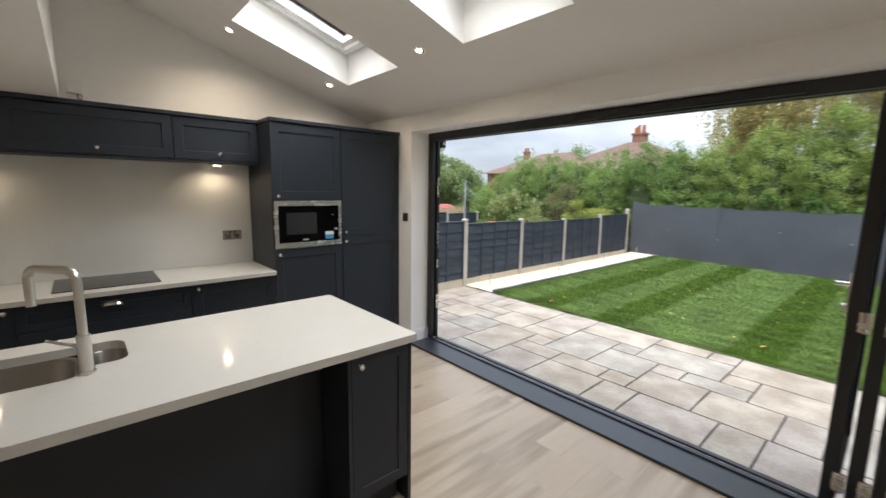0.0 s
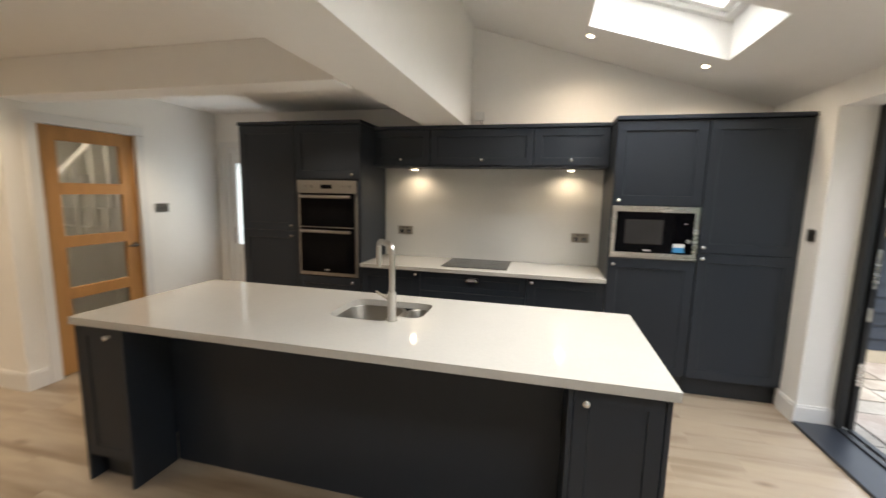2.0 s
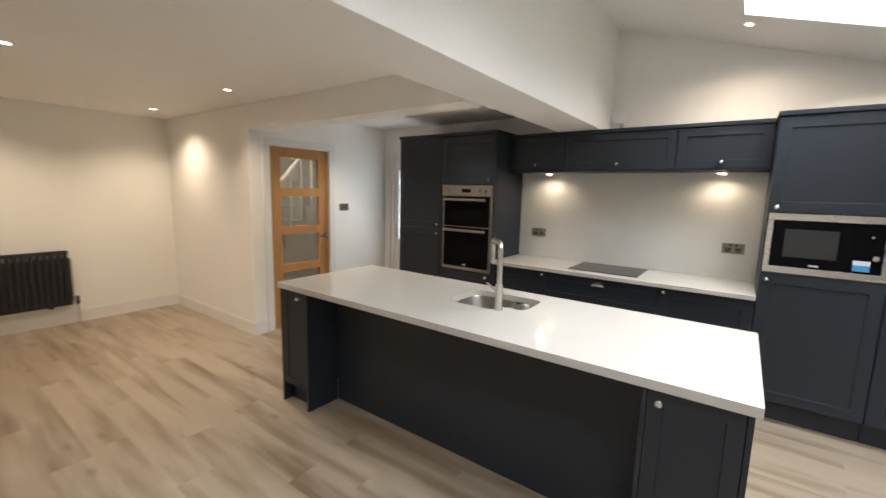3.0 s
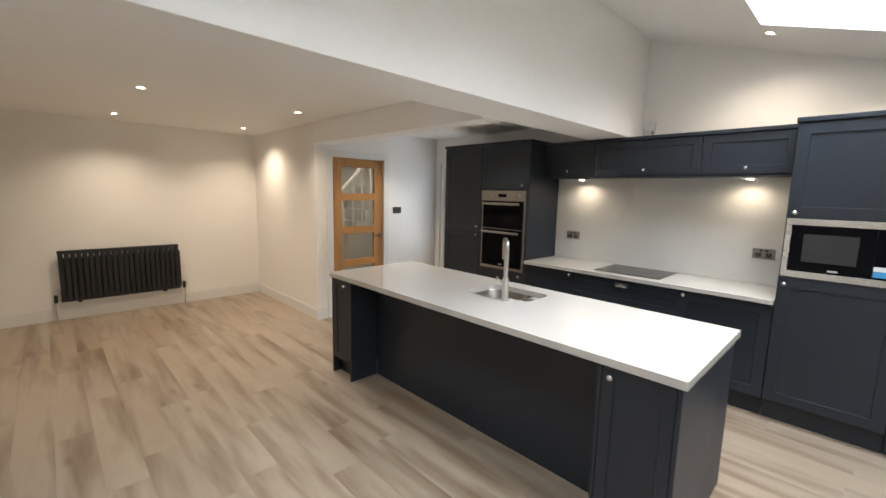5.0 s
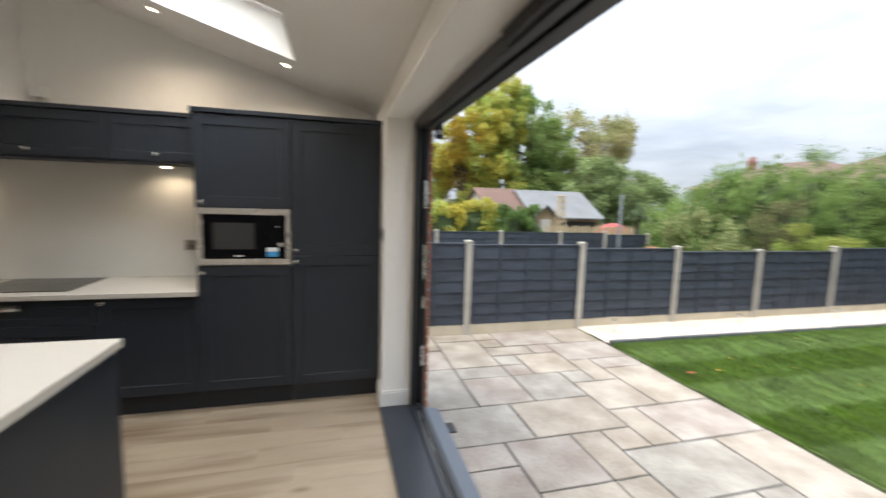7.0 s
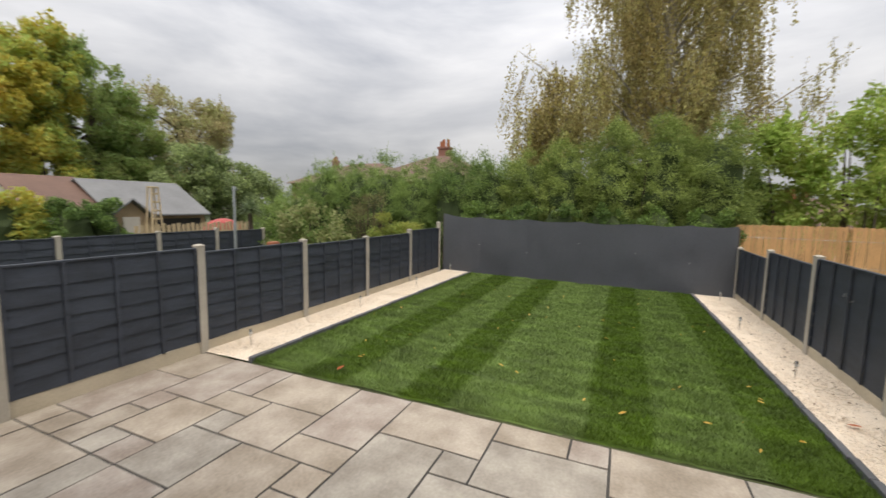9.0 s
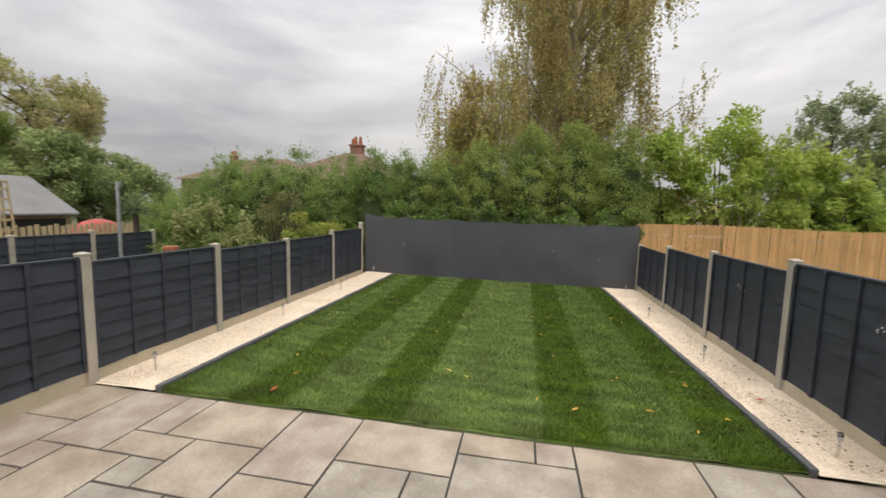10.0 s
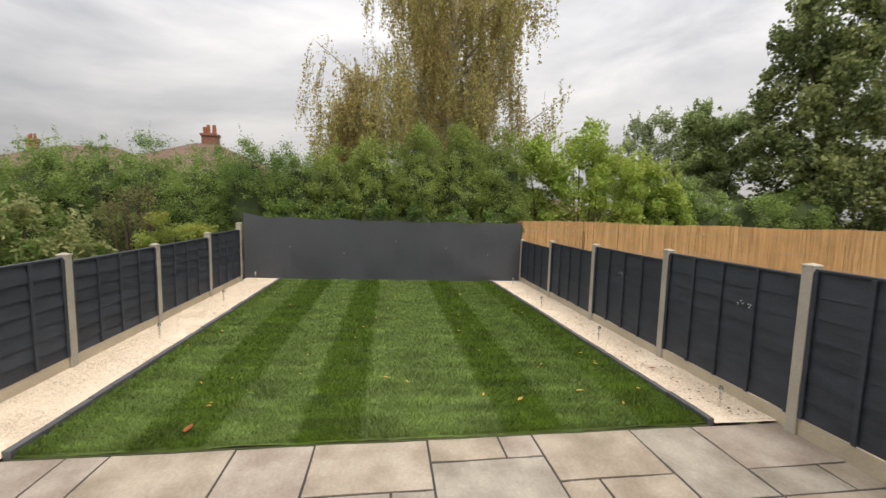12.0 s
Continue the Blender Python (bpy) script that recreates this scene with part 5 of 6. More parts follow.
# ---- reed screening along the next garden ----
reed = thing("reed_screen", (14.6, -6, -0.6), "golden reed screening rolled along the neighbouring fence", "reed screen")
rng = np.random.default_rng(8)
ys = np.arange(-1.45, -24.0, -0.0105)
bm = bmesh.new()
for k, y in enumerate(ys):
    t = 1.26 - 0.010 * (-1.4 - y) + 0.02 * math.sin(y * 1.3) + rng.uniform(-0.02, 0.015)
    x = 14.62 + rng.uniform(-0.012, 0.012)
    r = rng.uniform(0.007, 0.010)
    lean = rng.uniform(-0.02, 0.02)
    q = [bm.verts.new((x + dx * r, y + dy * r + (lean if zz > 0 else 0), zz)) for zz in (-0.6, t) for dx, dy in ((-1, -1), (1, 0), (-1, 1))]
    for a, b in ((0, 1), (1, 2), (2, 0)):
        bm.faces.new((q[a], q[b], q[b + 3], q[a + 3]))
    bm.faces.new((q[3], q[4], q[5]))
p = part("reeds", bm, REED, reed)
p["kind"] = "stuff"
for z in (0.95, 0.35, -0.2):
    part("binding_wire", tube(bmesh.new(), [(14.602, -1.45, z), (14.602, -24.0, z - 0.1)], 0.003, 5), GALV, reed)
part("capping", box(bmesh.new(), 14.63, 14.70, -4.6, -1.6, 1.19, 1.225, 0.005), TIMBER, reed)
bench = thing("timber_rail", (10.6, -2.9, -0.6), "pale timber rail on posts in the next garden", "rail")
part("top_rail", box(bmesh.new(), 9.6, 12.0, -4.55, -4.45, 0.40, 0.46, 0.005), TIMBER, bench)
for xx in (9.7, 11.0, 11.9):
    part("post", box(bmesh.new(), xx, xx + 0.08, -4.54, -4.46, -0.62, 0.40, 0.004), TIMBER, bench)


# ---- small garden things ----
def path_light(x, y):
    z = ground_z(x, y)
    s = thing("path_light", (x, y, z), "small steel spike path light standing in gravel", "path light", "garden path lights")
    part("spike", cyl(bmesh.new(), (x, y, z - 0.05), (x, y, z + 0.17), 0.011, seg=10), STEEL, s, soft=True)
    part("lens", cyl(bmesh.new(), (x, y, z + 0.17), (x, y, z + 0.205), 0.019, seg=14), PALEMARK, s)
    part("cap", cyl(bmesh.new(), (x, y, z + 0.205), (x, y, z + 0.235), 0.024, 0.016, 14), STEEL, s)


for x, y in ((6.44, 5.74), (8.92, 5.67), (11.28, 5.68), (13.74, 5.82), (6.32, -1.03), (8.53, -0.88), (10.77, -0.80), (13.36, -0.98)):
    path_light(x, y)

FALLEN = [leaf_mat("fallen_leaf_yellow", (0.72, 0.56, 0.18), (0.62, 0.42, 0.12), 0.1), leaf_mat("fallen_leaf_orange", (0.50, 0.17, 0.06), (0.42, 0.14, 0.06), 0.1)]


def fallen_leaf(x, y, size, k, turn):
    bm = bmesh.new()
    outline = [(-1, 0), (-0.5, 0.42), (0.1, 0.5), (0.65, 0.3), (1.1, 0), (0.65, -0.3), (0.1, -0.5), (-0.5, -0.42)]
    mid = bm.verts.new((x, y, ground_z(x, y) + 0.042))
    c, s = math.cos(turn), math.sin(turn)
    ring = [bm.verts.new((x + size * (u * c - v * s), y + size * (u * s + v * c), ground_z(x, y) + 0.045 + 0.012 * abs(v) + 0.008 * u)) for u, v in outline]
    for i in range(8):
        bm.faces.new((mid, ring[i], ring[(i + 1) % 8]))
    bmesh.ops.solidify(bm, geom=bm.faces, thickness=0.001)
    solo("fallen_leaf", bm, FALLEN[k], (x, y, ground_z(x, y) + 0.03), ("dry yellow leaf fallen on the lawn", "curled orange leaf fallen on the lawn")[k], "leaf", "fallen leaves")


for x, y, s, k in ((6.29, 4.10, 0.055, 1), (6.60, 1.02, 0.04, 0), (6.745, 0.30, 0.042, 0), (6.743, -0.40, 0.04, 0), (7.31, -0.95, 0.05, 1), (7.247, 2.40, 0.035, 0), (7.50, -0.29, 0.035, 0)):
    fallen_leaf(x, y, s, k, x * 7 + y * 3)
rl = random.Random(21)
for _ in range(52):
    x = LX0 + 0.2 + 7.2 * rl.random()
    fallen_leaf(x, lawn_s(x) + 0.1 + (lawn_n(x) - lawn_s(x) - 0.2) * rl.random(), rl.uniform(0.012, 0.026), 0, rl.random() * 6)


def droppings(x, z, seed):
    rng = random.Random(seed)
    bm = bmesh.new()
    for _ in range(11):
        px, pz, r = x + rng.gauss(0, 0.05), z + rng.gauss(0, 0.028), rng.uniform(0.003, 0.008)
        cyl(bm, (px, FR_Y + 0.016, pz), (px, FR_Y + 0.032, pz - 0.01), r, r * 0.7, 7)
    solo("splash_mark", bm, PALEMARK, (x, FR_Y + 0.02, z), "white splash spattered on the dark fence boards", "stain", "splashes on the fence", kind="stuff")


droppings(8.81, 0.574, 1)
droppings(6.46, 0.644, 2)

# ---- trees, hedges and bushes ----
def clump_points(clumps, n, rng, shell=0.55):
    """Points in soft ellipsoids, denser towards their skins and towards the sky."""
    v = np.array([c[3] * c[4] * c[5] for c in clumps]) ** 0.75
    pick = rng.choice(len(clumps), n, p=v / v.sum())
    c = np.array(clumps)[pick]
    d = rng.normal(size=(n, 3))
    d /= np.linalg.norm(d, axis=1)[:, None]
    r = shell + (1 - shell) * rng.random(n) ** 0.6
    r *= 1 + (0.30 if shell < 0.2 else 0.10) * rng.normal(size=n)
    return c[:, :3] + d * r[:, None] * c[:, 3:]


def sub_clumps(clumps, per, size, rng):
    """Break large ellipsoids up into many small tufts on their skins, so that the outline is uneven."""
    out = []
    for x, y, z, a, b, c in clumps:
        for _ in range(per):
            d = rng.normal(size=3)
            d /= np.linalg.norm(d)
            q = rng.uniform(0.62, 1.06)
            s = size * rng.uniform(0.55, 1.4)
            out.append((x + d[0] * a * q, y + d[1] * b * q, z + d[2] * c * q, s, s, s * rng.uniform(0.7, 1.1)))
    return out


def bush(name, label, category, base, clumps, n, leaf, material, seed, per=14, tuft=0.35, stems=5, aspect=0.55, core=None, droop=0.0, bark=None, trunk=None, sprigs=0, shell=0.35):
    rng = np.random.default_rng(seed)
    b = thing(name, base, label, category)
    tufts = sub_clumps(clumps, per, tuft, rng)
    pts = clump_points(tufts, n, rng, shell)
    if sprigs:
        # upright shoots that break the outline
        tips = []
        top = sorted(tufts, key=lambda q: -q[2])[:max(12, len(tufts) // 3)]
        for _ in range(sprigs):
            q = top[int(rng.integers(len(top)))]
            o = np.array(q[:3]) + rng.normal(size=3) * q[3] * 0.5
            d = np.array((rng.normal() * 0.25, rng.normal() * 0.25, 1.0)) * rng.uniform(0.15, 0.5)
            k = 16
            tips.append(o + np.outer(np.linspace(0.2, 1.2, k), d) + rng.normal(size=(k, 3)) * leaf * 0.35)
        pts = np.concatenate([pts] + tips)
    pts = pts[pts[:, 2] > base[2] + 0.05]
    me = leaves_mesh("crown", pts - np.array(base), 0.4, leaf, material, aspect, droop=droop, seed=seed)
    o = new("crown", me)
    o.parent = b
    bm = bmesh.new()
    if trunk:
        h, r = trunk
        p0 = Vector(base)
        top = Vector((base[0], base[1], base[2] + h))
        tube(bm, [p0 - Vector((0, 0, 0.1)), p0.lerp(top, 0.4) + Vector((0.05, 0.06, 0)), top], [r, r * 0.8, r * 0.55], 9)
        ends = [tufts[int(k)] for k in rng.choice(len(tufts), min(26, len(tufts)), replace=False)]
        for t in ends:
            e = Vector(t[:3])
            s = p0.lerp(top, rng.uniform(0.45, 1.0))
            tube(bm, [s, s.lerp(e, 0.5) + Vector((0, 0, 0.12 * (e - s).length)), e], [r * 0.38, r * 0.2, r * 0.06], 6)
    else:
        for _ in range(stems):
            t = tufts[int(rng.integers(len(tufts)))]
            e = Vector(t[:3])
            s = Vector((base[0] + (t[0] - base[0]) * 0.55, base[1] + (t[1] - base[1]) * 0.75, base[2] - 0.05))
            tube(bm, [s, s.lerp(e, 0.6) + Vector((0, 0, 0.1)), e], [0.045, 0.03, 0.008], 6)
    st = part("trunk" if trunk else "branchwork", bm, bark or BARK, b)
    if not trunk:
        st["kind"] = "stuff"
    # opaque filler lump in each clump, showing only through the leaf gaps
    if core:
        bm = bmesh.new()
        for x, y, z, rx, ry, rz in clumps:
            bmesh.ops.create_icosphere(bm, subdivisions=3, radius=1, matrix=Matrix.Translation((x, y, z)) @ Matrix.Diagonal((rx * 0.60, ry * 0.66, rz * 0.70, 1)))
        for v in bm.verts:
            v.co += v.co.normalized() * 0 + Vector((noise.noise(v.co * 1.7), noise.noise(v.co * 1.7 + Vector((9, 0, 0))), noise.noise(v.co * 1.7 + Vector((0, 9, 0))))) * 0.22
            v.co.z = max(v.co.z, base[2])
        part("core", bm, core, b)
    return b


HEDGE = leaf_mat("hedge_leaf", (0.250, 0.340, 0.100), (0.350, 0.430, 0.140))
HEDGE2 = leaf_mat("privet_leaf", (0.190, 0.305, 0.092), (0.285, 0.385, 0.125))
IVY = leaf_mat("ivy_leaf", (0.140, 0.240, 0.070), (0.220, 0.330, 0.095))
LAUREL = leaf_mat("laurel_leaf", (0.52, 0.60, 0.155), (0.30, 0.42, 0.10))
SPOTTED = leaf_mat("spotted_laurel_leaf", (0.46, 0.48, 0.22), (0.12, 0.20, 0.055))
YELLOWSHRUB = leaf_mat("yellow_shrub_leaf", (0.430, 0.460, 0.120), (0.250, 0.330, 0.085))
TWIG = leaf_mat("twiggy_leaf", (0.270, 0.243, 0.121), (0.189, 0.216, 0.081))
BIRCHLEAF = leaf_mat("autumn_birch_leaf", (0.560, 0.450, 0.190), (0.440, 0.410, 0.175))
YELLOWTREE = leaf_mat("turning_leaf", (0.713, 0.598, 0.115), (0.380, 0.471, 0.138))
ORANGETREE = leaf_mat("orange_leaf", (0.500, 0.297, 0.041), (0.338, 0.270, 0.041))
DARKTREE = leaf_mat("dark_tree_leaf", (0.25, 0.33, 0.15), (0.34, 0.42, 0.185))
GREYTREE = leaf_mat("grey_green_leaf", (0.288, 0.360, 0.216), (0.403, 0.461, 0.274))
MAPLE = leaf_mat("maple_leaf", (0.170, 0.23, 0.10), (0.27, 0.30, 0.125))
OLIVETREE = leaf_mat("olive_tree_leaf", (0.37, 0.44, 0.15), (0.23, 0.34, 0.11))
PALETREE = leaf_mat("faded_leaf", (0.54, 0.45, 0.25), (0.38, 0.40, 0.18))
# dark filler colour: the shade between the leaves is put into it
CORE = mat("gap_shade_core", (0.045, 0.07, 0.022), 0.9, vary=0.3, scale=2, fine=0.3)

GZ = -0.6
hedge_a = [(15.6, y, z, 1.2, 0.95, zr) for y, z, zr in ((-1.05, 1.9, 2.05), (0.2, 1.9, 2.2), (1.5, 1.85, 2.1), (2.8, 1.6, 2.0), (3.9, 1.35, 1.95))]
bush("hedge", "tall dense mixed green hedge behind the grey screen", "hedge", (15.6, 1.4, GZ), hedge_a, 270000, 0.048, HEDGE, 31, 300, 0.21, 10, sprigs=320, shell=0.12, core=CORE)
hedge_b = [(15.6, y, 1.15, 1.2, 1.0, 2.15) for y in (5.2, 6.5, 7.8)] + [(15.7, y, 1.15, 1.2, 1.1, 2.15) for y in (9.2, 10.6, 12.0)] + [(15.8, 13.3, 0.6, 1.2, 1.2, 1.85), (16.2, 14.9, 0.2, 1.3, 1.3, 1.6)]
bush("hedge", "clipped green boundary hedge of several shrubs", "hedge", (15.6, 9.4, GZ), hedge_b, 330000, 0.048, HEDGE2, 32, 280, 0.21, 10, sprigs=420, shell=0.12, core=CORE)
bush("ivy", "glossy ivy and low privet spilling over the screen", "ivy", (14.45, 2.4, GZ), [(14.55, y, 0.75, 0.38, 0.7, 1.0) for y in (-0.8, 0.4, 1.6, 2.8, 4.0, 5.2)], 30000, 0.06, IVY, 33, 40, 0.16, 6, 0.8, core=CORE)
bush("spotted_laurel", "spotted laurel with cream-edged leaves", "shrub", (12.7, 9.9, GZ), [(12.7, 10.4, 0.55, 0.7, 0.6, 0.95), (12.8, 9.5, 0.2, 0.7, 0.7, 0.75), (12.5, 11.3, 0.2, 0.6, 0.6, 0.7)], 4200, 0.14, SPOTTED, 34, 22, 0.22, 8, 0.45, sprigs=40)
bush("twiggy_shrub", "half-bare twiggy brown shrub", "shrub", (13.9, 8.7, GZ), [(13.9, 8.7, 0.9, 0.6, 0.9, 1.2)], 3600, 0.06, TWIG, 35, 30, 0.25, 26, 0.5)
bush("yellow_shrub", "rounded yellow-green shrub above the fence", "shrub", (13.1, 7.4, GZ), [(13.2, 7.7, 0.35, 0.6, 0.75, 0.85), (13.3, 6.9, 0.25, 0.5, 0.5, 0.75)], 7000, 0.09, YELLOWSHRUB, 36, 26, 0.2, 6, 0.45)
bush("laurel_tree", "tall cherry laurel with bright upright shoots", "shrub", (15.9, -4.6, GZ), [(15.9, -2.9, 2.6, 0.75, 0.75, 2.0), (16.0, -4.1, 2.4, 0.9, 0.8, 2.1), (16.1, -5.3, 2.0, 0.9, 0.9, 1.9), (16.2, -6.5, 1.7, 0.9, 0.9, 1.7), (16.3, -7.4, 1.1, 0.8, 0.7, 1.3)], 30000, 0.15, LAUREL, 37, 30, 0.36, 30, 0.42, sprigs=170)
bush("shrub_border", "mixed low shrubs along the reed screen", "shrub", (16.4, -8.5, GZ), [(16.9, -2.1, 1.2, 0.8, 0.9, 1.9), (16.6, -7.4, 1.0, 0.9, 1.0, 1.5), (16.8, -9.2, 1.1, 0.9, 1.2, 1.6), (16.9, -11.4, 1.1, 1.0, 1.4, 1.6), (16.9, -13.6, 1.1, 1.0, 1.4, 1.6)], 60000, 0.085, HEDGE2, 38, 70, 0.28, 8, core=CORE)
bush("grey_green_tree", "slender grey-green trees with open tops", "tree", (21.5, -10.0, GZ), [(21.5, -9.5, 3.6, 0.75, 0.65, 2.7), (21.6, -10.8, 3.7, 0.8, 0.7, 2.8), (21.4, -8.4, 2.4, 0.9, 0.9, 2.0), (21.2, -10.0, 1.6, 1.6, 2.0, 1.7)], 26000, 0.12, GREYTREE, 39, 60, 0.26, sprigs=170, trunk=(5.5, 0.10))
bush("dark_green_tree", "dense dark green tree behind the reed screen", "tree", (21.8, -13.6, GZ), [(21.8, -13.0, 5.2, 1.0, 0.9, 1.9), (21.9, -14.4, 4.7, 1.1, 1.1, 1.9), (21.6, -12.6, 3.4, 1.3, 1.2, 2.0), (21.4, -14.2, 2.8, 1.7, 1.7, 2.4), (20.6, -11.8, 1.6, 1.4, 1.3, 1.6)], 50000, 0.14, DARKTREE, 40, 55, 0.36, sprigs=190, trunk=(5.2, 0.18))
bush("maple_tree", "large dark maple reaching above the picture", "tree", (18.6, -16.2, GZ), [(18.2, -14.6, 3.6, 2.0, 1.7, 2.6), (18.4, -15.8, 6.6, 2.4, 2.2, 2.8), (18.8, -18.0, 5.0, 2.8, 2.8, 4.2), (18.4, -15.8, 9.4, 1.9, 1.9, 2.0), (17.6, -16.8, 2.2, 2.0, 2.6, 2.2)], 36000, 0.18, MAPLE, 41, 80, 0.46, 8, 0.8, sprigs=240, shell=0.2, trunk=(7.5, 0.30))


def birch(name, label, base, height, limb_count, spread, taper, low, tresses, seed):
    """A weeping birch: steep limbs, and long hanging switches strung with small leaves."""
    rng = np.random.default_rng(seed)
    t = thing(name, base, label, "tree")
    bm = bmesh.new()
    p0 = Vector(base)
    k = height / 13
    tube(bm, [p0 - Vector((0, 0, 0.1)), p0 + Vector((0.05, 0.1, 4 * k)), p0 + Vector((0, -0.1, 8.5 * k)), p0 + Vector((0.1, 0.1, height))], [0.24 * k, 0.2 * k, 0.13 * k, 0.04 * k], 10)
    part("trunk", bm, BIRCHBARK, t)
    pts, limbs = [], []
    for k in range(limb_count):
        a = rng.random() * math.tau
        z0 = rng.uniform(0.2, 0.77) * height
        reach = (spread - taper * z0) * (rng.uniform(0.65, 1.22) if k % 2 else rng.uniform(0.3, 0.8))
        s = p0 + Vector((0, 0, z0))
        e = s + Vector((math.cos(a) * reach, math.sin(a) * reach, reach * rng.uniform(0.5, 1.1)))
        m = s.lerp(e, 0.5) + Vector((0, 0, 0.35))
        part("limb", tube(bmesh.new(), [s, m, e], [0.06 * height / 13, 0.035 * height / 13, 0.010], 6), BIRCHBARK, t)
        limbs.append((s, m, e))
    bm = bmesh.new()
    for s, m, e in limbs:
        # long tresses of switches hang from a few places on each limb, with sky between them
        for _ in range(tresses):
            u = rng.uniform(0.2, 1.0) ** 0.7
            q0 = s.lerp(m, u * 2) if u < 0.5 else m.lerp(e, u * 2 - 1)
            q0 = q0 + Vector(rng.normal(size=3) * 0.22)
            reach = rng.uniform(0.9, 3.0) * min(1.0, height / 11)
            sway = Vector((rng.normal() * 0.10, rng.normal() * 0.10, 0))
            wide = rng.uniform(0.10, 0.30)
            for _ in range(int(rng.integers(5, 11))):
                q = q0 + Vector(rng.normal(size=3) * wide)
                length = reach * rng.uniform(0.45, 1.0)
                bottom = q + (sway + Vector(rng.normal(size=3) * 0.05)) * length - Vector((0, 0, length))
                if bottom.z < low:
                    continue
                a = [bm.verts.new(q + Vector((dx, dy, 0))) for dx, dy in ((0.005, 0), (-0.0025, 0.0045), (-0.0025, -0.0045))]
                b = bm.verts.new(bottom)
                for i in range(3):
                    bm.faces.new((a[i], a[(i + 1) % 3], b))
                c = int(length * 27)
                w = rng.random(c)
                pts.append(np.array(q)[None] + np.outer(w, np.array(bottom - q)) + rng.normal(size=(c, 3)) * 0.045)
        # short leafy spurs along the limb
        c = 150
        w = rng.uniform(0.15, 1.0, c)[:, None]
        line = np.where(w < 0.5, np.array(s) + (np.array(m) - np.array(s)) * w * 2, np.array(m) + (np.array(e) - np.array(m)) * (w * 2 - 1))
        pts.append(line + rng.normal(size=(c, 3)) * 0.16)
    part("twig_curtain", bm, BARK, t)["kind"] = "stuff"
    pts = np.concatenate(pts)
    o = new("crown", leaves_mesh("crown", pts - np.array(base), 0.2, 0.088, BIRCHLEAF, 0.6, droop=1.2, seed=seed + 1))
    o.parent = t


birch("weeping_birch", "tall weeping birch with hanging olive-brown autumn foliage", (18.6, 0.1, GZ), 13.0, 64, 5.0, 0.15, 2.6, 6, 44)
birch("side_birch", "smaller weeping birch with drooping yellow-brown foliage", (17.4, 3.5, GZ), 7.2, 30, 1.95, 0.08, 2.4, 5, 46)

# neighbouring gardens to the north
bush("turning_tree", "broad tree turning yellow above the sheds", "tree", (11.8, 24.5, GZ), [(10.6, 24.0, 4.8, 2.4, 2.0, 2.6), (11.8, 24.5, 6.6, 1.9, 1.9, 2.3), (9.4, 24.2, 3.0, 2.2, 2.0, 2.6), (11.5, 24.0, 2.4, 2.4, 1.8, 2.2)], 62000, 0.18, YELLOWTREE, 50, 80, 0.42, sprigs=260, shell=0.2, trunk=(6.0, 0.28))
bush("dense_tree", "dense green tree standing behind the garage", "tree", (14.4, 25.5, GZ), [(13.6, 25.0, 5.6, 2.2, 2.0, 3.0), (15.4, 25.6, 4.4, 2.2, 2.0, 2.8), (14.4, 25.2, 2.4, 2.8, 2.0, 2.4), (16.6, 25.6, 2.6, 1.8, 1.8, 2.2)], 52000, 0.16, OLIVETREE, 58, 80, 0.42, sprigs=200, shell=0.2, trunk=(6.0, 0.25))
bush("orange_tree", "small tree with orange autumn leaves", "tree", (9.2, 23.0, GZ), [(9.3, 23.0, 5.2, 1.1, 1.0, 1.4), (8.6, 23.2, 3.8, 1.2, 1.0, 1.4)], 6000, 0.15, ORANGETREE, 51, 24, 0.42, trunk=(4.5, 0.14))
bush("thin_tree", "airy half-bare tree with pinkish tips", "tree", (19.5, 26.0, GZ), [(18.0, 26.0, 5.2, 2.2, 1.8, 2.8), (20.8, 26.4, 4.6, 2.2, 1.8, 3.2), (22.0, 26.4, 6.4, 0.9, 0.9, 1.6), (19.5, 26.0, 2.6, 3.4, 1.8, 2.4)], 30000, 0.14, PALETREE, 52, 40, 0.55, sprigs=160, trunk=(6.5, 0.2))
bush("round_tree", "rounded green tree behind the sheds", "tree", (18.2, 22.0, GZ), [(17.0, 21.8, 2.6, 1.9, 1.6, 2.0), (19.4, 22.2, 2.4, 2.0, 1.7, 1.9), (21.4, 22.4, 1.8, 1.7, 1.6, 1.6)], 34000, 0.15, DARKTREE, 53, 80, 0.4, trunk=(2.8, 0.18))
bush("side_tree", "tall green tree at the edge of the gardens", "tree", (6.6, 26.0, GZ), [(6.8, 26.0, 4.0, 1.6, 1.6, 3.0), (5.4, 27, 3.2, 1.8, 1.6, 2.6)], 24000, 0.16, HEDGE2, 54, 34, 0.5, trunk=(4.0, 0.2))
bush("pale_shrub", "pale green garden shrubs in front of the sheds", "shrub", (6.9, 16.0, GZ), [(6.2, 16.0, 0.5, 1.0, 0.9, 1.15), (7.6, 16.2, 0.7, 1.0, 0.9, 1.1)], 14000, 0.12, YELLOWTREE, 55, 30, 0.3, core=CORE)
bush("round_hedge", "dark clipped evergreen hedge", "hedge", (9.1, 15.5, GZ), [(8.9, 15.5, 0.45, 0.75, 0.8, 1.2), (9.7, 15.6, 0.5, 0.65, 0.8, 1.2)], 14000, 0.08, IVY, 56, 40, 0.2, core=CORE)
bush("orange_shrub", "small orange autumn shrub", "shrub", (4.9, 15.0, GZ), [(4.9, 15.0, 0.3, 0.5, 0.5, 0.9)], 1500, 0.1, ORANGETREE, 57, 14, 0.25)


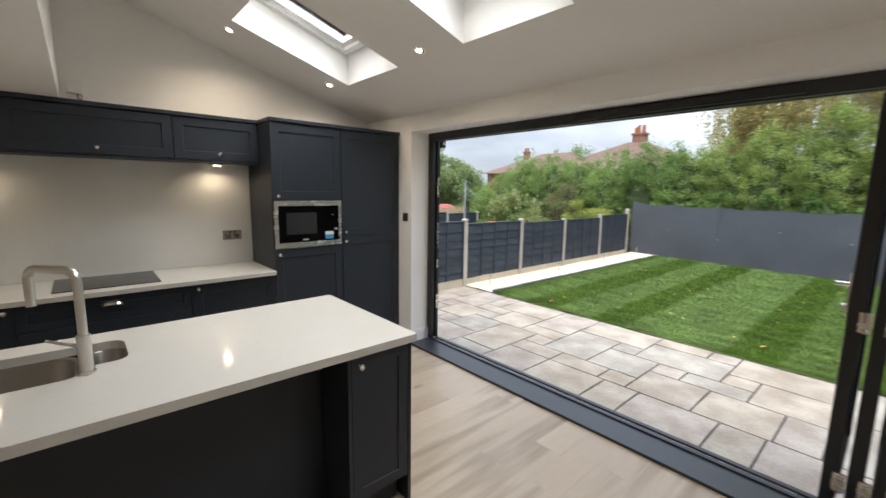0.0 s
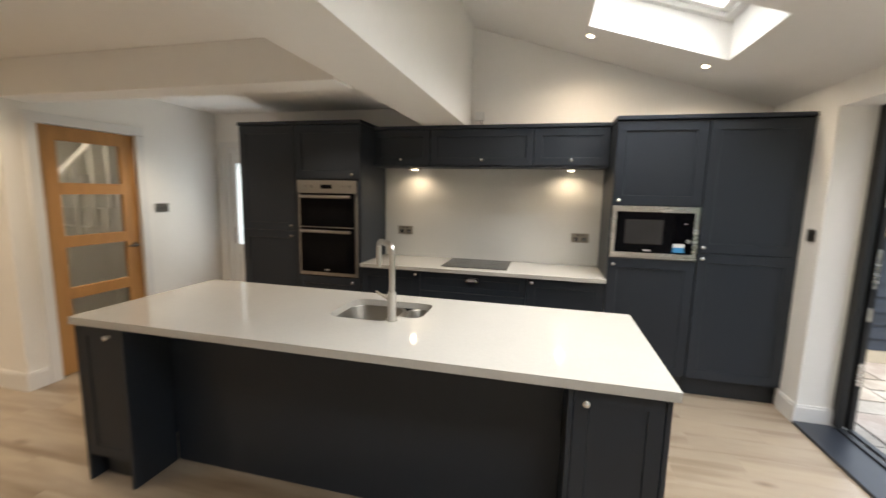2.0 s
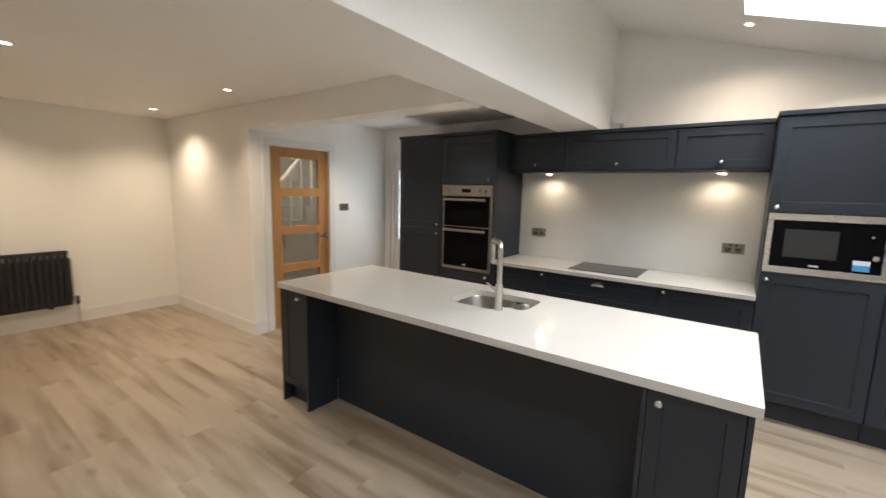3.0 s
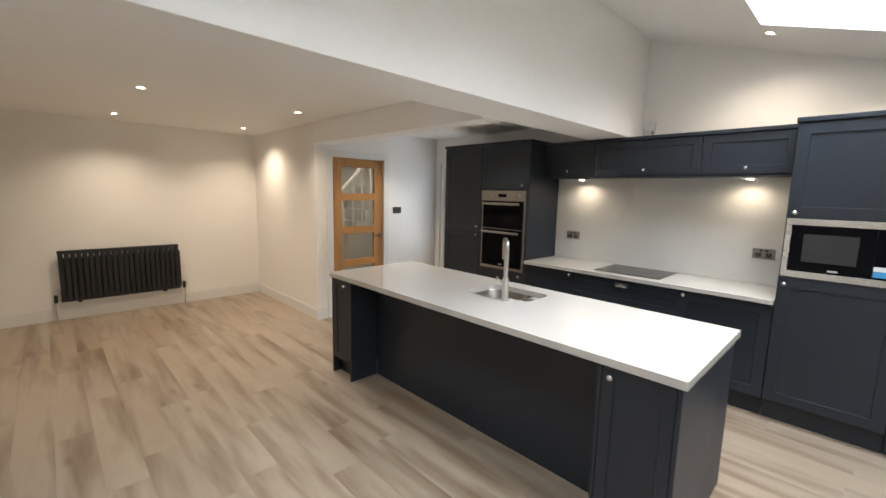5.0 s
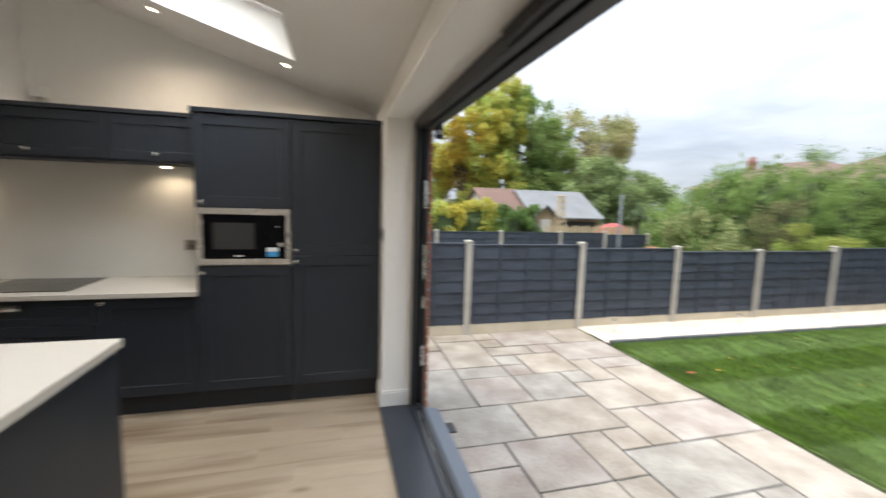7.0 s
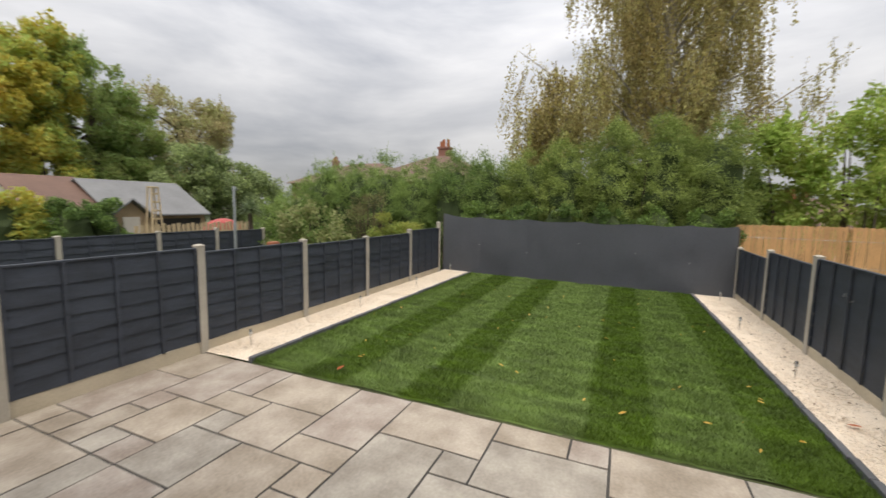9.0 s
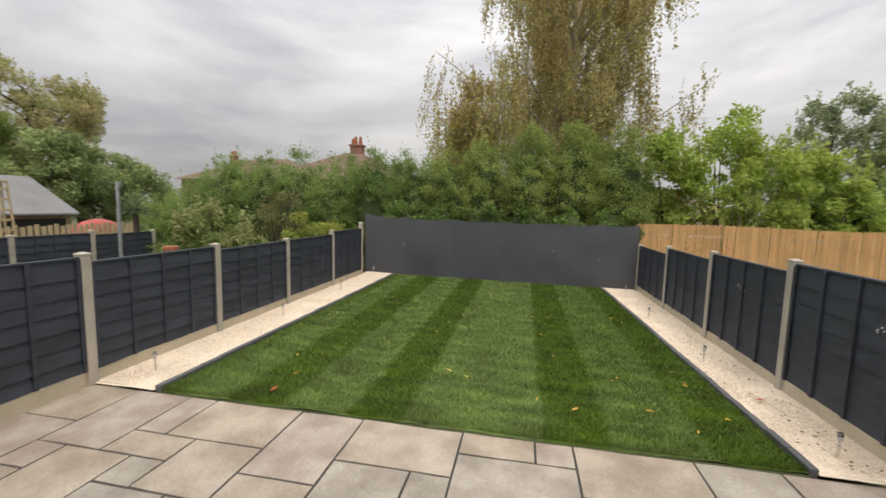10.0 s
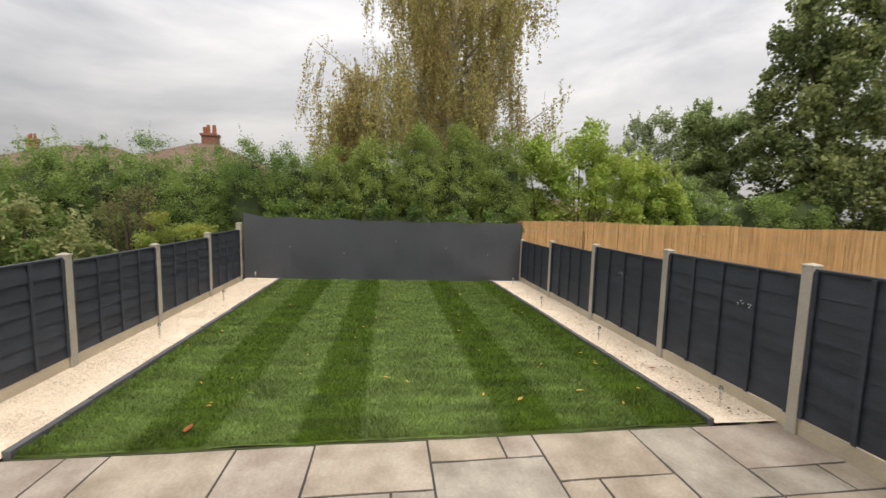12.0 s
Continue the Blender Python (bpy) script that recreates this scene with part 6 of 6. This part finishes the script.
def spiky_plant():
    base = (12.4, 12.5, GZ)
    c = thing("cabbage_palm", base, "spiky grey-green cabbage palm on a short stem", "palm")
    part("stem", tube(bmesh.new(), [base, (12.4, 12.5, 1.2)], [0.10, 0.07], 8), BARK, c)
    rng = np.random.default_rng(60)
    bm = bmesh.new()
    for _ in range(150):
        d = Vector(rng.normal(size=3))
        d.z = abs(d.z) * 0.8 - 0.15
        d.normalize()
        L = rng.uniform(0.5, 0.85)
        s = d.cross(Vector((0, 0, 1))).normalized() * 0.02
        o = Vector((12.4, 12.5, 1.25))
        a, b, m1, m2, e = bm.verts.new(o + s * 0.5), bm.verts.new(o - s * 0.5), bm.verts.new(o + d * L * 0.5 + s), bm.verts.new(o + d * L * 0.5 - s), bm.verts.new(o + d * L - Vector((0, 0, 0.12)))
        bm.faces.new((a, m1, m2, b))
        bm.faces.new((m1, e, m2))
    part("fronds", bm, leaf_mat("palm_leaf", (0.16, 0.22, 0.11), (0.24, 0.29, 0.15)), c)


spiky_plant()
pole = thing("clothes_post", (9.5, 9.7, -0.6), "galvanised steel washing-line post", "post")
part("shaft", cyl(bmesh.new(), (9.5, 9.7, -0.65), (9.5, 9.7, 1.93), 0.035, seg=14), GALV, pole, soft=True)
part("hook", tube(bmesh.new(), [(9.5, 9.7, 1.88), (9.57, 9.7, 1.9), (9.58, 9.7, 1.84)], 0.012, 8), GALV, pole)
pot = thing("chimney_pot_planter", (9.66, 8.65, -0.6), "terracotta planter just above the fence", "planter")
part("planter_body", cyl(bmesh.new(), (9.66, 8.65, -0.6), (9.66, 8.65, 0.57), 0.10, 0.12, 18), TERRACOTTA, pot, soft=True)
part("rim", cyl(bmesh.new(), (9.66, 8.65, 0.57), (9.66, 8.65, 0.64), 0.14, 0.14, 18), TERRACOTTA, pot)


def shed(name, x0, x1, y0, y1, eaves, ridge, label, roof_m, wall_m, along='x'):
    s = thing(name, ((x0 + x1) / 2, (y0 + y1) / 2, GZ), label, "shed")
    part("wall", box(bmesh.new(), x0, x1, y0, y1, GZ - 0.05, eaves), wall_m, s)
    bm = bmesh.new()
    o, th = 0.18, 0.06
    if along == 'x':
        ym = (y0 + y1) / 2
        prof = [(y0 - o, eaves - 0.08), (ym, ridge), (y1 + o, eaves - 0.08)]
        vs = [[bm.verts.new((x, py, pz + dz)) for py, pz in prof for dz in (0, th)] for x in (x0 - o, x1 + o)]
    else:
        xm = (x0 + x1) / 2
        prof = [(x0 - o, eaves - 0.08), (xm, ridge), (x1 + o, eaves - 0.08)]
        vs = [[bm.verts.new((px, y, pz + dz)) for px, pz in prof for dz in (0, th)] for y in (y0 - o, y1 + o)]
    for i in (0, 2):
        for q in ((i, i + 1, i + 3, i + 2),):
            bm.faces.new([vs[0][k] for k in q])
            bm.faces.new([vs[1][k] for k in q])
        for a, b in ((i, i + 2), (i + 1, i + 3), (0, 1) if i == 0 else (4, 5)):
            bm.faces.new((vs[0][a], vs[0][b], vs[1][b], vs[1][a]))
    bmesh.ops.remove_doubles(bm, verts=bm.verts, dist=0.0001)
    part("roof", bm, roof_m, s)
    bm = bmesh.new()
    if along == 'x':
        vv = [bm.verts.new(p) for p in ((x0 + 0.02, y0, eaves), (x0 + 0.02, y1, eaves), (x0 + 0.02, (y0 + y1) / 2, ridge - 0.02))]
        ww = [bm.verts.new(p) for p in ((x1 - 0.02, y0, eaves), (x1 - 0.02, y1, eaves), (x1 - 0.02, (y0 + y1) / 2, ridge - 0.02))]
    else:
        vv = [bm.verts.new(p) for p in ((x0, y0 + 0.02, eaves), (x1, y0 + 0.02, eaves), ((x0 + x1) / 2, y0 + 0.02, ridge - 0.02))]
        ww = [bm.verts.new(p) for p in ((x0, y1 - 0.02, eaves), (x1, y1 - 0.02, eaves), ((x0 + x1) / 2, y1 - 0.02, ridge - 0.02))]
    bm.faces.new(vv)
    bm.faces.new(ww)
    for a, b in ((0, 1), (1, 2), (2, 0)):
        bm.faces.new((vv[a], vv[b], ww[b], ww[a]))
    part("gable", bm, wall_m, s)
    return s


g = shed("garage", 11.0, 14.4, 17.5, 21.5, 1.05, 2.25, "low timber garage with a weathered grey sheet roof", GREYROOF, TIMBER)
# flat black panel on the solid wall: an opening's shade given as colour
part("dark_opening", box(bmesh.new(), 12.4, 14.2, 17.46, 17.5, -0.4, 0.85), BLACKPL, g)
shed("outbuilding", 9.0, 10.9, 18.0, 22.0, 1.2, 2.3, "outbuilding with a red clay tile roof", ROOFTILE, PALEWALL)
g = shed("playhouse", 10.05, 11.05, 15.7, 16.6, 1.05, 1.55, "small pale timber shed with a pitched roof", GREYROOF, TIMBER, 'y')
part("shed_door", box(bmesh.new(), 10.3, 10.8, 15.66, 15.70, -0.5, 1.0, 0.004), PALEWALL, g)
ob = thing("trellis_obelisk", (10.0, 13.6, GZ), "tall pale timber trellis obelisk", "obelisk")
for dx, dy in ((-1, -1), (1, -1), (-1, 1), (1, 1)):
    part("leg", tube(bmesh.new(), [(10.0 + dx * 0.19, 13.6 + dy * 0.19, GZ), (10.0 + dx * 0.09, 13.6 + dy * 0.09, 1.90)], 0.028, 4), PALETIMBER, ob)
for k in range(9):
    z = -0.2 + 0.24 * k
    r = 0.19 - 0.10 * (z - GZ) / 2.5 + 0.01
    part("slat", box(bmesh.new(), 10.0 - r, 10.0 + r, 13.6 - r - 0.015, 13.6 - r + 0.015, z, z + 0.05, 0.003), PALETIMBER, ob)
part("finial", box(bmesh.new(), 9.89, 10.11, 13.49, 13.71, 1.90, 1.95, 0.01), PALETIMBER, ob)
pf = thing("picket_fence", (12, 14.4, GZ), "weathered timber picket fence in a far garden", "fence")
for k in range(26):
    part("picket", box(bmesh.new(), 9.9 + 0.16 * k, 10.0 + 0.16 * k, 14.38, 14.41, GZ, 0.78 + 0.03 * (k % 3)), PALETIMBER, pf)
part("rail", box(bmesh.new(), 9.85, 14.1, 14.41, 14.45, 0.45, 0.53), PALETIMBER, pf)
tarp = thing("red_boat_cover", (13.2, 14.9, GZ), "low faded red covered load beside the picket fence", "cover")
bm = bmesh.new()
bmesh.ops.create_icosphere(bm, subdivisions=3, radius=1, matrix=Matrix.Translation((13.4, 15.1, 0.3)) @ Matrix.Diagonal((0.9, 0.4, 0.62, 1)))
part("cover", bm, REDPAINT, tarp, soft=True)
part("support", box(bmesh.new(), 12.8, 14.0, 14.9, 15.3, GZ, 0.0), TIMBER, tarp)


def house(cx, cy, wx, wy, eaves, ridge, chimney, label, cs=1.0, hip=0.35):
    """A far semi: brick walls, hipped tile roof, chimney with pots, windows."""
    h = thing("house", (cx, cy, GZ), label, "house", "houses beyond the hedge")
    w = part("wall", box(bmesh.new(), cx - wx, cx + wx, cy - wy, cy + wy, GZ - 0.1, eaves), FARBRICK, h)
    bm = bmesh.new()
    o = 0.4
    b = [bm.verts.new(p) for p in ((cx - wx - o, cy - wy - o, eaves), (cx + wx + o, cy - wy - o, eaves), (cx + wx + o, cy + wy + o, eaves), (cx - wx - o, cy + wy + o, eaves))]
    t = [bm.verts.new(p) for p in ((cx, cy - wy * hip, ridge), (cx, cy + wy * hip, ridge))]
    bm.faces.new(b[::-1])
    bm.faces.new((b[0], b[1], t[0]))
    bm.faces.new((b[1], b[2], t[1], t[0]))
    bm.faces.new((b[2], b[3], t[1]))
    bm.faces.new((b[3], b[0], t[0], t[1]))
    roof = part("roof", bm, ROOFTILE, h)
    for k in (-0.5, 0.5):
        win = part("window", box(bmesh.new(), cx - wx - 0.03, cx - wx, cy + k * wy - 0.6, cy + k * wy + 0.6, eaves - 1.5, eaves - 0.3), PVC, h)
        part("pane", box(bmesh.new(), cx - wx - 0.05, cx - wx - 0.031, cy + k * wy - 0.53, cy + k * wy + 0.53, eaves - 1.43, eaves - 0.37), BLACKGLASS, win)
    x, y, z = chimney
    bm = box(bmesh.new(), x - 0.35 * cs, x + 0.35 * cs, y - 0.45 * cs, y + 0.45 * cs, ridge - 1.4, z - 0.75, 0.01)
    box(bm, x - 0.42 * cs, x + 0.42 * cs, y - 0.52 * cs, y + 0.52 * cs, z - 0.75, z - 0.6, 0.01)
    c = part("chimney", bm, FARBRICK, roof)
    for k in (-0.26, 0.12, 0.33):
        part("chimney_pot", cyl(bmesh.new(), (x, y + k * cs, z - 0.6), (x, y + k * cs, z - 0.6 + (0.6 if k < 0.3 else 0.45) * cs), 0.14 * cs, 0.11 * cs, 12), TERRACOTTA, h)
    return h


house(32.5, 14.6, 3.6, 5.4, 3.2, 5.45, (32.8, 14.4, 6.72), "brick house with a red hipped roof and chimney pots", 1.0, 0.12)
house(34.0, 22.6, 3.8, 5.2, 3.2, 5.15, (34.2, 26.2, 6.1), "brick house with a red roof above the hedge", 0.6, 0.3)
house(22.5, -5.6, 2.0, 1.4, 1.05, 2.1, (23.0, -5.0, 2.6), "small pale house glimpsed between the shrubs")
wv = thing("white_chair_back", (17.4, -2.95, GZ), "white garden furniture glimpsed above the reeds", "chair")
part("back", box(bmesh.new(), 17.35, 17.42, -3.15, -2.75, 0.6, 1.45, 0.03), PVC, wv)
part("leg", box(bmesh.new(), 17.35, 17.42, -3.14, -3.08, GZ, 0.6), PVC, wv)
part("leg", box(bmesh.new(), 17.35, 17.42, -2.82, -2.76, GZ, 0.6), PVC, wv)

# ---- pieces: brick edge, edging stones, paving, floor planks ----
hb = thing("wall_brick_outer", (2.85, 3.6, -0.45), "red brick outer wall beside the bifold opening", "wall")
hb["kind"] = "structure"
part("mortar_bed", box(bmesh.new(), 2.803, 2.828, OPEN_N + 0.055, KW + 0.25, -0.5, 2.18), MORTAR, hb)
bm = box(bmesh.new(), -0.016, 0.016, -0.1075, 0.1075, -0.0325, 0.0325, 0.003)
brick_me = finish("brick", bm, BRICK, (0, 0, 0))
bm = box(bmesh.new(), -0.016, 0.016, -0.051, 0.051, -0.0325, 0.0325, 0.003)
half_me = finish("brick", bm, BRICK, (0, 0, 0))
rb = random.Random(2)
for row in range(35):
    z = -0.40 + row * 0.075
    y = OPEN_N + 0.05
    half = row % 2
    while y < KW + 0.05:
        w = 0.102 if half else 0.215
        o = new("brick", half_me if half else brick_me)
        o.parent = hb
        o.location = Vector((2.822 + rb.uniform(-0.002, 0.003), y + w / 2 + rb.uniform(-0.002, 0.002), z)) - Vector((2.85, 3.6, -0.45))
        y += w + 0.01
        half = 0

for side, fn, s in (("edging_north", lawn_n, 1), ("edging_south", lawn_s, -1)):
    e = thing(side, (10, fn(10), -0.45), "row of grey edging stones between lawn and gravel", "edging")
    e["kind"] = "structure"
    bm = box(bmesh.new(), -0.148, 0.148, -0.032, 0.032, -0.08, 0.05, 0.008)
    em = finish("edging_stone", bm, EDGING, (0, 0, 0))
    for k in range(26):
        x = LX0 + 0.15 + 0.302 * k
        o = new("edging_stone", em)
        o.parent = e
        o.location = Vector((x, fn(x) + s * 0.03, ground_z(x, fn(x)) + rb.uniform(-0.006, 0.006))) - Vector((10, fn(10), -0.45))
        o.rotation_euler = (0, rb.uniform(-0.01, 0.01), rb.uniform(-0.015, 0.015))

patio = thing("patio", (4.4, 2.4, PATIO_Z), "riven sandstone patio of mixed slabs with dark joints", "patio")
patio["kind"] = "structure"
part("soil_edge", box(bmesh.new(), 6.021, 6.06, lawn_s(6.03), lawn_n(6.03), PATIO_Z - 0.2, PATIO_Z - 0.004), SOIL, patio)
part("jointing", box(bmesh.new(), 2.80, 6.02, -1.44, 6.14, PATIO_Z - 0.2, PATIO_Z - 0.010), JOINT, patio)
CX, CY, PX1, PY0 = 0.312, 0.3133, 6.012, -1.40
taken = [[False] * 24 for _ in range(10)]
slabs = [(0, 2, 22, 24), (2, 5, 22, 24), (0, 3, 20, 22), (3, 4, 21, 22), (4, 6, 21, 22), (0, 2, 19, 20), (2, 3, 18, 20), (3, 5, 19, 21),
         (3, 4, 18, 19), (5, 6, 19, 20), (5, 6, 20, 21), (6, 8, 20, 23), (8, 10, 20, 22), (0, 2, 16, 19), (2, 4, 16, 18), (4, 6, 17, 19),
         (6, 8, 17, 19), (4, 7, 15, 17), (7, 10, 15, 17), (0, 3, 14, 16), (3, 4, 14, 16), (4, 5, 14, 15), (5, 6, 13, 15), (6, 8, 13, 15),
         (0, 2, 11, 14), (2, 5, 12, 14), (2, 3, 11, 12), (3, 5, 10, 12), (5, 6, 11, 13), (5, 6, 10, 11), (0, 1, 9, 11), (0, 1, 8, 9),
         (1, 3, 8, 11), (3, 4, 9, 10), (3, 4, 7, 9), (4, 6, 8, 10), (4, 6, 6, 8), (0, 2, 5, 8), (2, 3, 7, 8), (2, 4, 5, 7),
         (0, 3, 3, 5), (0, 2, 0, 3), (2, 3, 1, 3), (2, 3, 0, 1), (8, 10, 14, 15)]
# the course beside the house keeps joints of its own
course = [(6, 8, 10.7, 13), (6, 8, 9.5, 10.7), (6, 8, 7.2, 9.5), (6, 8, 6.1, 7.2), (6, 8, 4, 6.1), (8, 10, 12, 14), (8, 10, 9, 12), (8, 10, 7, 9), (8, 10, 4, 7)]
for a in range(6, 10):
    for k in range(4, 14):
        taken[a][k] = True
for a0, a1, k0, k1 in slabs:
    for a in range(a0, a1):
        for k in range(k0, k1):
            taken[a][k] = True
rs = random.Random(17)
for a in range(10):
    for k in range(24):
        if taken[a][k]:
            continue
        options = [(3, 2), (2, 3), (2, 2), (2, 2), (2, 1), (1, 2), (3, 2), (1, 1)]
        rs.shuffle(options)
        options.sort(key=lambda q: -q[0] * q[1] + rs.random() * 3)
        for da, dk in options + [(1, 1)]:
            cells = [(a + i, k + j) for i in range(da) for j in range(dk)]
            if all(u < 10 and v < 24 and not taken[u][v] for u, v in cells):
                for u, v in cells:
                    taken[u][v] = True
                slabs.append((a, a + da, k, k + dk))
                break
for a0, a1, k0, k1 in slabs + course:
    x1, x0, y0, y1 = PX1 - CX * a0 - (0.010 if a0 else 0.0), PX1 - CX * a1 + 0.010, PY0 + CY * k0 + 0.010, PY0 + CY * k1 - 0.010
    bm = bmesh.new()
    q = 4
    def edge(u):
        return 0.0035 * noise.noise((u[0] * 9, u[1] * 9, 1))
    vs = [[bm.verts.new((x0 + (x1 - x0) * i / q + (edge((x0 + i, y0 + j)) if i in (0, q) else 0), y0 + (y1 - y0) * j / q + (edge((y0 + j, x0 + i)) if j in (0, q) else 0),
                         PATIO_Z + 0.006 * noise.noise((x0 + i * 0.4, y0 + j * 0.4, 5)) - (0.004 if i in (0, q) or j in (0, q) else 0))) for j in range(q + 1)] for i in range(q + 1)]
    for i in range(q):
        for j in range(q):
            bm.faces.new((vs[i][j], vs[i + 1][j], vs[i + 1][j + 1], vs[i][j + 1]))
    ring = [vs[i][0] for i in range(q)] + [vs[q][j] for j in range(q)] + [vs[i][q] for i in range(q, 0, -1)] + [vs[0][j] for j in range(q, 0, -1)]
    low = [bm.verts.new((v.co.x, v.co.y, PATIO_Z - 0.03)) for v in ring]
    for i in range(len(ring)):
        bm.faces.new((ring[i], low[i], low[(i + 1) % len(ring)], ring[(i + 1) % len(ring)]))
    part("paving_slab", bm, SANDSTONE[rs.randrange(4)], patio, soft=True)
drain = thing("gully_grate", (3.05, 3.55, PATIO_Z), "dark square drain grate let into the patio", "drain")
part("grate", box(bmesh.new(), 3.0, 3.16, 3.52, 3.68, PATIO_Z - 0.02, PATIO_Z + 0.012, 0.004), BLACKPL, drain)

floor = thing("floor", (0, 0, -0.014), "pale oak-effect laminate floor of long planks", "floor")
floor["kind"] = "structure"
part("slab", box(bmesh.new(), WEST, EAST, SOUTH, KW, -0.4, -0.0145), JOINT, floor)
part("slab_edge", box(bmesh.new(), EAST, 2.80, OPEN_S, OPEN_N, -0.4, -0.001), JOINT, floor)
PW, PL = 0.192, 1.29
bm = box(bmesh.new(), -PL / 2 + 0.0002, PL / 2 - 0.0002, -PW / 2 + 0.0002, PW / 2 - 0.0002, -0.014, 0.0, 0.0005)
plank_me = finish("plank", bm, FLOORWOOD, (0, 0, 0))
rp = random.Random(9)
for row in range(29):
    y = SOUTH + PW * (row + 0.5)
    if y > KW:
        break
    x = WEST - PL * rp.random()
    while x < EAST:
        a, b = max(x, WEST), min(x + PL, EAST)
        if b - a > 0.06:
            if b - a > PL - 0.001 and y + PW / 2 <= KW:
                o = new("plank", plank_me)
            else:
                bm = box(bmesh.new(), -(b - a) / 2 + 0.0002, (b - a) / 2 - 0.0002, -PW / 2 + 0.0002, min(PW / 2, KW - y) - 0.0002, -0.014, 0.0, 0.0005)
                o = new("plank", finish("plank", bm, FLOORWOOD, (0, 0, 0)))
            o.parent = floor
            o.location = ((a + b) / 2, y, 0.014)
        x += PL
